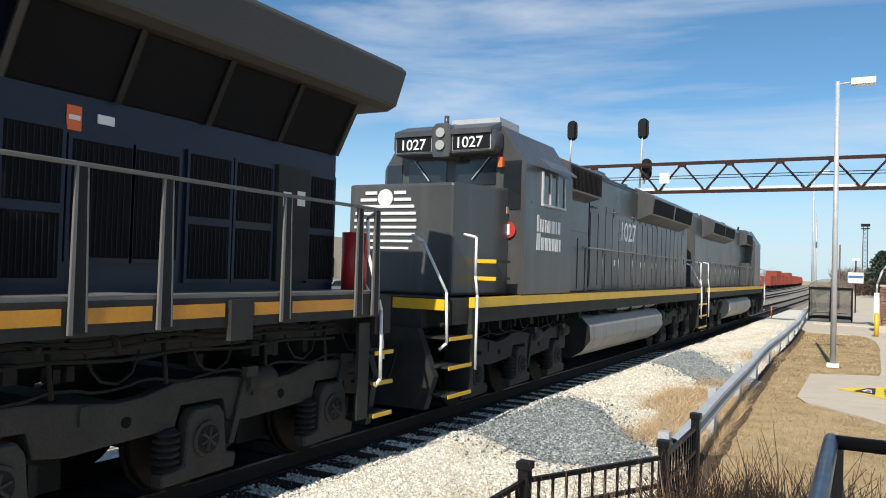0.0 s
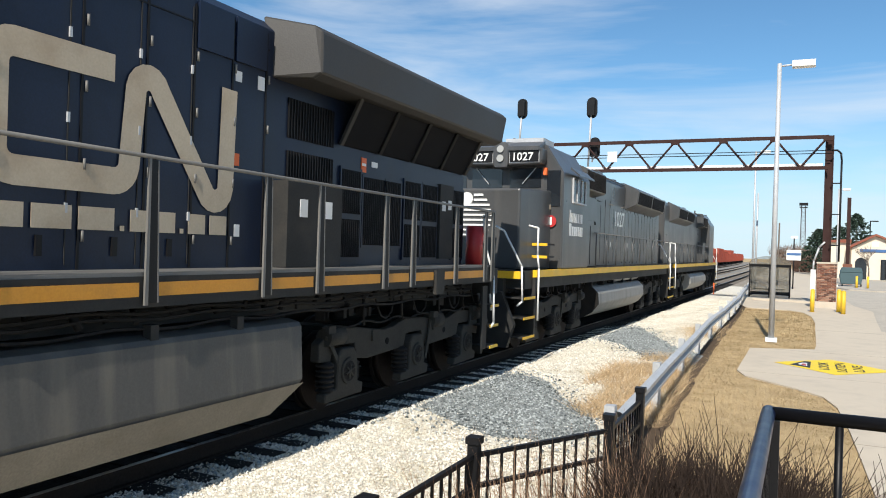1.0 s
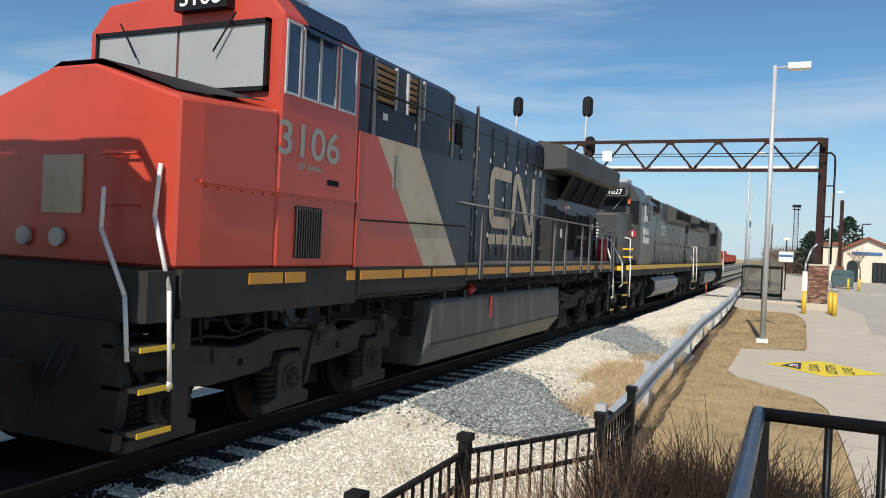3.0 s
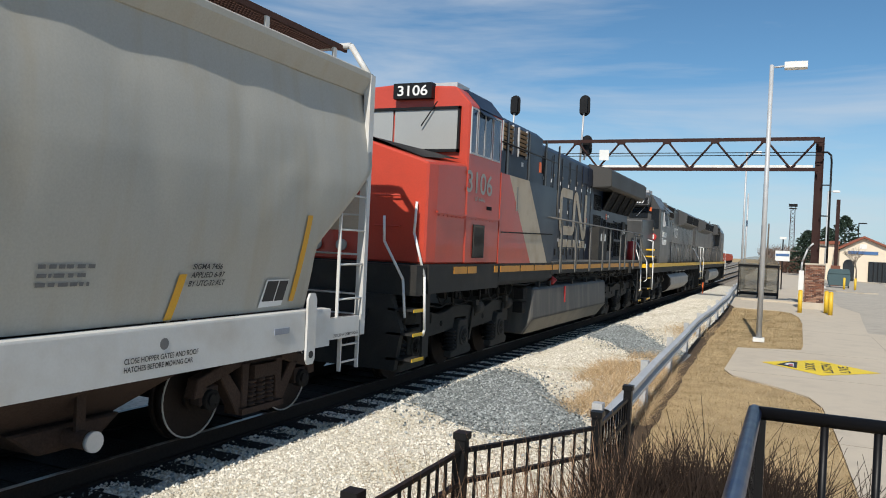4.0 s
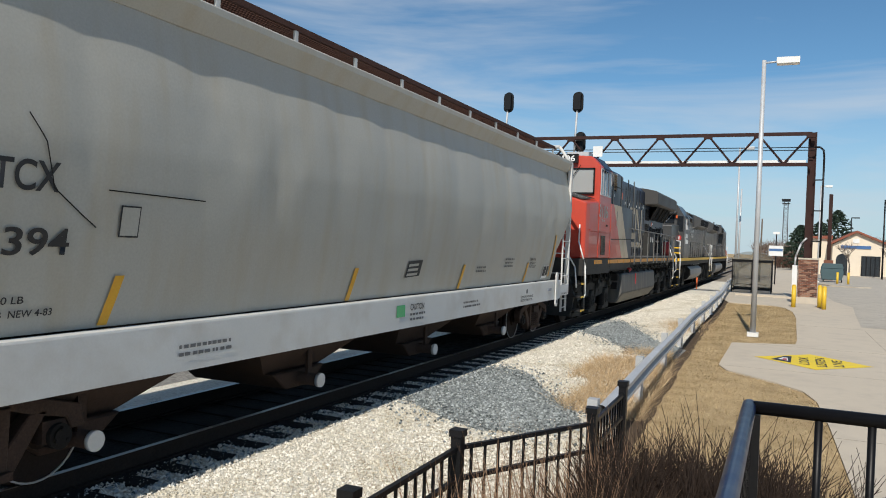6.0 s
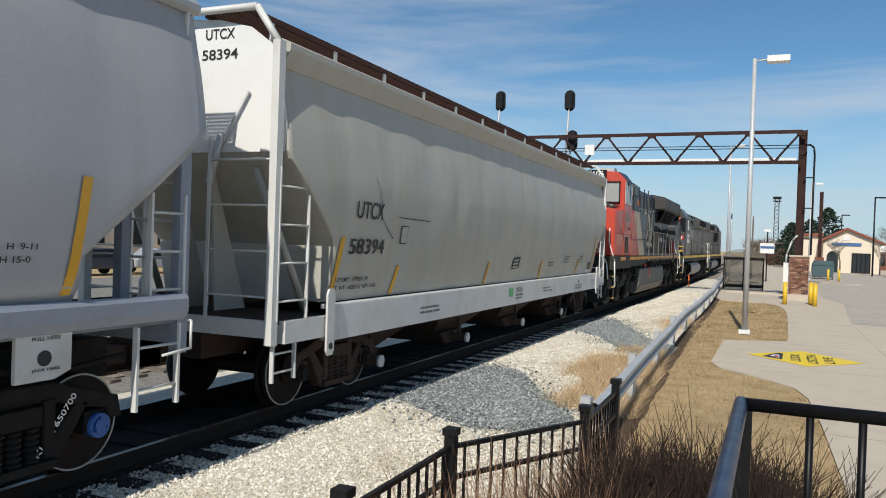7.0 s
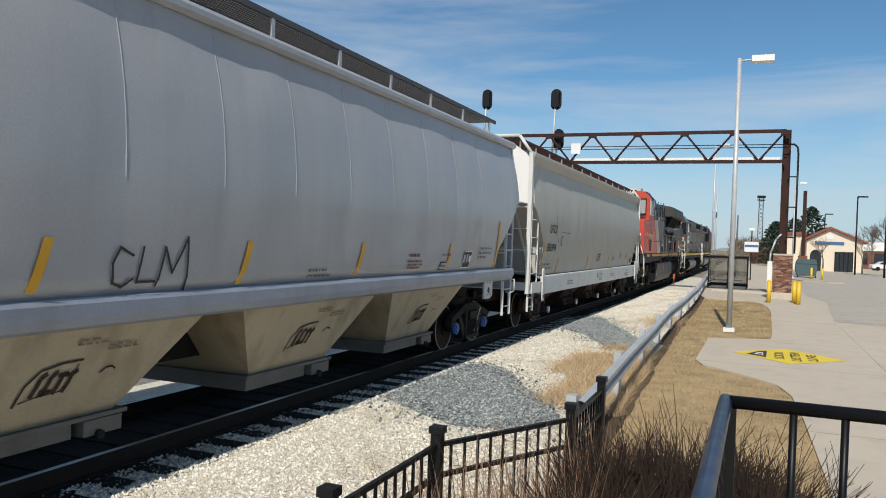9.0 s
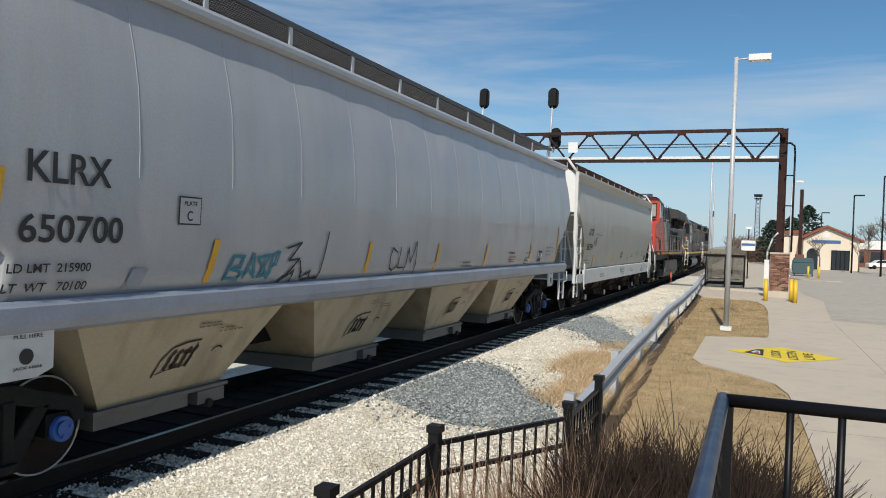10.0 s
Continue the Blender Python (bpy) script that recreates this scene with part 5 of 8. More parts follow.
        for a, b, z in ((-19.5, -16.25, 1.47), (-16.22, -12.45, 1.58)):
            part("skirt", box(BM(), min(s * 1.40, s * 1.525), max(s * 1.40, s * 1.525), a, b, z, 1.945), SILL_GREY, car)
    for a, b in ((-18.5, -17.9), (-17.85, -17.45), (-16.5, -16.3), (-16.15, -14.95), (-14.85, -13.95), (-13.85, -12.5)):
        plate(car, "amber_stripe", 1.523, a, b, 1.775, 1.90, STRIPE, 0.012)
    part("locker_seam", box(BM(), 1.515, 1.532, -16.335, -16.30, 1.95, 3.76), LOCO_RED, car)
    part("body_ledge", bent(BM(), [(1.53, -16.2, 2.58), (1.53, -12.6, 2.64)], 0.014, 5), TRUCK_DARK, car)
    part("handle", box(BM(), 1.515, 1.54, -15.35, -15.29, 3.05, 3.55), POST_GREY, car)
    bm = BM()
    for s in (-1, 1):
        prism(bm, [(s * 0.3, 3.76), (s * 1.12, 3.76), (s * 1.12, 4.98), (s * 0.95, 5.12), (s * 0.3, 5.14)], "y", -16.3, -12.35)
    part("upper_cabinet", bevelled(bm, 0.015), NAVY, car, "navy cabinet with louvred openings")
    flat_shape(car, "cream_patch", [(-16.28, 3.78), (-15.7, 3.78), (-15.98, 4.16), (-16.28, 4.16)], 1.124, CREAM, "cream end of the diagonal")
    for y0, y1 in ((-15.32, -14.66), (-14.26, -13.68)):
        v = part("louvre_opening", box(BM(), 1.10, 1.128, y0, y1, 4.36, 4.95), MESH_BLACK, car, "louvred opening with tan blades")
        for i in range(6):
            z = 4.40 + i * 0.095
            part("blade", prism(BM(), [(1.12, z), (1.15, z), (1.18, z + 0.05), (1.15, z + 0.05)], "y", y0 + 0.03, y1 - 0.03), LOUVRE, v)
        for y in (y0, y1):
            part("opening_frame", box(BM(), 1.12, 1.16, y - 0.022, y + 0.022, 4.33, 4.98), GALV, v)
        plate(car, "notice", 1.118, y0 + 0.32, y0 + 0.46, 4.14, 4.24, WHITE_PAINT, 0.006, "small white sticker")
    for y in (-16.0, -14.60, -13.32, -12.2):
        stanchion(car, 1.5, y, 3.74, 4.82, BLACK_METAL, POST_GREY)
    rail_tube(car, [(1.5, -16.3, 4.38), (1.5, -12.4, 4.40)], 0.018, BLACK_METAL)
    rail_tube(car, [(1.5, -12.15, 3.05), (1.5, -12.15, 4.85)], 0.022, POST_GREY)
    plate(car, "notice", 1.13, -12.55, -12.42, 4.15, 4.4, ORANGE, 0.006, "small orange notice sticker")
    part("small_vent", box(BM(), 0.94, 0.965, -11.9, -11.6, 4.2, 4.65), MESH_BLACK, car)
    # cab
    cab = [(1.52, 1.95), (1.52, 4.82), (1.22, 5.14), (0.0, 5.22), (-1.22, 5.14), (-1.52, 4.82), (-1.52, 1.95)]
    c = part("cab", bevelled(prism(BM(), cab, "y", -18.05, -16.34), 0.03), LOCO_RED, car, "full-width red cab")
    part("cab_roof", prism(BM(), [(1.545, 4.80), (1.24, 5.165), (0, 5.245), (-1.24, 5.165), (-1.545, 4.80)], "y", -17.6, -16.34), NAVY, c, "dark cab roof")
    part("roof_unit", bevelled(box(BM(), 0.25, 0.95, -17.4, -16.8, 5.15, 5.36), 0.04), GALV, c)
    for y0, y1 in ((-17.98, -17.75), (-17.65, -17.35), (-17.30, -16.98), (-16.86, -16.5)):
        w = part("cab_window", box(BM(), 1.50, 1.53, y0, y1, 3.96, 4.74), BLUE_GLASS, car, "blue tinted cab window")
        fr = BM()
        for a, b, z0, z1 in ((y0 - 0.03, y0, 3.93, 4.77), (y1, y1 + 0.03, 3.93, 4.77), (y0, y1, 3.93, 3.96), (y0, y1, 4.74, 4.77)):
            box(fr, 1.515, 1.54, a, b, z0, z1)
        part("window_frame", fr, GALV, w)
    part("awning", prism(BM(), [(1.52, 4.80), (1.62, 4.70), (1.62, 4.68), (1.52, 4.77)], "y", -17.68, -16.95), NAVY, c)
    for s in (-1, 1):
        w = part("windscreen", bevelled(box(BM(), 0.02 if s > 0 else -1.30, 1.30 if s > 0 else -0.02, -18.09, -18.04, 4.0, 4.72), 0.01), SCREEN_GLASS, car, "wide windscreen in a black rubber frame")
        fr = BM()
        x0, x1 = (0.0, 1.34) if s > 0 else (-1.34, 0.0)
        for a, b, z0, z1 in ((x0, x1, 3.95, 4.0), (x0, x1, 4.72, 4.77), (x1 - 0.04, x1, 3.95, 4.77) if s > 0 else (x0, x0 + 0.04, 3.95, 4.77)):
            box(fr, a, b, -18.12, -18.05, z0, z1)
        part("windscreen_frame", fr, BLACK_METAL, w)
        part("wiper", bent(BM(), [(s * 0.9, -18.14, 4.86), (s * 0.6, -18.16, 4.42)], 0.012, 5), BLACK_METAL, w)
    nb = part("number_board", bevelled(box(BM(), 0.02, 0.80, -18.2, -18.03, 4.92, 5.20), 0.03, 2), BLACK_METAL, car, "black number board")
    lettering("lettering", "3106", 0.19, WHITE_PAINT, nb, lambda u, v: Vector((0.11 + u, -18.207, 4.965 + v)), "", 0.61)
    part("door_vent", box(BM(), 1.51, 1.535, -17.70, -17.15, 2.06, 2.67), MESH_BLACK, c, "black vertical grille")
    bm = BM()
    for i in range(11):
        box(bm, 1.53, 1.55, -17.69 + i * 0.05, -17.675 + i * 0.05, 2.07, 2.66)
    part("grille_insert", bm, RAD_GREY, c)
    part("cab_ledge", box(BM(), 1.51, 1.545, -19.3, -16.36, 2.80, 2.83), LOCO_RED, c)
    bm = BM()
    for i in range(16):
        rod(bm, (1.51, -19.2 + i * 0.18, 2.765), (1.53, -19.2 + i * 0.18, 2.765), 0.014, 6)
    tagged(part("rivet_line", bm, LOCO_RED, c), kind="stuff")
    part("slot_vent", box(BM(), 1.515, 1.53, -17.05, -16.8, 2.97, 3.04), MESH_BLACK, c)
    lettering("lettering", "3106", 0.40, LETTER_GREY, c, lambda u, v: Vector((1.527, -18.08 + u, 3.24 + v)), "", 1.27)
    lettering("lettering", "EF-644u", 0.085, LETTER_GREY, c, lambda u, v: Vector((1.527, -17.68 + u, 3.10 + v)), "", 0.50)
    # nose
    bm = BM()
    rear = [(1.5, 1.95), (1.5, 3.72), (0.45, 4.0), (-0.45, 4.0), (-1.5, 3.72), (-1.5, 1.95)]
    front = [(1.46, 1.95), (1.46, 3.60), (0.30, 3.98), (-0.30, 3.98), (-1.46, 3.60), (-1.46, 1.95)]
    a = [bm.verts.new((x, -19.55, z)) for x, z in front]
    b = [bm.verts.new((x, -18.04, z)) for x, z in rear]
    m = [bm.verts.new((1.5, -19.25, 1.95)), bm.verts.new((1.5, -19.25, 3.62)), bm.verts.new((-1.5, -19.25, 3.62)), bm.verts.new((-1.5, -19.25, 1.95))]
    for f in ((a[0], a[1], m[1], m[0]), (m[0], m[1], b[1], b[0]), (a[1], a[2], b[2], b[1], m[1]), (a[2], a[3], b[3], b[2]), (a[3], a[4], m[2], b[4], b[3]), (a[4], a[5], m[3], m[2]), (m[2], m[3], b[5], b[4]), a, b[::-1], (a[0], m[0], b[0], b[5], m[3], a[5])):
        bm.faces.new(f)
    bmesh.ops.recalc_face_normals(bm, faces=bm.faces[:])
    nose = part("nose", bevelled(bm, 0.03), LOCO_RED, car, "blunt red nose")
    bm = BM()
    q = [(-1.25, -19.35, 3.70), (-0.3, -19.45, 4.04), (0.3, -19.45, 4.04), (1.25, -19.35, 3.70), (1.4, -18.12, 3.80), (0.45, -18.12, 4.03), (-0.45, -18.12, 4.03), (-1.4, -18.12, 3.80)]
    v = [bm.verts.new((x, y, z + 0.012)) for x, y, z in q]
    for f in ((0, 1, 6, 7), (1, 2, 5, 6), (2, 3, 4, 5)):
        bm.faces.new([v[i] for i in f])
    bmesh.ops.recalc_face_normals(bm, faces=bm.faces[:])
    part("glare_panel", bm, BLACK_METAL, nose, "matt black glare panel")
    for z in (3.05, 2.55):
        part("nose_handle", bent(BM(), [(0.55, -19.56, z), (0.55, -19.62, z), (1.0, -19.62, z), (1.0, -19.56, z)], 0.014, 5), LOCO_RED, nose)
    part("nose_mark", bevelled(box(BM(), -0.35, 0.22, -19.575, -19.545, 2.45, 3.05), 0.01), CREAM, nose, "plain cream painted shape")
    bm = BM()
    for s in (-1, 1):
        rod(bm, (s * 0.25 - 0.35, -19.6, 2.2), (s * 0.25 - 0.35, -19.54, 2.2), 0.1, 14)
    part("headlight", bm, HEADLAMP, nose)
    # platform, pilot and steps at both ends
    for y, way in ((-19.55, -1), (-0.25, 1)):
        bm = BM()
        box(bm, -1.5, 1.5, min(y, y + way * 0.35), max(y, y + way * 0.35), 1.45, 1.93)
        prism(bm, [(-1.2, 0.25), (1.2, 0.25), (1.3, 0.9), (1.1, 1.45), (-1.1, 1.45), (-1.3, 0.9)], "y", y + way * 0.30, y + way * 0.42)
        part("pilot", bm, SILL_GREY, car, "dark end platform and pilot plate")
        for s in (-1, 1):
            well = part("step_well", box(BM(), min(s * 1.42, s * 1.46), max(s * 1.42, s * 1.46), min(y - way * 0.05, y - way * 0.28), max(y - way * 0.05, y - way * 0.28), 0.42, 1.6), SILL_GREY, car)
            for z in (0.42, 0.82, 1.2):
                st = part("step", box(BM(), min(s * 1.05, s * 1.5), max(s * 1.05, s * 1.5), min(y, y + way * 0.42), max(y, y + way * 0.42), z, z + 0.035), SILL_GREY, well)
                part("step_edge", box(BM(), min(s * 1.505, s * 1.52), max(s * 1.505, s * 1.52), min(y, y + way * 0.42), max(y, y + way * 0.42), z - 0.01, z + 0.04), YELLOW, well)
            rail_tube(car, [(s * 1.3, y + way * 0.05, 2.95), (s * 1.3, y + way * 0.1, 2.45), (s * 1.52, y + way * 0.1, 1.75), (s * 1.55, y + way * 0.08, 0.9), (s * 1.5, y + way * 0.04, 0.8)], 0.022, WHITE_PAINT, "white bent step handrail")
            rail_tube(car, [(s * 0.85, y + way * 0.3, 2.7), (s * 0.9, y + way * 0.36, 2.3), (s * 1.3, y + way * 0.42, 1.7), (s * 1.36, y + way * 0.42, 1.1)], 0.022, WHITE_PAINT, "white bent step handrail")
        coupler(car, y + way * 0.2, way)
        for x in (-0.7, -0.5, 0.5, 0.7):
            part("air_hose", bent(BM(), [(x, y + way * 0.42, 1.2), (x, y + way * 0.6, 0.9), (x * 0.9, y + way * 0.7, 0.55)], 0.022, 5), BLACK_METAL, car)
    # tank
    tank = [(1.30, 1.40), (1.49, 1.36), (1.53, 0.66), (1.33, 0.31), (-1.33, 0.31), (-1.53, 0.66), (-1.49, 1.36), (-1.30, 1.40)]
    bm = BM()
    lo = [bm.verts.new((x, -13.75 - (1.4 - z) * 0.18, z)) for x, z in tank]
    hi = [bm.verts.new((x, -6.30 - max(0, 0.66 - z) * 1.2, z)) for x, z in tank]
    bm.faces.new(lo)
    bm.faces.new(hi)
    for i in range(8):
        bm.faces.new((lo[i], lo[(i + 1) % 8], hi[(i + 1) % 8], hi[i]))
    bmesh.ops.recalc_face_normals(bm, faces=bm.faces[:])
    t = part("fuel_tank", bevelled(bm, 0.04), TANK_GREY, car, "long angular fuel tank, dust and ground bounce painted on below")
    bm = BM()
    v = [bm.verts.new(p) for p in ((1.540, -13.86, 0.655), (1.540, -6.33, 0.655), (1.342, -6.70, 0.312), (1.342, -13.92, 0.312))]
    f = bm.faces.new(v)
    f.normal_update()
    if f.normal.x < 0:
        f.normal_flip()
    part("lower_sheet", bm, TANK_DUST_BOUNCE, t, "sloping lower sheet, pale dust with ground bounce in its colour")
    for y in (-13.2, -12.3, -10.2, -8.6, -7.4):
        part("tank_bracket", bevelled(box(BM(), 1.36, 1.46, y - 0.05, y + 0.05, 1.36, 1.50), 0.01), SILL_GREY, t)
    part("drain_strip", box(BM(), 1.495, 1.53, -11.15, -11.06, 0.92, 1.34), FIRE_RED, t, "red drain guard")
    part("filler", rod(BM(), (1.30, -11.85, 1.40), (1.42, -11.85, 1.56), 0.09, 12), FIRE_RED, t, "red filler cap")
    bm = BM()
    rnd = random.Random(4)
    for s in (-1, 1):
        for i in range(34):
            y = -13.0 + i * 0.36
            rod(bm, (s * rnd.uniform(1.2, 1.4), y, 1.68), (s * rnd.uniform(1.2, 1.4), y + rnd.uniform(-0.1, 0.1), rnd.uniform(1.5, 1.6)), rnd.uniform(0.015, 0.04), 6)
        for z in (1.46, 1.56, 1.62):
            bent(bm, [(s * 1.36, -15.0 + 0.3 * j, z + 0.02 * math.sin(j * 1.3 + z * 9)) for j in range(48)], 0.018, 5)
    tagged(part("pipework", bm, TRUCK_DARK, car, "tangle of black pipes under the sill"), kind="stuff")
    for y, z in ((-14.2, 0.95), (-14.15, 1.25)):
        part("sand_pipe_box", bevelled(box(BM(), 1.2, 1.42, y - 0.12, y + 0.12, z - 0.12, z + 0.12), 0.02), TRUCK_DARK, car)
    # handrails
    for y in (-11.9, -10.42, -8.82, -7.17, -6.14, -4.52, -3.68, -2.10, -0.78, -0.42):
        stanchion(car, 1.57, y, 1.70, 3.02, POST_GREY, BLACK_METAL)
        stanchion(car, -1.57, y, 1.70, 3.02, POST_GREY, BLACK_METAL)
    for s in (-1, 1):
        rail_tube(car, [(s * 1.2, -13.3, 3.06), (s * 1.57, -12.9, 3.04), (s * 1.57, -0.35, 3.0), (s * 1.3, -0.2, 2.9)], 0.02, POST_GREY, "grey tubular handrail")
    # flowing cream mark and the bar under it
    x = 0.966
    flow = [(-8.70, 3.88)] + arc(-9.72, 3.71, 0.17, 90, 180, 5) + arc(-9.70, 3.02, 0.19, 180, 270, 5) + arc(-8.68, 3.01, 0.18, 270, 350, 5) + arc(-8.28, 3.72, 0.16, 172, 22, 7) + arc(-7.30, 2.90, 0.17, 208, 352, 7) + [(-7.10, 4.0)]
    ribbon_shape(car, "painted_mark", flow, 0.255, x, CREAM, "plain cream band bent into corners and curves")
    yy = -10.0
    for w in (0.40, 0.40, 0.40, 0.05, 0.25, 0.27, 0.05, 0.25, 0.27):
        part("painted_bar", box(BM(), x, x + 0.003, yy, yy + w, 2.36, 2.36 + (0.05 if w < 0.1 else 0.21)), CREAM, car, "plain cream painted bar")
        yy += w + 0.07
    loco_truck(car, (-19.29, -17.24, -15.19), TRUCK_GREY)
    loco_truck(car, (-4.85, -2.75, -0.70), TRUCK_GREY)
    return car


def black_locomotive():
    """Black six-axle diesel with a yellow sill stripe, its nose towards the train."""
    car = thing("diesel_locomotive", "weathered black six-axle diesel locomotive with a yellow sill stripe", "locomotive", "train")
    S0, S1 = 1.25, 21.55
    part("underframe", box(BM(), -1.42, 1.42, S0 + 0.2, S1 - 0.2, 1.45, 1.84), SILL_GREY, car)
    for s in (-1, 1):
        part("sill_stripe", box(BM(), min(s * 1.42, s * 1.52), max(s * 1.42, s * 1.52), S0 + 0.75, S1 - 0.75, 1.70, 1.86), BRIGHT_YELLOW, car, "yellow sill stripe")
        part("walkway", box(BM(), min(s * 0.9, s * 1.5), max(s * 0.9, s * 1.5), 6.5, S1 - 0.3, 1.865, 1.89), SILL_GREY, car)
    # cab
    CF, CR = 3.95, 6.5
    cab = [(1.5, 1.86), (1.5, 4.22), (1.05, 4.92), (0.0, 5.02), (-1.05, 4.92), (-1.5, 4.22), (-1.5, 1.86)]
    c = part("cab", bevelled(prism(BM(), cab, "y", CF, CR), 0.03), IC_BLACK, car, "black full-width cab")
    part("roof_unit", bevelled(box(BM(), -0.1, 0.9, 4.1, 5.0, 4.98, 5.12), 0.03), GALV, c)
    w = part("cab_window", box(BM(), 1.49, 1.515, 4.78, 5.95, 3.58, 4.15), DARK_GLASS, car, "sliding side window")
    fr = BM()
    for y in (4.76, 5.15, 5.55, 5.95):
        box(fr, 1.50, 1.54, y - 0.025, y + 0.025, 3.55, 4.18)
    box(fr, 1.50, 1.56, 4.74, 5.97, 3.53, 3.57)
    part("window_frame", fr, GALV, w)
    part("awning", prism(BM(), [(1.5, 4.42), (1.74, 4.22), (1.74, 4.19), (1.5, 4.36)], "y", 4.55, 6.05), IC_BLACK, c)
    for s in (-1, 1):
        part("windscreen", box(BM(), min(s * 0.1, s * 0.92), max(s * 0.1, s * 0.92), CF - 0.02, CF + 0.02, 3.86, 4.34), DARK_GLASS, c, "dark windscreen")
        part("door_window", bevelled(box(BM(), min(s * 1.08, s * 1.42), max(s * 1.08, s * 1.42), CF - 0.02, CF + 0.02, 3.40, 4.28), 0.01), DARK_GLASS, c, "tall window of the front door")
        part("wiper", bent(BM(), [(s * 0.8, CF - 0.05, 4.36), (s * 0.45, CF - 0.06, 3.95)], 0.012, 5), GALV, c)
        part("board_housing", bevelled(prism(BM(), [(s * 0.17, 4.38), (s * 1.0, 4.40), (s * 1.06, 4.52), (s * 1.06, 4.80), (s * 0.17, 4.86)], "y", CF - 0.40, CF - 0.02), 0.03), IC_BLACK, car, "black housing of the number board")
        rim = part("board_rim", bevelled(box(BM(), min(s * 0.215, s * 0.985), max(s * 0.215, s * 0.985), CF - 0.405, CF - 0.38, 4.445, 4.755), 0.012), GALV, car, "thin bright rim")
        nb = part("number_board", bevelled(box(BM(), min(s * 0.23, s * 0.97), max(s * 0.23, s * 0.97), CF - 0.42, CF - 0.40, 4.46, 4.74), 0.008), BLACK_METAL, rim, "black number board")
        lettering("lettering", "1027", 0.20, WHITE_PAINT, nb, lambda u, v, s=s: Vector(((0.33 if s > 0 else -0.84) + u, CF - 0.428, 4.49 + v)), "", 0.51)
    hl = part("headlight_box", bevelled(prism(BM(), [(-0.16, 4.32), (0.16, 4.32), (0.2, 4.45), (0.2, 4.88), (0.12, 4.96), (-0.12, 4.96), (-0.2, 4.88), (-0.2, 4.45)], "y", CF - 0.46, CF), 0.02), IC_BLACK, car)
    for z in (4.55, 4.78):
        part("headlight", rod(BM(), (0, CF - 0.47, z), (0, CF - 0.5, z), 0.09, 16), HEADLAMP, hl, "round headlight")
    part("classification_lamp", bevelled(box(BM(), 1.0, 1.09, CF - 0.12, CF, 4.16, 4.34), 0.02), ORANGE, c)
    part("roof_brow", prism(BM(), [(CF - 0.45, 4.84), (CF, 5.0), (CF, 4.74), (CF - 0.45, 4.74)], "x", -1.0, 1.0), IC_BLACK, c)
    bm = BM()
    rod(bm, (-0.3, CF + 0.3, 5.0), (-0.3, CF + 0.3, 5.25), 0.05, 8)
    rod(bm, (0.0, CF + 0.5, 5.0), (0.0, CF + 0.5, 5.18), 0.03, 8)
    part("horn", bm, IC_BLACK, c)
    # nose
    bm = BM()
    f0 = [(-1.02, 1.86), (1.02, 1.86), (1.02, 3.70), (-1.02, 3.70)]
    f1 = [(-1.2, 1.86), (1.2, 1.86), (1.2, 3.78), (-1.2, 3.78)]
    a = [bm.verts.new((x, 2.15, z)) for x, z in f0]
    b = [bm.verts.new((x, CF + 0.01, z)) for x, z in f1]
    bm.faces.new(a)
    bm.faces.new(b)
    for i in range(4):
        bm.faces.new((a[i], a[(i + 1) % 4], b[(i + 1) % 4], b[i]))
    bmesh.ops.recalc_face_normals(bm, faces=bm.faces[:])
    nose = part("nose", bevelled(bm, 0.05, 2), IC_BLACK, car, "short black nose")
    part("nose_disc", rod(BM(), (-0.28, 2.14, 3.46), (-0.28, 2.125, 3.46), 0.15, 20), WHITE_PAINT, nose, "plain white disc")
    for i in range(9):
        z = 3.52 - i * 0.115
        hw = 0.62 * math.sqrt(max(0.05, 1 - ((z - 3.02) / 0.66) ** 2))
        for xa, xb in ((-0.28 - hw, -0.45), (-0.11, -0.28 + hw)) if i < 2 else ((-0.28 - hw, -0.28 + hw),):
            part("nose_stripe", box(BM(), xa, xb, 2.13, 2.145, z, z + 0.055 - 0.002 * i), WHITE_PAINT, nose, "plain white stripe")
    d = BM()
    rod(d, (1.20, CF - 0.03, 3.03), (1.20, CF - 0.045, 3.03), 0.15, 18)
    part("extinguisher_sign", d, FIRE_RED, car, "round red sign")
    part("sign_bar", box(BM(), 1.16, 1.24, CF - 0.06, CF - 0.046, 2.94, 3.13), WHITE_PAINT, car)
    part("marker_lamp", bevelled(box(BM(), 0.98, 1.2, CF - 0.1, CF, 3.32, 3.44), 0.02), CREAM, car)
    for z in (2.14, 2.43):
        st = part("nose_step", box(BM(), 0.95, 1.45, 2.9, 3.5, z, z + 0.04), SILL_GREY, car)
        part("step_edge", box(BM(), 0.95, 1.46, 2.88, 2.905, z - 0.02, z + 0.045), BRIGHT_YELLOW, st)
    # plain bars where the side carries its name
    for z, ws in ((3.04, (0.10, 0.07, 0.07, 0.07, 0.16, 0.17, 0.07, 0.14)), (2.70, (0.18, 0.15, 0.16, 0.11, 0.12, 0.15, 0.07))):
        y = 4.55
        for k, w in enumerate(ws):
            part("painted_bar", box(BM(), 1.503, 1.508, y, y + w, z, z + (0.31 if k == 0 else 0.24)), WHITE_PAINT, car, "plain pale grey bar")
            y += w + 0.055
    # hood
    hood = [(1.0, 1.86), (1.0, 4.62), (0.85, 4.80), (0.0, 4.86), (-0.85, 4.80), (-1.0, 4.62), (-1.0, 1.86)]
    h = part("hood", bevelled(prism(BM(), hood, "y", CR, S1 - 0.75), 0.02), IC_BLACK, car, "long black engine hood")
    for i in (0, 3, 5, 6, 9, 10, 11, 12, 13, 15, 16, 17, 19):
        y = 7.1 + i * 0.68
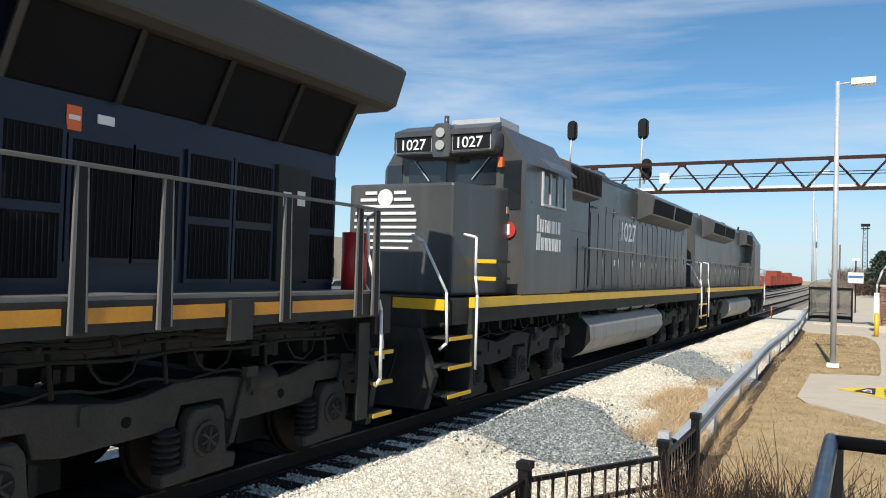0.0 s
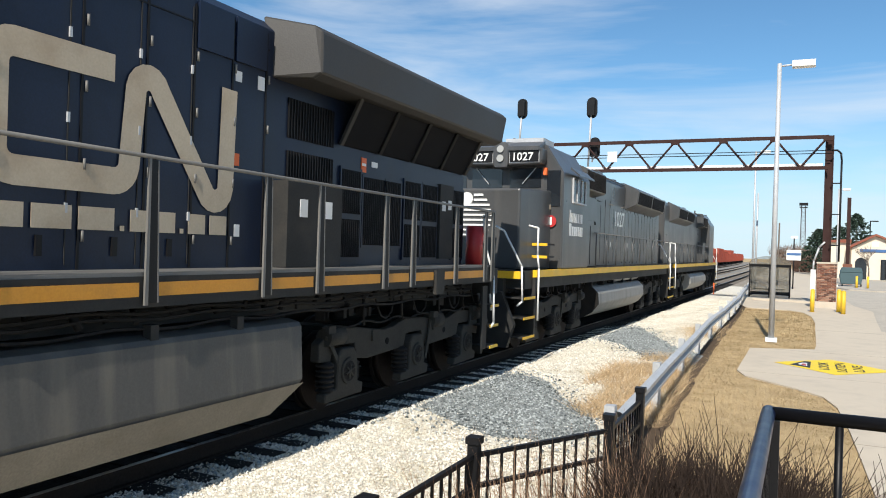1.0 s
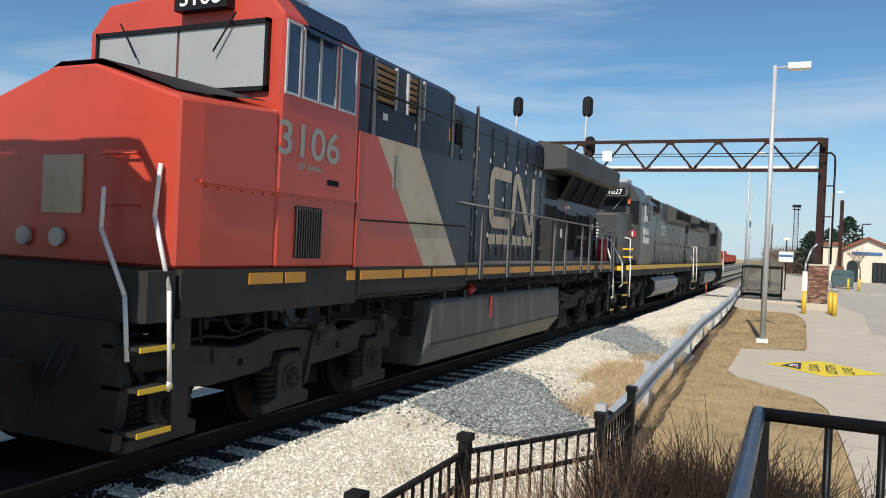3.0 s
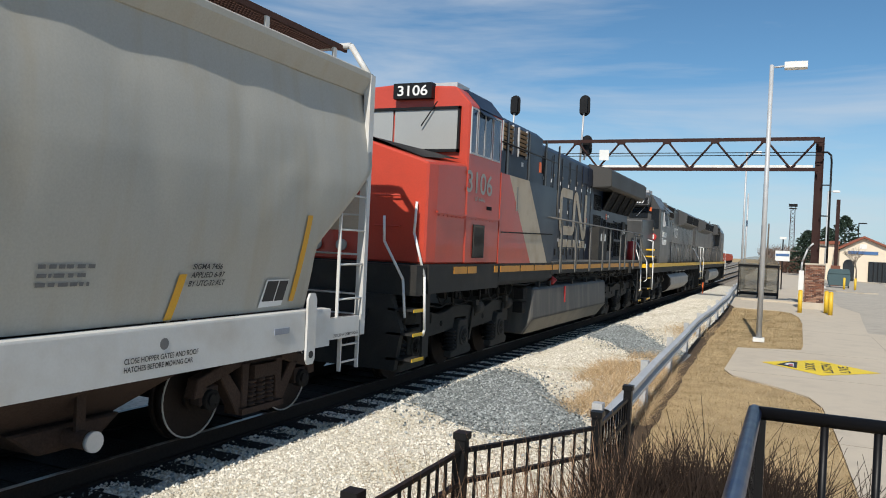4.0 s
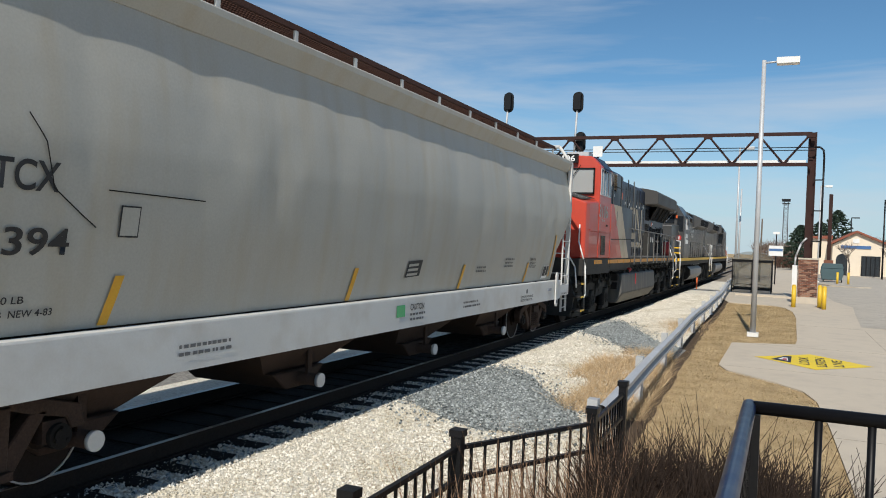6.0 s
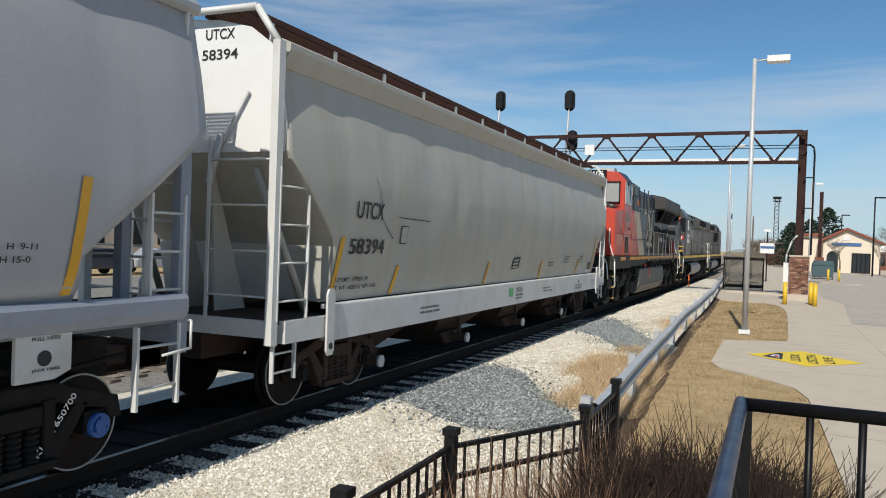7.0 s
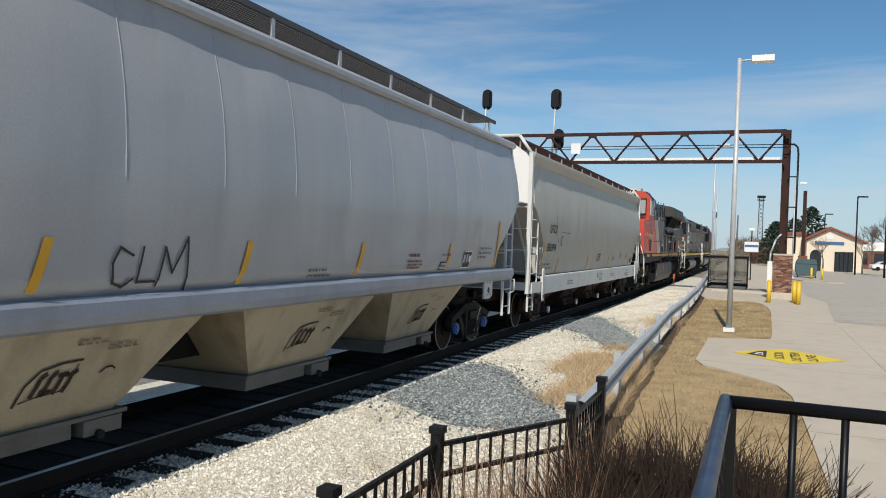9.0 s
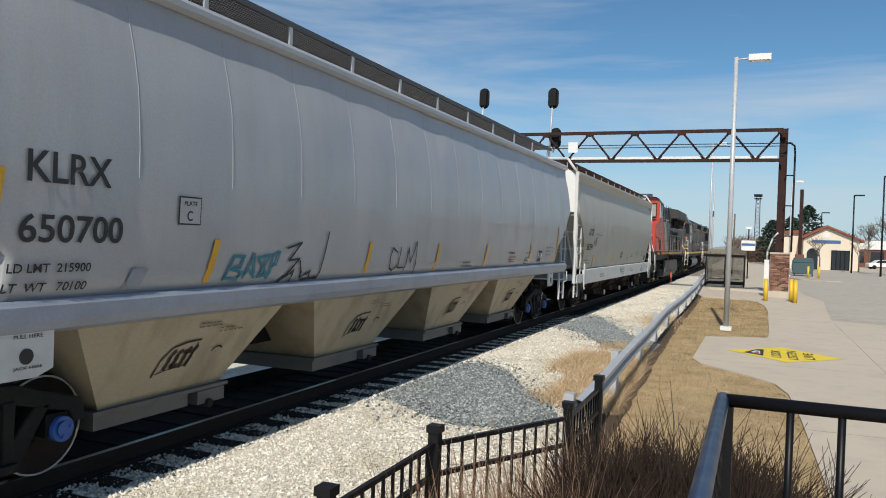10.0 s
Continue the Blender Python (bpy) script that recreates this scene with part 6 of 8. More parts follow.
        part("door_seam", box(BM(), 0.995, 1.014, y - 0.012, y + 0.012, 1.95, 4.0), BLACK_METAL, h)
        if i % 2 == 0:
            part("door_latch", box(BM(), 1.0, 1.03, y + 0.1, y + 0.16, 2.5, 2.66), GALV, h)
    for k in range(18):
        y = 9.2 + k * 0.62
        part("hood_door", bevelled(box(BM(), 0.99, 1.018, y + 0.03, y + 0.59, 2.0, 3.78), 0.012), IC_BLACK, h, "tall hood door with a raised edge")
        if k % 3 == 0:
            part("grab_iron", bent(BM(), [(1.0, y, 3.9), (1.08, y, 3.9), (1.08, y + 0.4, 3.9), (1.0, y + 0.4, 3.9)], 0.014, 5), POST_GREY, h)
    part("roof_pipe", bent(BM(), [(0.98, 9.0, 4.72), (0.98, 13.5, 4.72)], 0.03, 6), IC_BLACK, h)
    for z0, z1, ya, yb in ((1.95, 3.05, 6.62, 7.35), (1.95, 3.05, 7.45, 8.15), (3.2, 3.85, 6.62, 8.1)):
        part("side_panel", bevelled(box(BM(), 1.28, 1.318, ya, yb, z0, z1), 0.012), IC_BLACK, h)
    for s in (-1, 1):
        bm = prism(BM(), [(s * 0.98, 3.95), (s * 1.38, 4.05), (s * 1.38, 4.62), (s * 1.0, 4.78)], "y", 6.65, 8.9)
        g = part("brake_grid_housing", bevelled(bm, 0.02), IC_BLACK, car, "bulging grille housing")
        bm = BM()
        for i in range(24):
            box(bm, min(s * 1.375, s * 1.40), max(s * 1.375, s * 1.40), 6.72 + i * 0.09, 6.75 + i * 0.09, 4.08, 4.58)
        part("grille", bm, TRUCK_DARK, g)
        bm = prism(BM(), [(s * 0.98, 3.85), (s * 1.42, 4.05), (s * 1.48, 4.55), (s * 0.9, 4.84)], "y", 13.6, 19.4)
        g = part("radiator_housing", bevelled(bm, 0.02), IC_BLACK, car, "flared radiator housing")
        for a, b in ((13.75, 16.3), (16.6, 19.2)):
            part("radiator_grille", prism(BM(), [(s * 1.425, 4.08), (s * 1.445, 4.08), (s * 1.49, 4.50), (s * 1.47, 4.50)], "y", a, b), MESH_BLACK, g, "dark radiator screen")
        part("air_box", bevelled(box(BM(), min(s * 0.98, s * 1.3), max(s * 0.98, s * 1.3), 6.7, 8.2, 1.9, 3.1), 0.02), IC_BLACK, h)
    bm = BM()
    for y in (9.6, 10.6, 12.2, 14.2, 15.8, 17.6):
        rod(bm, (0, y, 4.84), (0, y, 5.0), 0.5, 20)
    box(bm, -0.6, 0.6, 11.0, 11.7, 4.84, 5.02)
    part("roof_fan", bm, IC_BLACK, h)
    lettering("lettering", "1027", 0.52, WHITE_PAINT, h, lambda u, v: Vector((1.024, 11.9 + u, 3.2 + v)), "", 1.5)
    # tank
    t = [(1.30 * k, z) for k, z in ((0.80, 1.36), (1.0, 1.30), (1.14, 1.12), (1.16, 0.80), (1.02, 0.55), (0.80, 0.38))]
    t = t + [(-x, z) for x, z in t[::-1]]
    tk = part("fuel_tank", bevelled(prism(BM(), t, "y", 7.85, 14.9), 0.03), IC_TANK, car, "rounded silver-grey fuel tank")
    part("air_reservoir", rod(BM(), (1.25, 10.2, 1.52), (1.25, 14.6, 1.52), 0.16, 16), IC_TANK, car, "long grey air reservoir")
    part("tank_end", prism(BM(), [(x * 1.01, z) for x, z in t], "y", 7.80, 7.85), TRUCK_DARK, tk)
    bm = BM()
    rnd = random.Random(9)
    for s in (-1, 1):
        for z in (1.5, 1.6):
            bent(bm, [(s * 1.32, 3 + 0.5 * j, z + 0.03 * math.sin(j + z * 7)) for j in range(35)], 0.02, 5)
        for i in range(12):
            y = 3.2 + i * 1.4
            box(bm, min(s * 1.2, s * 1.4), max(s * 1.2, s * 1.4), y, y + 0.12, 1.32, 1.7)
    tagged(part("pipework", bm, TRUCK_DARK, car), kind="stuff")
    for y, way in ((S0, -1), (S1, 1)):
        inn = y - way * 0.75
        bm = BM()
        box(bm, -1.0, 1.0, min(y, inn), max(y, inn), 1.4, 1.86)
        prism(bm, [(-1.15, 0.2), (1.15, 0.2), (1.3, 0.7), (1.0, 1.4), (-1.0, 1.4), (-1.3, 0.7)], "y", y - way * 0.05, y + way * 0.1)
        part("pilot", bm, SILL_GREY, car, "dark curved pilot plough")
        for s in (-1, 1):
            part("end_stripe", box(BM(), min(s * 0.5, s * 1.4), max(s * 0.5, s * 1.4), y + way * 0.002, y + way * 0.02, 1.68, 1.84), BRIGHT_YELLOW, car)
            well = part("step_well", box(BM(), min(s * 1.02, s * 1.48), max(s * 1.02, s * 1.48), min(inn, inn - way * 0.1), max(inn, inn - way * 0.1), 0.4, 1.7), SILL_GREY, car)
            for z in (0.40, 0.82, 1.25):
                part("step", box(BM(), min(s * 1.0, s * 1.48), max(s * 1.0, s * 1.48), min(y, inn), max(y, inn), z, z + 0.03), SILL_GREY, well)
                part("step_edge", box(BM(), min(s * 1.485, s * 1.5), max(s * 1.485, s * 1.5), min(y, inn), max(y, inn), z - 0.02, z + 0.035), BRIGHT_YELLOW, well)
            rail_tube(car, [(s * 1.3, inn, 2.85), (s * 1.52, inn, 2.8), (s * 1.52, inn, 2.2), (s * 1.56, inn, 1.9), (s * 1.56, inn, 0.75)], 0.022, WHITE_PAINT, "white step handrail")
            rail_tube(car, [(s * 0.8, y, 2.8), (s * 1.0, y, 2.7), (s * 1.42, y, 1.95), (s * 1.45, y, 1.2), (s * 1.35, y + way * 0.05, 1.1)], 0.022, WHITE_PAINT, "white step handrail")
        for x in (-0.7, -0.45, 0.45, 0.7):
            part("air_hose", bent(BM(), [(x, y, 1.3), (x, y + way * 0.2, 1.0), (x * 0.9, y + way * 0.3, 0.6)], 0.024, 5), BLACK_METAL, car)
        coupler(car, y - way * 0.2, way)
    for s in (-1, 1):
        for i in range(11):
            y = 7.4 + i * 1.3
            part("stanchion", rod(BM(), (s * 1.5, y, 1.86), (s * 1.5, y, 2.85), 0.018, 6), IC_BLACK, car)
        rail_tube(car, [(s * 1.5, 7.2, 2.85), (s * 1.5, S1 - 0.75, 2.85)], 0.018, POST_GREY)
    loco_truck(car, (2.75, 4.65, 6.55), TRUCK_GREY)
    loco_truck(car, (16.2, 18.1, 20.0), TRUCK_GREY)
    return car

# ---------------------------------------------------------------- beside the track
def lamp_post(x, y, height, arm=1, label="tall galvanised car park lamp post with a white box head"):
    post = thing("street_lamp", label, "lamp post", "car park lamps", (x, y, G))
    bm = BM()
    rod(bm, (0, 0, 0.02), (0, 0, height), 0.085, 14, 0.06)
    part("pole", bm, GALV, post, "mottled galvanised pole")
    part("base", bevelled(box(BM(), -0.16, 0.16, -0.16, 0.16, 0, 0.12), 0.02), WHITE_PAINT, post, "white concrete foot")
    part("arm", rod(BM(), (0, 0, height - 0.08), (0.42 * arm, 0, height - 0.05), 0.03, 8), GALV, post)
    hd = part("lamp_head", bevelled(box(BM(), min(0.35 * arm, 0.98 * arm), max(0.35 * arm, 0.98 * arm), -0.17, 0.17, height - 0.14, height + 0.04), 0.03), WHITE_PAINT, post, "white box lamp head")
    part("lens", box(BM(), min(0.42 * arm, 0.92 * arm), max(0.42 * arm, 0.92 * arm), -0.13, 0.13, height - 0.155, height - 0.138), LENS_WHITE, hd)
    return post


lamp_post(-0.80, 25.3, 8.35)
lamp_post(-3.3, 60.5, 10.2)
lamp_post(2.9, 82, 9.2)


def bollard(x, y, h=1.05):
    b = thing("bollard", "yellow painted steel bollard with a domed top", "bollard", "bollards", (x, y, G))
    bm = BM()
    rod(bm, (0, 0, 0), (0, 0, h), 0.10, 16)
    rod(bm, (0, 0, h), (0, 0, h + 0.05), 0.10, 16, 0.05)
    part("post", bm, YELLOW, b)


for x, y in ((0.46, 40.8), (1.62, 41.8), (1.76, 40.5), (2.55, 74), (4.5, 80), (5.4, 80)):
    bollard(x, y)

# signal gantry over the tracks
GY = 45.0
gan = thing("signal_gantry", "rust-brown steel lattice signal bridge over the tracks", "signal bridge")
ZB, ZT = 7.02, 8.62
for x in (1.10, -24.0):
    bm = BM()
    box(bm, x - 0.16, x + 0.16, GY - 0.10, GY + 0.10, 2.1, ZT + 0.12)
    box(bm, x - 0.20, x - 0.15, GY - 0.2, GY + 0.2, 2.1, ZT + 0.12)
    box(bm, x + 0.15, x + 0.20, GY - 0.2, GY + 0.2, 2.1, ZT + 0.12)
    part("column", bm, RUST_BROWN, gan, "riveted rust-brown column")
for y in (GY - 0.5,):
    for z in (ZB, ZT):
        part("chord", bevelled(box(BM(), -24.0, 1.05, y - 0.07, y + 0.07, z - 0.09, z + 0.09), 0.01), RUST_BROWN, gan)
    x, k = 1.0, 1
    while x > -23.0:
        nx = x - 1.27
        part("diagonal", rod(BM(), (x, y, ZT if k % 2 else ZB + 0.05), (nx, y, ZB + 0.05 if k % 2 else ZT), 0.06, 5), RUST_BROWN, gan)
        if k % 2:
            part("gusset", box(BM(), x - 0.22, x + 0.22, y - 0.08, y + 0.08, ZT - 0.2, ZT - 0.05), RUST_BROWN, gan)
        x, k = nx, k + 1
part("walk_plank", box(BM(), -23.5, 0.8, GY - 0.42, GY + 0.4, ZB + 0.10, ZB + 0.24), WHITE_PAINT, gan, "pale walkway plank")
for z in (7.75, 7.9):
    part("cable", rod(BM(), (-23.5, GY - 0.62, z), (1.2, GY - 0.62, z), 0.022, 6), BLACK_METAL, gan)
part("conduit", bent(BM(), [(1.2, GY - 0.62, 7.9), (1.45, GY - 0.6, 7.9), (1.62, GY - 0.5, 7.75), (1.66, GY - 0.4, 7.4), (1.66, GY - 0.3, 2.2)], 0.05, 8), BLACK_METAL, gan)
for z in (6.2, 4.6, 3.0):
    part("clip", box(BM(), 1.2, 1.7, GY - 0.38, GY - 0.3, z, z + 0.06), BLACK_METAL, gan)
part("notice_board", box(BM(), -10.35, -9.8, GY - 0.68, GY - 0.64, 7.5, 8.1), WHITE_PAINT, gan, "small white notice board")
for x, zc, mast0, back in ((-15.75, 10.90, ZT, 0.0), (-11.45, 10.76, 7.3, 0.0), (-11.30, 8.45, 7.6, 0.3)):
    s = thing("railway_signal", "black oval railway signal head on a pale mast", "signal", "gantry signals")
    part("mast", rod(BM(), (x - 0.12, GY - 0.3 + back, mast0), (x - 0.02, GY - 0.3 + back, zc - 0.4), 0.06, 10), GALV, s)
    o = [(x + 0.32 * math.cos(a), zc + (0.30 if math.sin(a) > 0 else -0.30) + 0.32 * math.sin(a)) for a in (2 * math.pi * i / 24 for i in range(24))]
    part("backboard", bevelled(prism(BM(), o, "y", GY - 0.25 + back, GY - 0.19 + back), 0.01), BLACK_METAL, s, "black oval backboard")
    for z in (zc + 0.28, zc, zc - 0.28):
        part("hood", rod(BM(), (x, GY - 0.19 + back, z), (x, GY + 0.12 + back, z), 0.11, 12, 0.10), BLACK_METAL, s)
    part("case", bevelled(box(BM(), x - 0.20, x + 0.20, GY - 0.48 + back, GY - 0.25 + back, zc - 0.46, zc + 0.46), 0.07, 2), BLACK_METAL, s)

# brick pier under the column
pier = thing("brick_pier", "red brick pier on a concrete footing under the gantry column", "pier")
part("core", box(BM(), 0.68, 1.60, GY - 0.42, GY + 0.42, 0.1, 2.08), MORTAR, pier, "mortar core")
part("footing", bevelled(box(BM(), 0.58, 1.72, GY - 0.55, GY + 0.55, G, 0.12), 0.04), CONCRETE, pier, "concrete footing")
part("cap", bevelled(box(BM(), 0.64, 1.64, GY - 0.46, GY + 0.46, 2.08, 2.16), 0.015), CONCRETE, pier)
brick_mesh = mesh_of(bevelled(box(BM(), -0.108, 0.108, -0.02, 0.02, -0.032, 0.032), 0.005), "brick", BRICK)
rows_of_bricks = []
for r in range(25):
    z = 0.165 + r * 0.0775
    if r % 2:
        rows_of_bricks += [(0.799 + k * 0.227, GY - 0.425, z, 0, 1.0) for k in range(4)]
    else:
        rows_of_bricks += [(0.912 + k * 0.227, GY - 0.425, z, 0, 1.0) for k in range(3)] + [(0.74, GY - 0.425, z, 0, 0.46), (1.538, GY - 0.425, z, 0, 0.46)]
    for k in range(3):
        rows_of_bricks.append((0.675, GY - 0.28 + k * 0.25, z, 90, 1.0))
for x, y, z, turn, part_of in rows_of_bricks:
    b = new("brick", brick_mesh)
    b.parent, b.matrix_basis = pier, pose(x, y, z, 0, 0, turn) @ Matrix.Diagonal((part_of, 1, 1, 1))
cab_box = thing("utility_cabinet", "narrow white utility cabinet beside the brick pier", "cabinet")
part("body", bevelled(box(BM(), 0.38, 0.62, GY - 0.3, GY + 0.2, 0.35, 1.75), 0.02), WHITE_PAINT, cab_box)
part("leg", box(BM(), 0.44, 0.56, GY - 0.15, GY + 0.05, G, 0.36), WHITE_PAINT, cab_box)
part("conduit", bent(BM(), [(0.5, GY - 0.1, 1.75), (0.52, GY - 0.1, 2.2), (0.75, GY - 0.1, 2.9), (1.0, GY - 0.2, 3.2)], 0.05, 8), GALV, cab_box)

# bus-style shelter
sh = thing("waiting_shelter", "small dark-framed waiting shelter with smoked panels and a curved roof", "shelter")
SX0, SX1, SY0, SY1 = -3.05, -0.72, 53.2, 55.2
for x in (SX0, (SX0 + SX1) / 2, SX1):
    for y in (SY0, SY1):
        part("post", box(BM(), x - 0.04, x + 0.04, y - 0.04, y + 0.04, G, 1.85), BLACK_METAL, sh)
for y in (SY0, SY1):
    part("panel", box(BM(), SX0 + 0.05, SX1 - 0.05, y - 0.01, y + 0.01, 0.10, 1.72), SMOKED, sh, "smoked acrylic panel")
    part("bottom_bar", box(BM(), SX0, SX1, y - 0.03, y + 0.03, -0.05, 0.08), BLACK_METAL, sh)
    part("top_bar", box(BM(), SX0 - 0.05, SX1 + 0.05, y - 0.05, y + 0.05, 1.72, 1.88), BLACK_METAL, sh)
for x in (SX0, SX1):
    part("panel", box(BM(), x - 0.01, x + 0.01, SY0 + 0.05, SY1 - 0.05, 0.10, 1.72), SMOKED, sh)
cx, hw = (SX0 + SX1) / 2, (SX1 - SX0) / 2 + 0.08
o = [(cx + hw * math.cos(a), 1.86 + 0.55 * math.sin(a)) for a in (math.pi * i / 14 for i in range(15))]
part("roof", prism(BM(), o, "y", SY0 - 0.15, SY1 + 0.15), SMOKED, sh, "curved smoked roof")
part("bench", box(BM(), SX0 + 0.2, SX1 - 0.3, SY1 - 0.5, SY1 - 0.12, 0.22, 0.28), BLACK_METAL, sh)

# station building far down the car park
BY = 118.0
st = thing("station_building", "cream stucco station building with a red gabled roof", "building")
part("wall", prism(BM(), [(5.9, G), (12.8, G), (12.8, 3.85), (8.75, 5.6), (5.9, 3.95)], "y", BY, BY + 14), STUCCO, st, "cream stucco gable wall")
part("wall", box(BM(), 3.2, 5.9, BY + 2, BY + 14, G, 4.7), STUCCO, st)
for a, b in (((5.3, 3.75), (8.75, 5.62)), ((8.75, 5.62), (13.3, 3.65))):
    part("roof", prism(BM(), [a, b, (b[0], b[1] + 0.28), (a[0], a[1] + 0.28)], "y", BY - 0.5, BY + 14.2), TERRACOTTA, st, "red tile roof slope")
part("roof", prism(BM(), [(3.0, 4.7), (5.95, 4.7), (5.95, 5.2), (3.0, 5.0)], "y", BY + 1.6, BY + 14.2), TERRACOTTA, st)
part("sign_board", box(BM(), 6.9, 10.5, BY - 0.10, BY - 0.01, 3.45, 3.85), SIGN_BLUE, st, "long blue sign board")
part("vent_panel", bevelled(box(BM(), 8.3, 9.1, BY - 0.06, BY - 0.01, 4.2, 4.8), 0.02), WHITE_PAINT, st)
dr = part("door", box(BM(), 9.45, 11.6, BY - 0.08, BY - 0.01, G, 2.5), DARK_GLASS, st, "dark glazed double door")
for x in (9.45, 10.0, 10.52, 11.05, 11.6):
    part("mullion", box(BM(), x - 0.06, x + 0.06, BY - 0.12, BY - 0.06, G, 2.5), BLACK_METAL, dr)
o = [(6.35, G), (7.75, G)] + [(7.05 + 0.70 * math.cos(a), 1.9 + 0.8 * math.sin(a)) for a in (math.pi * i / 8 for i in range(9))]
part("window", prism(BM(), o, "y", BY - 0.08, BY - 0.01), DARK_GLASS, st, "arched dark window")

# green bin
bn = thing("waste_container", "dull green wheeled waste container", "dumpster")
part("body", bevelled(prism(BM(), [(3.4, 0.0), (5.1, 0.0), (5.25, 0.7), (5.2, 1.1), (3.3, 1.1), (3.25, 0.7)], "y", 84, 85.4), 0.04), GREEN_BIN, bn)
part("lid", bevelled(prism(BM(), [(3.25, 1.1), (5.25, 1.1), (5.1, 1.6), (3.45, 1.6)], "y", 84, 85.4), 0.05), GREEN_BIN, bn)
for x in (3.5, 5.1):
    part("wheel", rod(BM(), (x - 0.05, 84.2, G + 0.12), (x + 0.05, 84.2, G + 0.12), 0.14, 12), BLACK_METAL, bn)

# tall lattice lighting tower in the distance
tw = thing("lighting_tower", "tall lattice steel yard lighting tower", "tower")
TX, TY = -0.3, 300.0
for sx in (-1, 1):
    for sy in (-1, 1):
        part("leg", rod(BM(), (TX + sx * 0.9, TY + sy * 0.9, G), (TX + sx * 0.65, TY + sy * 0.65, 21.0), 0.12, 6), RUST_BROWN, tw)
for i in range(14):
    z = 1 + i * 1.4
    for s in (-1, 1):
        part("brace", rod(BM(), (TX - s * 0.8, TY - 0.8, z), (TX + s * 0.78, TY - 0.8, z + 1.4), 0.07, 5), RUST_BROWN, tw)
part("platform", box(BM(), TX - 1.3, TX + 1.3, TY - 1.3, TY + 1.3, 20.2, 20.5), BLACK_METAL, tw)
part("lamp_rack", box(BM(), TX - 1.4, TX + 1.4, TY - 1.6, TY - 1.3, 20.9, 21.9), BLACK_METAL, tw)

# guard rail along the lawn
gr = thing("guard_rail", "long galvanised guard rail on steel posts", "guard rail")
bm = BM()
ys = [9.0 + 2 * i for i in range(26)]
rows = []
for y in ys:
    c = GUARD(y) + 0.06 * math.sin(y * 0.21)
    zt = 0.48 + 0.02 * math.sin(y * 0.6)
    rows.append([bm.verts.new((c + dx, y, zt + dz)) for dx, dz in ((-0.02, 0.0), (0.05, -0.03), (0.05, -0.09), (-0.02, -0.14), (-0.02, -0.18), (0.05, -0.20), (0.05, -0.24), (-0.02, -0.27), (-0.05, -0.27), (-0.05, 0.0))])
for a, b in zip(rows, rows[1:]):
    for i in range(10):
        bm.faces.new((a[i], a[(i + 1) % 10], b[(i + 1) % 10], b[i]))
bmesh.ops.recalc_face_normals(bm, faces=bm.faces[:])
part("beam", bm, GALV, gr, "rolled galvanised beam")
for i, y in enumerate(ys[::2]):
    c = GUARD(y) + 0.06 * math.sin(y * 0.21)
    part("post", box(BM(), c - 0.18, c - 0.06, y - 0.07, y + 0.07, G - 0.1, 0.53), GALV, gr)

# Bare soil strip whose dark colour also paints in the guard rail's shadow.
SHADED_SOIL = mat("bare_soil_with_shade", (0.085, 0.058, 0.036), rough=0.98, var=0.35, scale=3, bump=0.8, fine=50)
bm = BM()
rows = []
gen = random.Random(3)
for k in range(110):
    y = 8.4 + 0.45 * k
    c = GUARD(y) + 0.06 * math.sin(y * 0.21)
    rows.append([bm.verts.new((c - 0.12 + gen.uniform(-0.04, 0.04), y, -0.236)), bm.verts.new((c + 0.06, y, -0.225)), bm.verts.new((c + 0.22 + gen.uniform(-0.03, 0.03), y, -0.238))])
for a, b in zip(rows, rows[1:]):
    for i in range(2):
        bm.faces.new((a[i], a[i + 1], b[i + 1], b[i]))
setting("soil_strip", bm, SHADED_SOIL, "bare soil along the foot of the guard rail, darkened for its shadow", "soil")

# iron fence
POSTS = [(-2.05, 2.1), (-2.05, 3.55), (-2.06, 5.06), (-1.40, 6.36), (-1.42, 7.80)]
fe = thing("iron_fence", "black ornamental iron fence with square posts", "fence")
for x, y in POSTS:
    p = part("post", bevelled(box(BM(), x - 0.038, x + 0.038, y - 0.038, y + 0.038, G - 0.1, 0.93), 0.005), BLACK_METAL, fe)
    part("post_cap", bevelled(box(BM(), x - 0.05, x + 0.05, y - 0.05, y + 0.05, 0.925, 0.975), 0.015), BLACK_METAL, p)
for (xa, ya), (xb, yb) in zip(POSTS, POSTS[1:]):
    d = Vector((xb - xa, yb - ya, 0))
    turn = math.degrees(math.atan2(d.y, d.x))
    for z in (0.84, 0.62, -0.08):
        ob = part("fence_rail", box(BM(), 0.03, d.length - 0.03, -0.016, 0.016, -0.016, 0.016), BLACK_METAL, fe)
        ob.matrix_basis = pose(xa, ya, z, 0, 0, turn)
    k = 11
    for i in range(1, k):
        q = Vector((xa, ya, 0)) + d * i / k
        part("picket", box(BM(), q.x - 0.009, q.x + 0.009, q.y - 0.009, q.y + 0.009, -0.12, 0.84), BLACK_METAL, fe)

# ramp and its railing beside the eye
ramp = setting("ramp", bevelled(box(BM(), -0.16, 2.4, -4.0, 3.75, -0.3, 0.60), 0.02), CONCRETE, "raised concrete ramp landing", "ramp")
rl = thing("handrail", "black steel railing, one glossy top rail tinted for sky reflection", "railing")
RZ = 1.62
# This rail's blue is painted sky reflection; the cross rail keeps plain black.
part("top_rail", rod(BM(), (-0.118, -1.5, RZ), (-0.118, 3.695, RZ), 0.030, 20), SKY_TINTED_METAL, rl, "glossy tubular top rail with sky reflection in its blue")
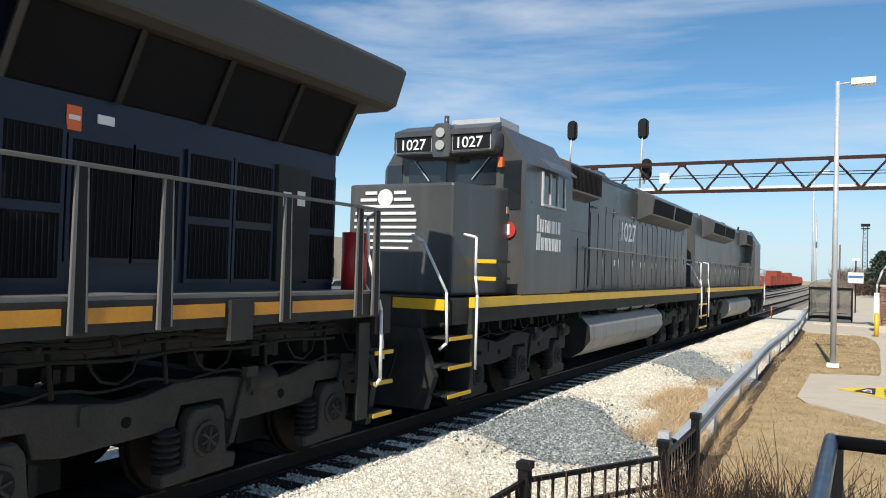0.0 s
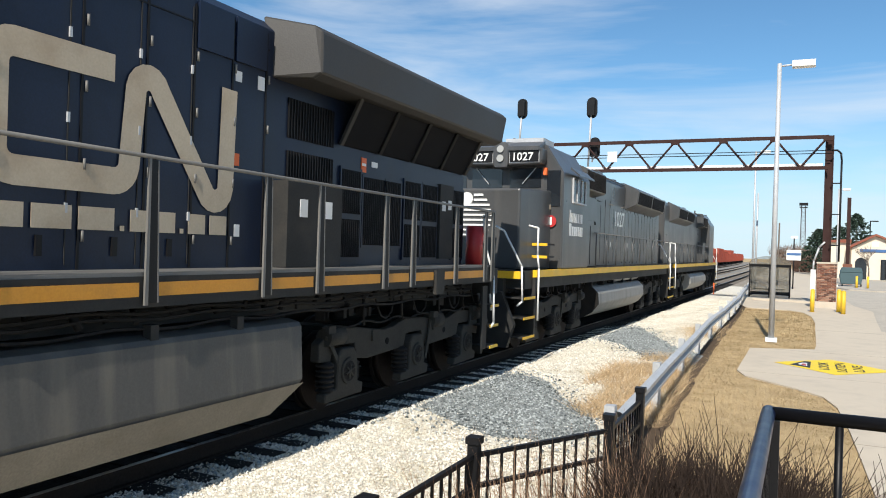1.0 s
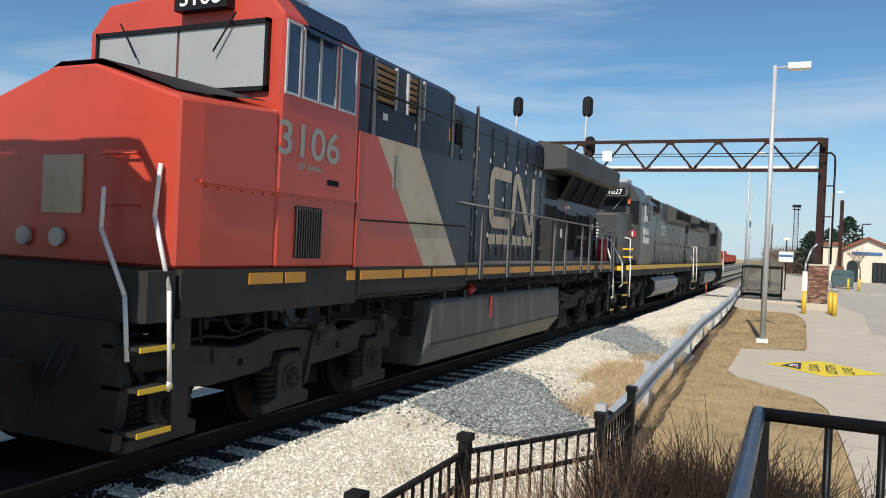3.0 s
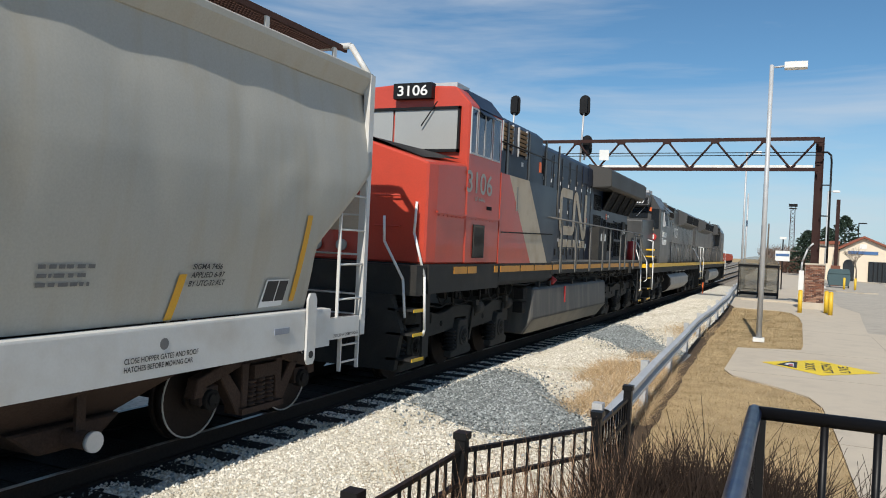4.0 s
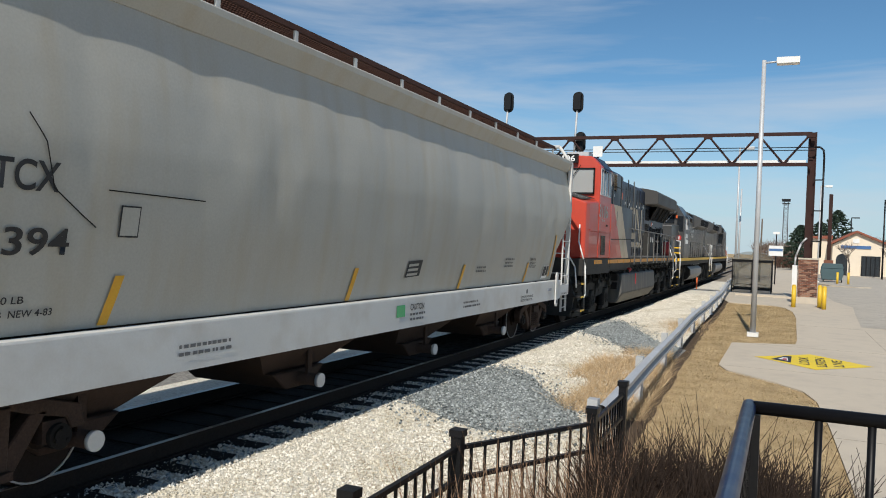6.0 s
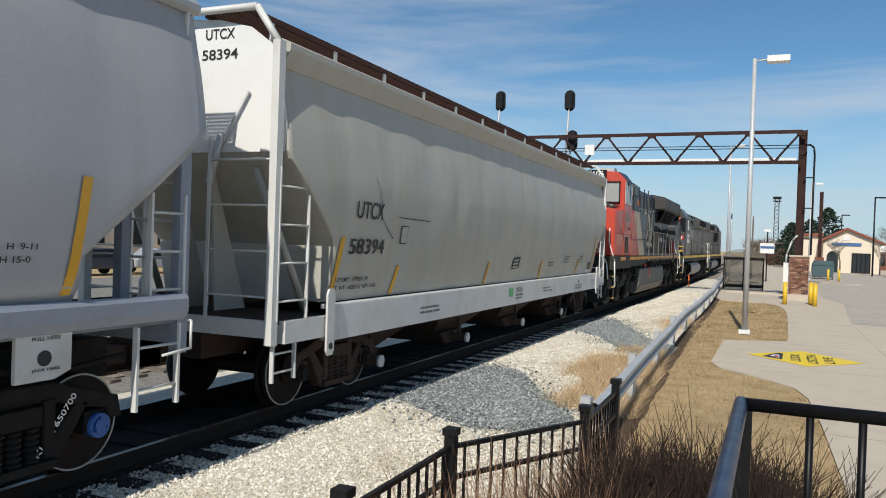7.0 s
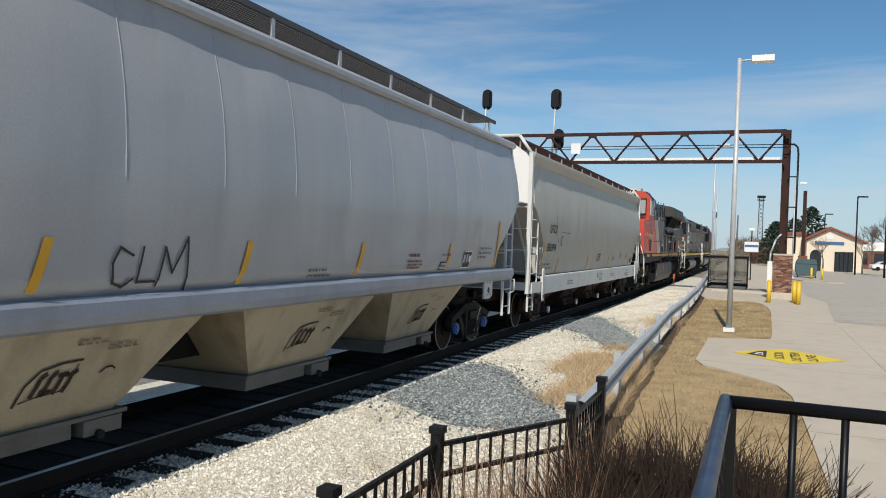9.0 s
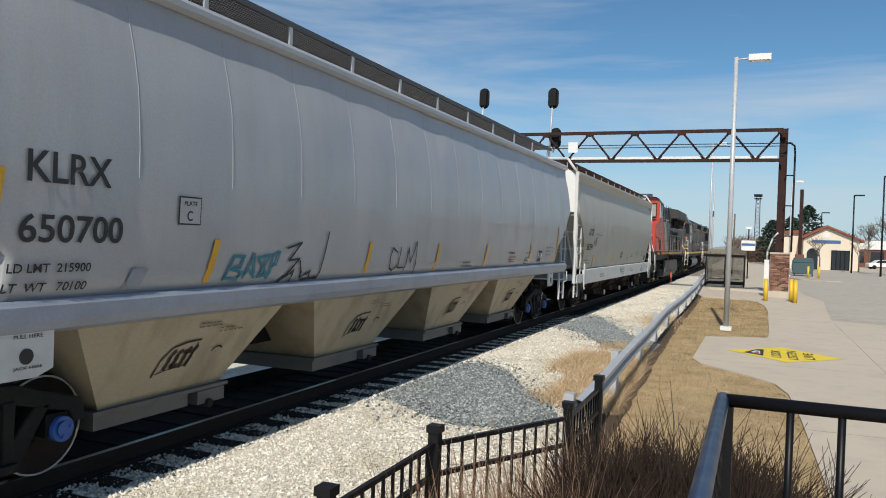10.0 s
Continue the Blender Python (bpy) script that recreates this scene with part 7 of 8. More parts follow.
part("top_rail", rod(BM(), (-0.10, 3.67, RZ), (2.35, 3.67, RZ), 0.029, 20), RAIL_BLACK, rl, "black tubular top rail")
for x in [0.16 + 0.2 * i for i in range(11)]:
    part("baluster", rod(BM(), (x, 3.67, 0.66), (x, 3.67, RZ - 0.02), 0.0165, 12), RAIL_BLACK, rl)
for y in [3.60 - 0.135 * i for i in range(14)]:
    part("baluster", box(BM(), -0.130, -0.106, y - 0.012, y + 0.012, 0.66, RZ - 0.03), RAIL_BLACK, rl)
part("bottom_rail", box(BM(), -0.115, -0.075, -1.5, 3.69, 0.64, 0.68), BLACK_METAL, rl)
part("bottom_rail", box(BM(), -0.075, 2.35, 3.65, 3.69, 0.64, 0.68), BLACK_METAL, rl)
part("post", box(BM(), -0.12, -0.07, 3.645, 3.695, 0.6, RZ - 0.03), BLACK_METAL, rl)

# marker stake
sk = thing("marker_stake", "bright orange marker stake in the ballast", "stake")
part("stake", prism(BM(), [(-5.33, G), (-5.25, G), (-5.25, 0.50), (-5.29, 0.56), (-5.33, 0.50)], "y", 54.0, 54.05), ORANGE, sk)

# ---------------------------------------------------------------- stones, ties, grass and shrubs
def scatter(name, spots, verts, faces, material, label, category, tilt=0.0):
    """Many small copies in one mesh of kind stuff: spots of x, y, z, size, turn."""
    V, F = np.array(verts, float), np.array(faces, int)
    n = len(spots)
    s = np.array(spots, float)
    rng = np.random.default_rng(len(spots))
    a = s[:, 4][:, None]
    k = rng.uniform(0.65, 1.25, (n, 1, 3)) * s[:, 3][:, None, None]
    P = V[None] * k
    x, y = P[..., 0] * np.cos(a) - P[..., 1] * np.sin(a), P[..., 0] * np.sin(a) + P[..., 1] * np.cos(a)
    P = np.stack([x, y, P[..., 2]], -1)
    P[..., 0] += P[..., 2] * rng.normal(0, tilt, (n, 1))
    P[..., 1] += P[..., 2] * rng.normal(0, tilt, (n, 1))
    P += s[:, None, :3]
    me = bpy.data.meshes.new(name)
    me.from_pydata(P.reshape(-1, 3).tolist(), [], (F[None] + (np.arange(n) * len(V))[:, None, None]).reshape(-1, F.shape[1]).tolist())
    me.materials.append(material)
    return tagged(new(name, me), label, category, kind="stuff")


def island_tones(m, low, high):
    """Gives each loose piece its own tone."""
    n, l = m.node_tree.nodes, m.node_tree.links
    g, r = n.new("ShaderNodeNewGeometry"), n.new("ShaderNodeValToRGB")
    r.color_ramp.elements[0].color, r.color_ramp.elements[1].color = (*low, 1), (*high, 1)
    l.new(g.outputs["Random Per Island"], r.inputs["Fac"])
    l.new(r.outputs["Color"], n["Principled BSDF"].inputs["Base Color"])
    return m


PALE_PIECES = island_tones(mat("pale_stone_pieces", (0.6, 0.56, 0.48), rough=0.9, bump=0.3), (0.42, 0.375, 0.295), (0.88, 0.84, 0.75))
GREY_PIECES = island_tones(mat("grey_stone_pieces", (0.2, 0.2, 0.2), rough=0.85, bump=0.3), (0.05, 0.06, 0.062), (0.42, 0.45, 0.445))
STRAW_PIECES = island_tones(mat("straw_blades", (0.4, 0.3, 0.15), rough=0.9, bump=0.0), (0.30, 0.20, 0.10), (0.74, 0.56, 0.35))
LAWN_PIECES = island_tones(mat("dead_lawn_blades", (0.4, 0.3, 0.15), rough=0.95, bump=0.0), (0.25, 0.18, 0.085), (0.68, 0.53, 0.32))
def patchy(m, scale, tint):
    """Worn patches of a second tone over the loose pieces."""
    n, l = m.node_tree.nodes, m.node_tree.links
    b = n["Principled BSDF"]
    old = b.inputs["Base Color"].links[0].from_socket
    tc, tex, ramp, mix = n.new("ShaderNodeTexCoord"), n.new("ShaderNodeTexNoise"), n.new("ShaderNodeValToRGB"), n.new("ShaderNodeMix")
    tex.inputs["Scale"].default_value, tex.inputs["Detail"].default_value = scale, 5
    ramp.color_ramp.elements[0].position, ramp.color_ramp.elements[1].position = 0.46, 0.66
    mix.data_type, mix.blend_type = "RGBA", "MULTIPLY"
    mix.inputs[7].default_value = (*tint, 1)
    l.new(tc.outputs["Object"], tex.inputs["Vector"])
    l.new(tex.outputs["Fac"], ramp.inputs["Fac"])
    l.new(ramp.outputs["Color"], mix.inputs[0])
    l.new(old, mix.inputs[6])
    l.new(mix.outputs[2], b.inputs["Base Color"])


patchy(LAWN_PIECES, 1.6, (0.62, 0.62, 0.55))
patchy(PALE_PIECES, 1.1, (0.80, 0.78, 0.72))
REED_PIECES = island_tones(mat("dry_reed_stalks", (0.3, 0.2, 0.12), rough=0.9, bump=0.0), (0.16, 0.09, 0.055), (0.42, 0.28, 0.18))
STONE_V = [(1, 0, 0), (-0.8, 0.3, 0.1), (0.1, 0.9, -0.1), (-0.2, -0.9, 0), (0.15, 0.1, 0.75), (-0.1, 0, -0.7)]
STONE_F = [(0, 2, 4), (2, 1, 4), (1, 3, 4), (3, 0, 4), (2, 0, 5), (1, 2, 5), (3, 1, 5), (0, 3, 5)]
rnd = random.Random(11)


def inside(x, y, poly):
    hit = False
    for (xa, ya), (xb, yb) in zip(poly, poly[1:] + poly[:1]):
        if (ya > y) != (yb > y) and x < (xb - xa) * (y - ya) / (yb - ya) + xa:
            hit = not hit
    return hit


PATCH_A = [(-5.75, 11.0), (-5.75, 14.9), (-5.0, 15.0), (-4.35, 14.3), (-3.7, 13.0), (-2.9, 11.9), (-2.45, 10.6), (-2.9, 9.9), (-3.7, 9.75), (-4.4, 10.1), (-5.0, 10.6)]
PATCH_B = [(-5.9, 23.0), (-5.8, 26.5), (-5.0, 27.0), (-4.0, 24.2), (-3.0, 21.5), (-2.2, 20.5), (-2.2, 18.6), (-2.9, 18.4), (-3.6, 19.6), (-4.5, 21.5)]
for k, poly in enumerate((PATCH_A, PATCH_B)):
    # a gentle heap of grey stone over the pale bed
    bm = BM()
    cx, cy = sum(p[0] for p in poly) / len(poly), sum(p[1] for p in poly) / len(poly)
    rings = []
    for f, z in ((1.0, -0.224), (0.9, -0.208), (0.6, -0.198), (0.25, -0.195)):
        rings.append([bm.verts.new((cx + (x - cx) * f, cy + (y - cy) * f, z)) for x, y in poly])
    m = len(poly)
    for a, b in zip(rings, rings[1:]):
        for i in range(m):
            bm.faces.new((a[i], a[(i + 1) % m], b[(i + 1) % m], b[i]))
    bm.faces.new(rings[-1])
    bmesh.ops.recalc_face_normals(bm, faces=bm.faces[:])
    setting(f"grey_stone_heap_{k + 1}", bm, GREY_STONE, "low spread heap of bluish grey crushed stone", "gravel")

pale, grey = [], []
for _ in range(70000):
    y = 3.2 + 44 * rnd.random() ** 2.1
    x = rnd.uniform(-5.85, GUARD(y) - 0.15)
    size = rnd.uniform(0.011, 0.028)
    a, b = inside(x, y, PATCH_A), inside(x, y, PATCH_B)
    near = (inside(x + rnd.gauss(0, 0.35), y + rnd.gauss(0, 0.5), PATCH_A) or inside(x + rnd.gauss(0, 0.3), y + rnd.gauss(0, 0.6), PATCH_B)) and rnd.random() < 0.6
    if (a or b or near) and rnd.random() > 0.07:
        grey.append((x, y, -0.198, size * 1.15, rnd.uniform(0, 6.3)))
    else:
        pale.append((x, y, -0.212, size, rnd.uniform(0, 6.3)))
for _ in range(10000):
    y, x = rnd.uniform(3.5, 26), rnd.uniform(-6.0, -5.40)
    (pale if rnd.random() < 0.75 else grey).append((x, y, -0.20, rnd.uniform(0.015, 0.035), rnd.uniform(0, 6.3)))
scatter("pale_stones", pale, STONE_V, STONE_F, PALE_PIECES, "loose pale limestone pieces", "stones")
scatter("grey_stones", grey, STONE_V, STONE_F, GREY_PIECES, "loose bluish grey stone pieces", "stones")

# Creosoted ties darkened further for the train's shade; the far run stays paler.
TIE_DARK = mat("creosoted_tie_train_shade", (0.022, 0.02, 0.018), rough=0.95, var=0.35, scale=3, bump=0.6, fine=40, stain=(0.05, 0.046, 0.042), amount=0.5)
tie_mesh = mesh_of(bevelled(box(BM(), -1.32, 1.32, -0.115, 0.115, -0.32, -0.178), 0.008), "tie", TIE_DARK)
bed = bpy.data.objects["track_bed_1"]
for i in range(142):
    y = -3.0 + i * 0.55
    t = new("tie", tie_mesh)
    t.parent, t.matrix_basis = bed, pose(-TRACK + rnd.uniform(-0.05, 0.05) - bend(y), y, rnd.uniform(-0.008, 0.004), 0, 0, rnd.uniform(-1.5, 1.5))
far_ties = BM()
for x in TRACKS:
    for i in range(230):
        y = (75 if x == -TRACK else -3) + i * 0.6
        box(far_ties, x - 1.3 - bend(y), x + 1.3 - bend(y), y - 0.11, y + 0.11, -0.3, -0.183)
tagged(part("far_ties", far_ties, TIMBER), "weathered timber ties of the far tracks", "ties", kind="stuff")

BLADE_V, BLADE_F = [(-0.02, 0, 0), (0.02, 0, 0), (0.0, 0.02, 1)], [(0, 1, 2)]
tuft = [(-3.7, 12.9), (-3.75, 17.2), (-3.3, 19.3), (-2.35, 19.3), (-2.0, 16), (-1.85, 11.5), (-2.9, 11.5)]
spots = []
while len(spots) < 14000:
    x, y = rnd.uniform(-3.9, -1.8), rnd.uniform(11.4, 19.4)
    if inside(x, y, tuft) and noise.noise((x * 1.3, y * 0.9, 2)) > -0.25:
        spots.append((x, y, -0.24, rnd.uniform(0.08, 0.27), rnd.uniform(0, 6.3)))
for _ in range(1500):
    x, y = rnd.gauss(-2.9, 0.35), rnd.gauss(26.5, 1.2)
    spots.append((x, y, -0.24, rnd.uniform(0.1, 0.3), rnd.uniform(0, 6.3)))
scatter("dry_grass_tufts", spots, BLADE_V, BLADE_F, STRAW_PIECES, "matted dry straw-coloured grass", "grass", 0.9)


def edge_x(y):
    for (xa, ya), (xb, yb) in zip(EDGE, EDGE[1:]):
        if ya <= y < yb:
            return xa + (xb - xa) * (y - ya) / (yb - ya)
    return 0.0


spots = []
while len(spots) < 90000:
    y = 4.5 + 36 * rnd.random() ** 1.8
    x = rnd.uniform(-2.8, 0.9)
    if GUARD(y) + 0.06 * math.sin(y * 0.21) + 0.20 + rnd.gauss(0, 0.05) < x < edge_x(y) + 0.03 and (y > 7.8 or x > -1.5):
        spots.append((x, y, -0.25, rnd.uniform(0.02, 0.055) + 0.0012 * y, rnd.uniform(0, 6.3)))
LAWN_V = [(-0.09, 0, 0), (0.09, 0, 0), (0.0, 0.75, 0.55)]
scatter("lawn_blades", spots, LAWN_V, BLADE_F, LAWN_PIECES, "short dead lawn grass", "grass", 0.5)

spots = []
for _ in range(5200):
    u = rnd.random()
    x, y = rnd.uniform(-2.0, -0.75), rnd.uniform(3.6, 7.3)
    if x > -1.9 + max(0, y - 5.0) * 0.5 - 0.15:
        h = rnd.uniform(0.35, 1.0) * (1.15 if x < -1.0 else 0.9)
        spots.append((x, y, -0.24, h, rnd.uniform(0, 6.3)))
REED_V = [(-0.006, 0, 0), (0.006, 0, 0), (0.0, 0.009, 0), (0.003, 0.001, 1.0)]
REED_F = [(0, 1, 3), (1, 2, 3), (2, 0, 3)]
scatter("dry_stalks", spots, REED_V, REED_F, REED_PIECES, "thicket of pinkish dry stalks along the fence", "dry plants", 0.28)


def twigs(bm, p, d, length, r, depth, gen):
    q = p + d * length
    rod(bm, p, q, r, 4, r * 0.6)
    if depth:
        for _ in range(gen.choice((2, 3, 3))):
            n = (d + Vector((gen.uniform(-0.7, 0.7), gen.uniform(-0.7, 0.7), gen.uniform(-0.1, 0.5)))).normalized()
            twigs(bm, p + (q - p) * gen.uniform(0.5, 1.0), n, length * gen.uniform(0.5, 0.8), r * 0.6, depth - 1, gen)


for k, (x, y, h) in enumerate(((-0.85, 5.9, 0.92), (-0.45, 6.1, 0.95), (-0.6, 5.3, 0.92), (-0.2, 5.4, 0.92), (0.0, 6.1, 0.9), (0.22, 5.4, 0.82), (-0.95, 5.2, 0.78))):
    gen = random.Random(40 + k)
    bush = thing("shrub", "leafless dark brown clipped shrub", "shrub", "shrubs by the ramp", (x, y, -0.24))
    bm = BM()
    for _ in range(240):
        d = Vector((gen.uniform(-0.45, 0.45), gen.uniform(-0.45, 0.45), 1)).normalized()
        twigs(bm, Vector((gen.uniform(-0.3, 0.3), gen.uniform(-0.3, 0.3), 0)), d, h * gen.uniform(0.45, 0.72), 0.008, 2, gen)
    for _ in range(4):
        p = Vector((gen.uniform(-0.3, 0.3), gen.uniform(-0.3, 0.3), h * 0.75))
        twigs(bm, p, Vector((gen.uniform(-0.25, 0.25), gen.uniform(-0.25, 0.25), 1)).normalized(), gen.uniform(0.3, 0.55), 0.005, 1, gen)
    part("twig_mass", bm, TWIG, bush, "dense dark twigs")

# painted warning on the walk
PAINT_YELLOW = mat("worn_yellow_ground_paint", (0.74, 0.55, 0.05), rough=0.8, var=0.12, bump=0.1, stain=(0.5, 0.42, 0.25), amount=0.35)
dz = G + 0.013
dm = thing("painted_diamond", "yellow diamond warning painted on the concrete walk", "ground marking")
bm = BM()
bm.faces.new([bm.verts.new((x, y, dz)) for x, y in ((-0.58, 20.3), (0.72, 18.9), (1.98, 20.3), (0.69, 21.75))])
part("field", bm, PAINT_YELLOW, dm)
for text, x, y, w in (("LOOK", 0.62, 19.65, 1.35), ("LISTEN", 0.98, 19.5, 1.6), ("LIVE", 1.34, 19.75, 1.1)):
    lettering("lettering", text, 0.22, INK, dm, lambda u, v, x=x, y=y: Vector((x - v, y + u, dz + 0.003)), "", w)
for m, q in ((INK, ((-0.22, 20.1), (0.22, 19.75), (0.25, 20.95), (0.1, 20.95))), (WHITE_PAINT, ((-0.05, 20.25), (0.16, 19.95), (0.16, 20.6), (0.05, 20.6))), (FIRE_RED, ((0.03, 20.15), (0.14, 20.0), (0.14, 20.4), (0.06, 20.4)))):
    bm = BM()
    bm.faces.new([bm.verts.new((x, y, dz + (0.003 if m is INK else 0.006 if m is WHITE_PAINT else 0.009))) for x, y in q])
    part("emblem", bm, m, dm)
for ob in dm.children:
    if ob.data.polygons and ob.data.polygons[0].normal.z < 0:
        ob.data.flip_normals()

# joints of the concrete walk
bm = BM()
for y in (12.0, 18.3, 23.2, 30.5):
    box(bm, edge_x(y) + 0.02, 2.6 if y > 24 else 9, y - 0.006, y + 0.006, G + 0.002, G + 0.0105)
for x in (2.6,):
    box(bm, x - 0.006, x + 0.006, 4, 30, G + 0.002, G + 0.0105)
tagged(part("pavement_joint", bm, mat("dark_joint", (0.30, 0.26, 0.21), rough=0.95)), "dark joints of the concrete walk", "joint", kind="structure")


# ---------------------------------------------------------------- distance
def conifer(x, y, h, w):
    tr = thing("conifer", "dark green bushy conifer with an uneven outline", "tree", "conifers", (x, y, G))
    part("trunk", rod(BM(), (0, 0, 0), (0, 0, h * 0.95), 0.22, 8, 0.04), BARK, tr)
    gen = random.Random(int(h * 100))
    bm = BM()
    for i in range(560):
        f = gen.random() ** 0.8
        z = h * (0.10 + 0.9 * f)
        r = w * (1 - f) ** 0.62 * gen.uniform(0.30, 1.15) + 0.1
        a = gen.uniform(0, 6.28)
        c = Vector((r * math.cos(a), r * math.sin(a), z))
        for _ in range(7):
            d = Vector((gen.uniform(-1, 1), gen.uniform(-1, 1), gen.uniform(-0.7, 0.5))) * 0.42
            e = Vector((gen.uniform(-1, 1), gen.uniform(-1, 1), gen.uniform(-1, 1))) * 0.16
            bm.faces.new([bm.verts.new(p) for p in (c - e, c + d, c + e)])
    part("crown", bm, NEEDLES, tr, "clumped dark needles")


conifer(2.2, 140, 7.4, 2.9)
conifer(7.6, 140, 9.9, 4.0)
conifer(5.4, 150, 8.4, 3.2)


def bare_tree(x, y, h, seed, depth=5):
    tr = thing("bare_tree", "leafless deciduous tree with fine grey-brown branches", "tree", "bare trees", (x, y, G))
    gen = random.Random(seed)
    bm = BM()
    rod(bm, (0, 0, 0), (0, 0, h * 0.3), 0.02 * h, 7, 0.014 * h)
    part("trunk", bm, BARK, tr)
    bm = BM()

    def grow(p, d, l, r, k):
        q = p + d * l
        rod(bm, p, q, r, 4 if k < 4 else 3, r * 0.65)
        if k:
            for _ in range(3):
                n = (d + Vector((gen.uniform(-0.8, 0.8), gen.uniform(-0.8, 0.8), gen.uniform(-0.15, 0.45)))).normalized()
                grow(p + (q - p) * gen.uniform(0.6, 1), n, l * gen.uniform(0.6, 0.82), r * 0.62, k - 1)
    for _ in range(4):
        grow(Vector((0, 0, h * gen.uniform(0.22, 0.3))), Vector((gen.uniform(-0.6, 0.6), gen.uniform(-0.6, 0.6), 1)).normalized(), h * 0.24, 0.010 * h, depth - 1)
    part("crown", bm, BARK, tr, "fine bare branches")


for k, (x, y, h) in enumerate(((7.6, 112, 5.6), (11.9, 110, 5.4), (17.8, 150, 9.6), (21.5, 155, 11), (15.5, 160, 8), (17.2, 118, 10.5), (25, 160, 9))):
    bare_tree(x, y, h, 70 + k, 5 if h > 6 else 4)

# woods on the horizon: many bare crowns
WOODS = mat("hazy_bare_woods", (0.17, 0.125, 0.10), rough=0.95, var=0.3, scale=0.15, bump=0.0)
spots = []
for _ in range(9000):
    y = rnd.uniform(240, 330)
    x = rnd.uniform(-9, 55) if rnd.random() < 0.8 else rnd.uniform(-140, -30)
    h = 6.0 + 3 * noise.noise((x * 0.06, y * 0.02, 0))
    spots.append((x, y, rnd.uniform(0, h * 0.75), rnd.uniform(1.2, 2.6), rnd.uniform(0, 6.3)))
WV = [(-0.03, 0, 0), (0.03, 0, 0), (0.25, 0.1, 1.0), (-0.3, 0.05, 0.9), (0.05, -0.2, 1.15)]
WF = [(0, 1, 2), (0, 1, 3), (0, 1, 4)]
scatter("far_woods", spots, WV, WF, WOODS, "hazy line of bare woods on the horizon", "woods", 0.5)
spots = [(rnd.uniform(-1.5, 3.5), rnd.uniform(150, 175), rnd.uniform(-0.3, 1.6), rnd.uniform(0.7, 1.6), rnd.uniform(0, 6.3)) for _ in range(1600)]
scatter("far_thicket", spots, WV, WF, mat("brown_thicket", (0.10, 0.06, 0.045), rough=0.95), "brown bare thicket beside the car park", "bushes", 0.5)

# string of red container cars on the far track
for i in range(13):
    y0 = 188 + i * 17.5
    tall = 4.3 if i in (1, 4) else 3.5 if i % 3 else 2.9
    cx = -20.0 - bend(y0) * 0.75 + 1.2
    rc = thing("container_car", "red container wagon standing on a far track", "rail car", "red wagons", (cx, y0, 0))
    rc.rotation_euler.z = math.atan2((bend(y0 + 16) - bend(y0)) * 0.75, 16)
    b = part("body", bevelled(box(BM(), -1.3, 1.3, 0.4, 16.2, 0.75, tall), 0.04), RED_CAR, rc)
    for k in range(10):
        part("rib", box(BM(), 1.28, 1.36, 1.2 + k * 1.6, 1.32 + k * 1.6, 0.8, tall - 0.1), RED_CAR, b)
    for y in (2.2, 14.4):
        part("truck", box(BM(), -1.1, 1.1, y - 1.1, y + 1.1, 0.0, 0.75), TRUCK_DARK, rc)


def black_lamp(x, y, h):
    p = thing("street_lamp", "black car park lamp post with a flat head", "lamp post", "far lamps", (x, y, G))
    part("pole", rod(BM(), (0, 0, 0), (0, 0, h), 0.11, 10, 0.08), BLACK_METAL, p)
    part("lamp_head", bevelled(box(BM(), 0, 1.1, -0.2, 0.2, h - 0.1, h + 0.06), 0.02), BLACK_METAL, p)


black_lamp(10.6, 105, 9.4)
black_lamp(12.4, 95, 10.8)
black_lamp(9.2, 135, 8.6)
pl = thing("steel_column", "rust-brown steel column on a brick base", "column")
part("shaft", box(BM(), 4.0, 4.35, 90, 90.3, 1.9, 8.75), RUST_BROWN, pl)
part("base", box(BM(), 3.75, 4.6, 89.7, 90.6, G, 1.9), BRICK, pl)
sg = thing("platform_sign", "white and blue sign on a thin dark post", "sign")
part("board", bevelled(box(BM(), -1.25, -0.15, 70, 70.06, 2.15, 3.0), 0.02), WHITE_PAINT, sg)
part("stripe", box(BM(), -1.22, -0.18, 69.985, 69.999, 2.55, 2.75), SIGN_BLUE, sg)
part("post", rod(BM(), (-0.7, 70.1, G), (-0.7, 70.1, 4.0), 0.05, 8), BLACK_METAL, sg)
part("lamp", bevelled(box(BM(), -0.95, -0.45, 69.9, 70.3, 3.95, 4.15), 0.03), WHITE_PAINT, sg)
for x, y, h in ((-3.4, 66, 7.6), (-2.6, 78, 7.0), (-2.0, 74, 5.6)):
    up = thing("utility_pole", "thin weathered pole beside the tracks", "pole", "thin poles", (x, y, G))
    part("pole", rod(BM(), (0, 0, 0), (0.05, 0, h), 0.09, 8, 0.06), GALV if h > 7.2 else BARK, up)


def parked_car(x, y, colour, turn):
    c = thing("parked_car", "small parked passenger car", "car", "parked cars", (x, y, G))
    c.rotation_euler.z = radians(turn)
    o = [(-2.1, 0.35), (-2.1, 0.8), (-1.9, 0.95), (-1.3, 1.0), (-0.7, 1.45), (0.8, 1.47), (1.5, 1.0), (2.05, 0.9), (2.1, 0.35)]
    part("body", bevelled(prism(BM(), o, "y", -0.85, 0.85), 0.08, 2), colour, c)
    g = [(-1.15, 1.02), (-0.65, 1.40), (0.75, 1.42), (1.3, 1.02)]
    part("window", prism(BM(), g, "y", -0.87, 0.87), DARK_GLASS, c)
    for u in (-1.3, 1.3):
        for s in (-0.8, 0.8):
            part("wheel", rod(BM(), (u, s - 0.1, 0.32), (u, s + 0.1, 0.32), 0.32, 16), BLACK_METAL, c)


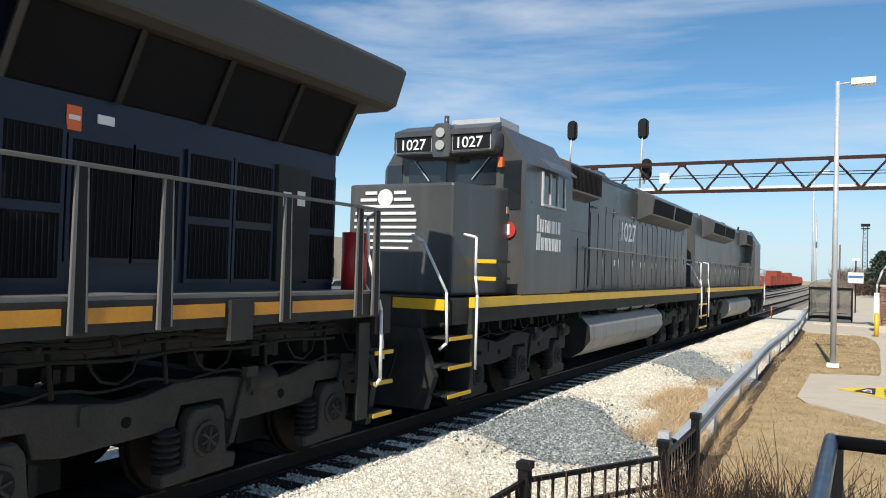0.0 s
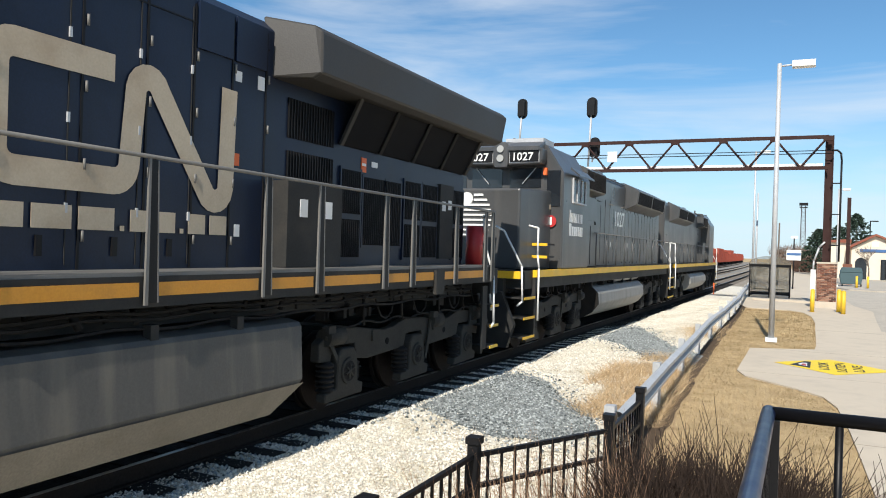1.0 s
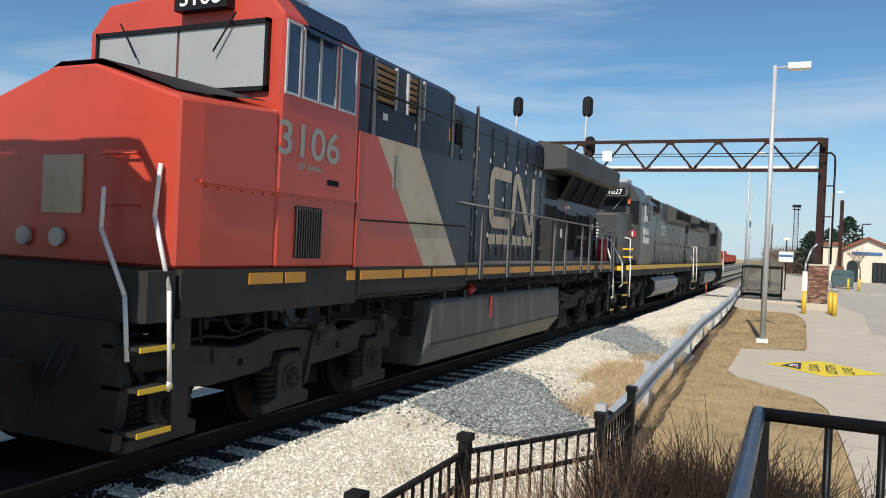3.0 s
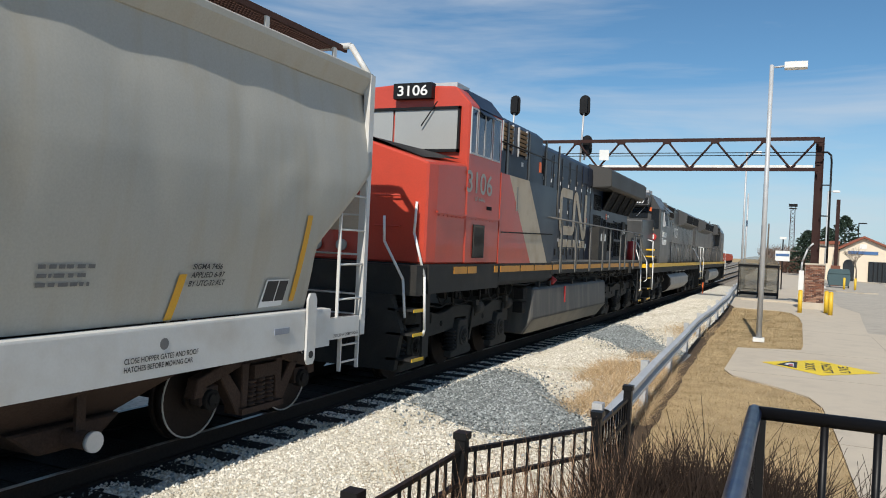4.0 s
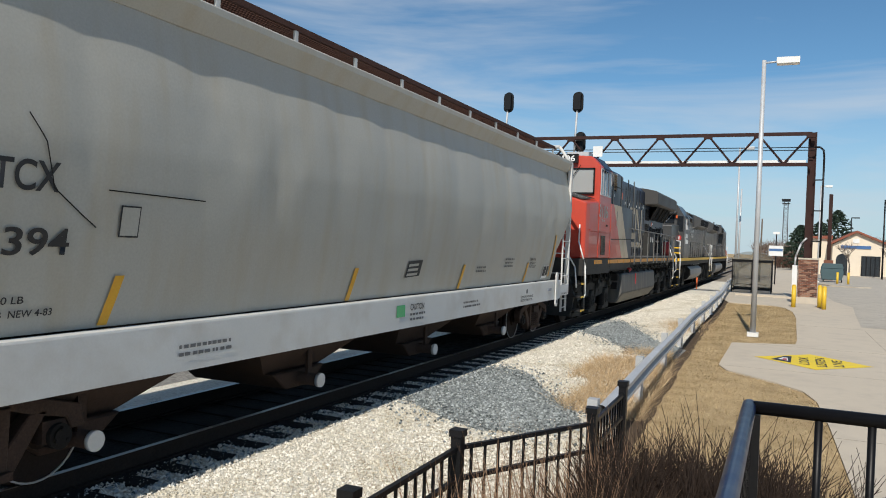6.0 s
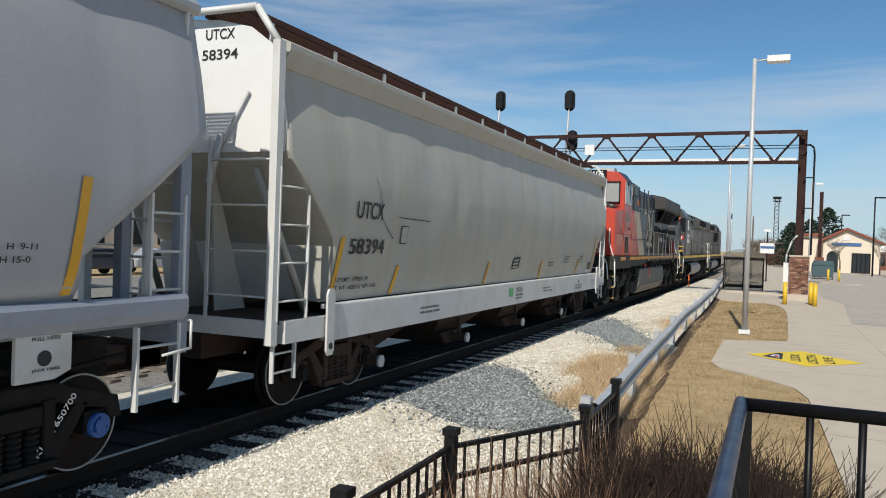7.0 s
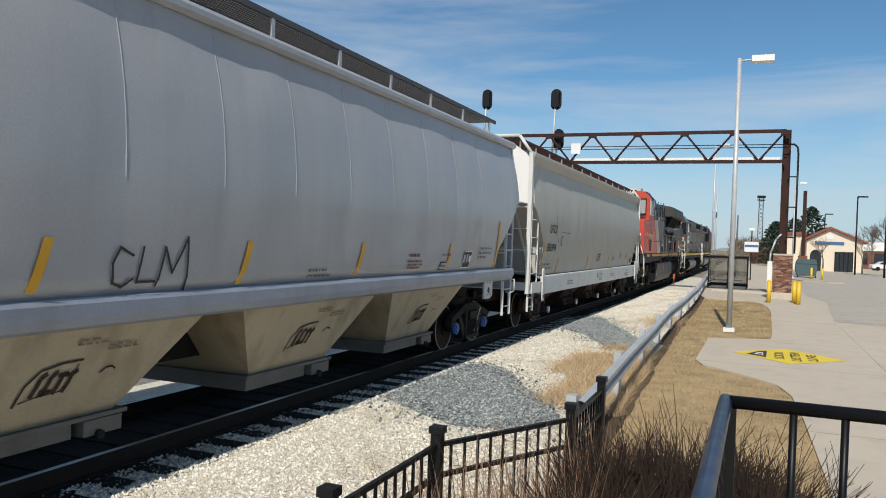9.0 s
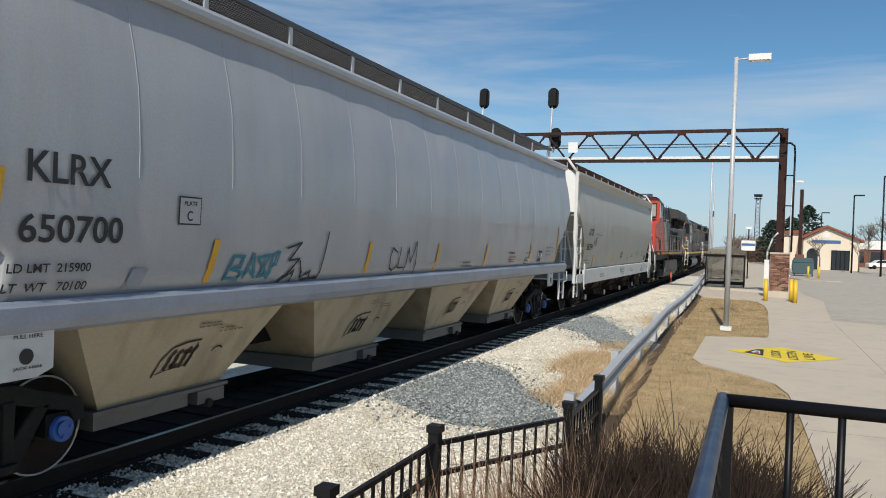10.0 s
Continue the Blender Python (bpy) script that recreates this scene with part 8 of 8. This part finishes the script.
CAR_SILVER = mat("silver_car_paint", (0.5, 0.5, 0.5), rough=0.3, metal=0.4, var=0.04, bump=0.0, coat=0.6)
CAR_DARK = mat("dark_car_paint", (0.04, 0.045, 0.06), rough=0.3, var=0.04, bump=0.0, coat=0.6)
CAR_WHITE = mat("white_car_paint", (0.75, 0.75, 0.75), rough=0.3, var=0.03, bump=0.0, coat=0.6)
CAR_RED = mat("red_car_paint", (0.4, 0.04, 0.04), rough=0.3, var=0.03, bump=0.0, coat=0.6)
for x, y, c, t in ((18.2, 139, CAR_WHITE, 12), (21.5, 140, CAR_SILVER, 20), (24, 138, CAR_WHITE, 85), (27, 136, CAR_DARK, 85), (0.2, 168, CAR_WHITE, 80),
                   (-34, 36, CAR_SILVER, 80), (-35, 41, CAR_RED, 85), (-34, 31, CAR_DARK, 80), (-35, 47, CAR_SILVER, 85), (-35, 26, CAR_SILVER, 80)):
    parked_car(x, y, c, t)
sb = thing("brick_store", "low brick building with a white fascia beyond the car park", "building")
part("wall", box(BM(), 14, 34, 150, 158, G, 4.2), BRICK, sb)
part("fascia", box(BM(), 13.8, 34.2, 149.8, 150, 2.9, 4.4), WHITE_PAINT, sb)
for k in range(6):
    part("window", box(BM(), 15 + k * 3, 17 + k * 3, 149.9, 149.99, 0.6, 2.5), DARK_GLASS, sb)
hs = thing("trackside_house", "pale building seen between the cars across the tracks", "building")
part("wall", box(BM(), -60, -44, 30, 62, G, 5.0), STUCCO, hs)
for k in range(8):
    part("window", box(BM(), -44, -43.93, 32 + k * 3.6, 34 + k * 3.6, 1.2, 3.0), DARK_GLASS, hs)


# ---------------------------------------------------------------- the train and its motion
RUN = [(0.0, 8.35), (0.5, 11.16), (1.0, 13.97), (1.5, 16.78), (2.0, 19.59), (2.5, 22.40), (4.0, 30.84), (4.5, 33.63), (5.0, 36.45), (5.5, 39.27),
       (7.0, 47.77), (7.5, 50.6), (8.0, 53.42), (8.5, 56.24), (9.0, 59.06), (9.5, 61.88), (10.0, 64.7)]
CARS = [(black_locomotive(), 4.65, 18.1), (modern_locomotive(), -17.24, -2.75), (cream_hopper(), -38.1, -23.2), (grey_hopper(), -60.38, -43.25)]
first = CARS[0][0]
lead = copy_thing(first, pose(0, 0, 0))
tagged(lead, "weathered black six-axle diesel locomotive leading the train, cab forward")
for ob in lead.children_recursive:
    for w, r in list(TURNING):
        if ob.name.startswith("wheelset") and ob.data == w.data and abs(ob.location.y - w.location.y) < 0.01:
            TURNING.append((ob, -r))
            break
LEAD_MID = 43.65       # the copy is turned end for end about this place


def on_track(ya, yb):
    """The pose of a car whose two trucks stand at ya and yb: its own zero stays at the train's zero."""
    a, b = Vector((-TRACK - bend(ya), ya, 0)), Vector((-TRACK - bend(yb), yb, 0))
    turn = math.degrees(math.atan2(-(b - a).x, (b - a).y))
    return a, turn


def run_at(t):
    return float(np.interp(t, [r[0] for r in RUN], [r[1] for r in RUN]))


def motions():
    for car, ra, rb in CARS:
        rows = []
        for t, s in RUN:
            off = 0.5 if car == first else 0.0       # the slack of the coupling behind the black locomotive
            a, turn = on_track(s + ra + off, s + rb + off)
            rows.append((t, Matrix.Translation(a) @ pose(0, 0, 0, 0, 0, turn) @ pose(0, -ra, 0)))
        walk(car, rows)
    rows = []
    for t, s in RUN:
        a, turn = on_track(s + LEAD_MID - 18.1, s + LEAD_MID - 4.65)
        rows.append((t, Matrix.Translation(a) @ pose(0, 0, 0, 0, 0, turn) @ pose(0, 18.1, 0, 0, 0, 180)))
    walk(lead, rows)
    for w, r in TURNING:
        y = w.location.y
        rows = [(k / 10, pose(0, y, abs(r), -math.degrees((run_at(k / 10) - RUN[0][1]) / r))) for k in range(101)]
        walk(w, rows)


motions()
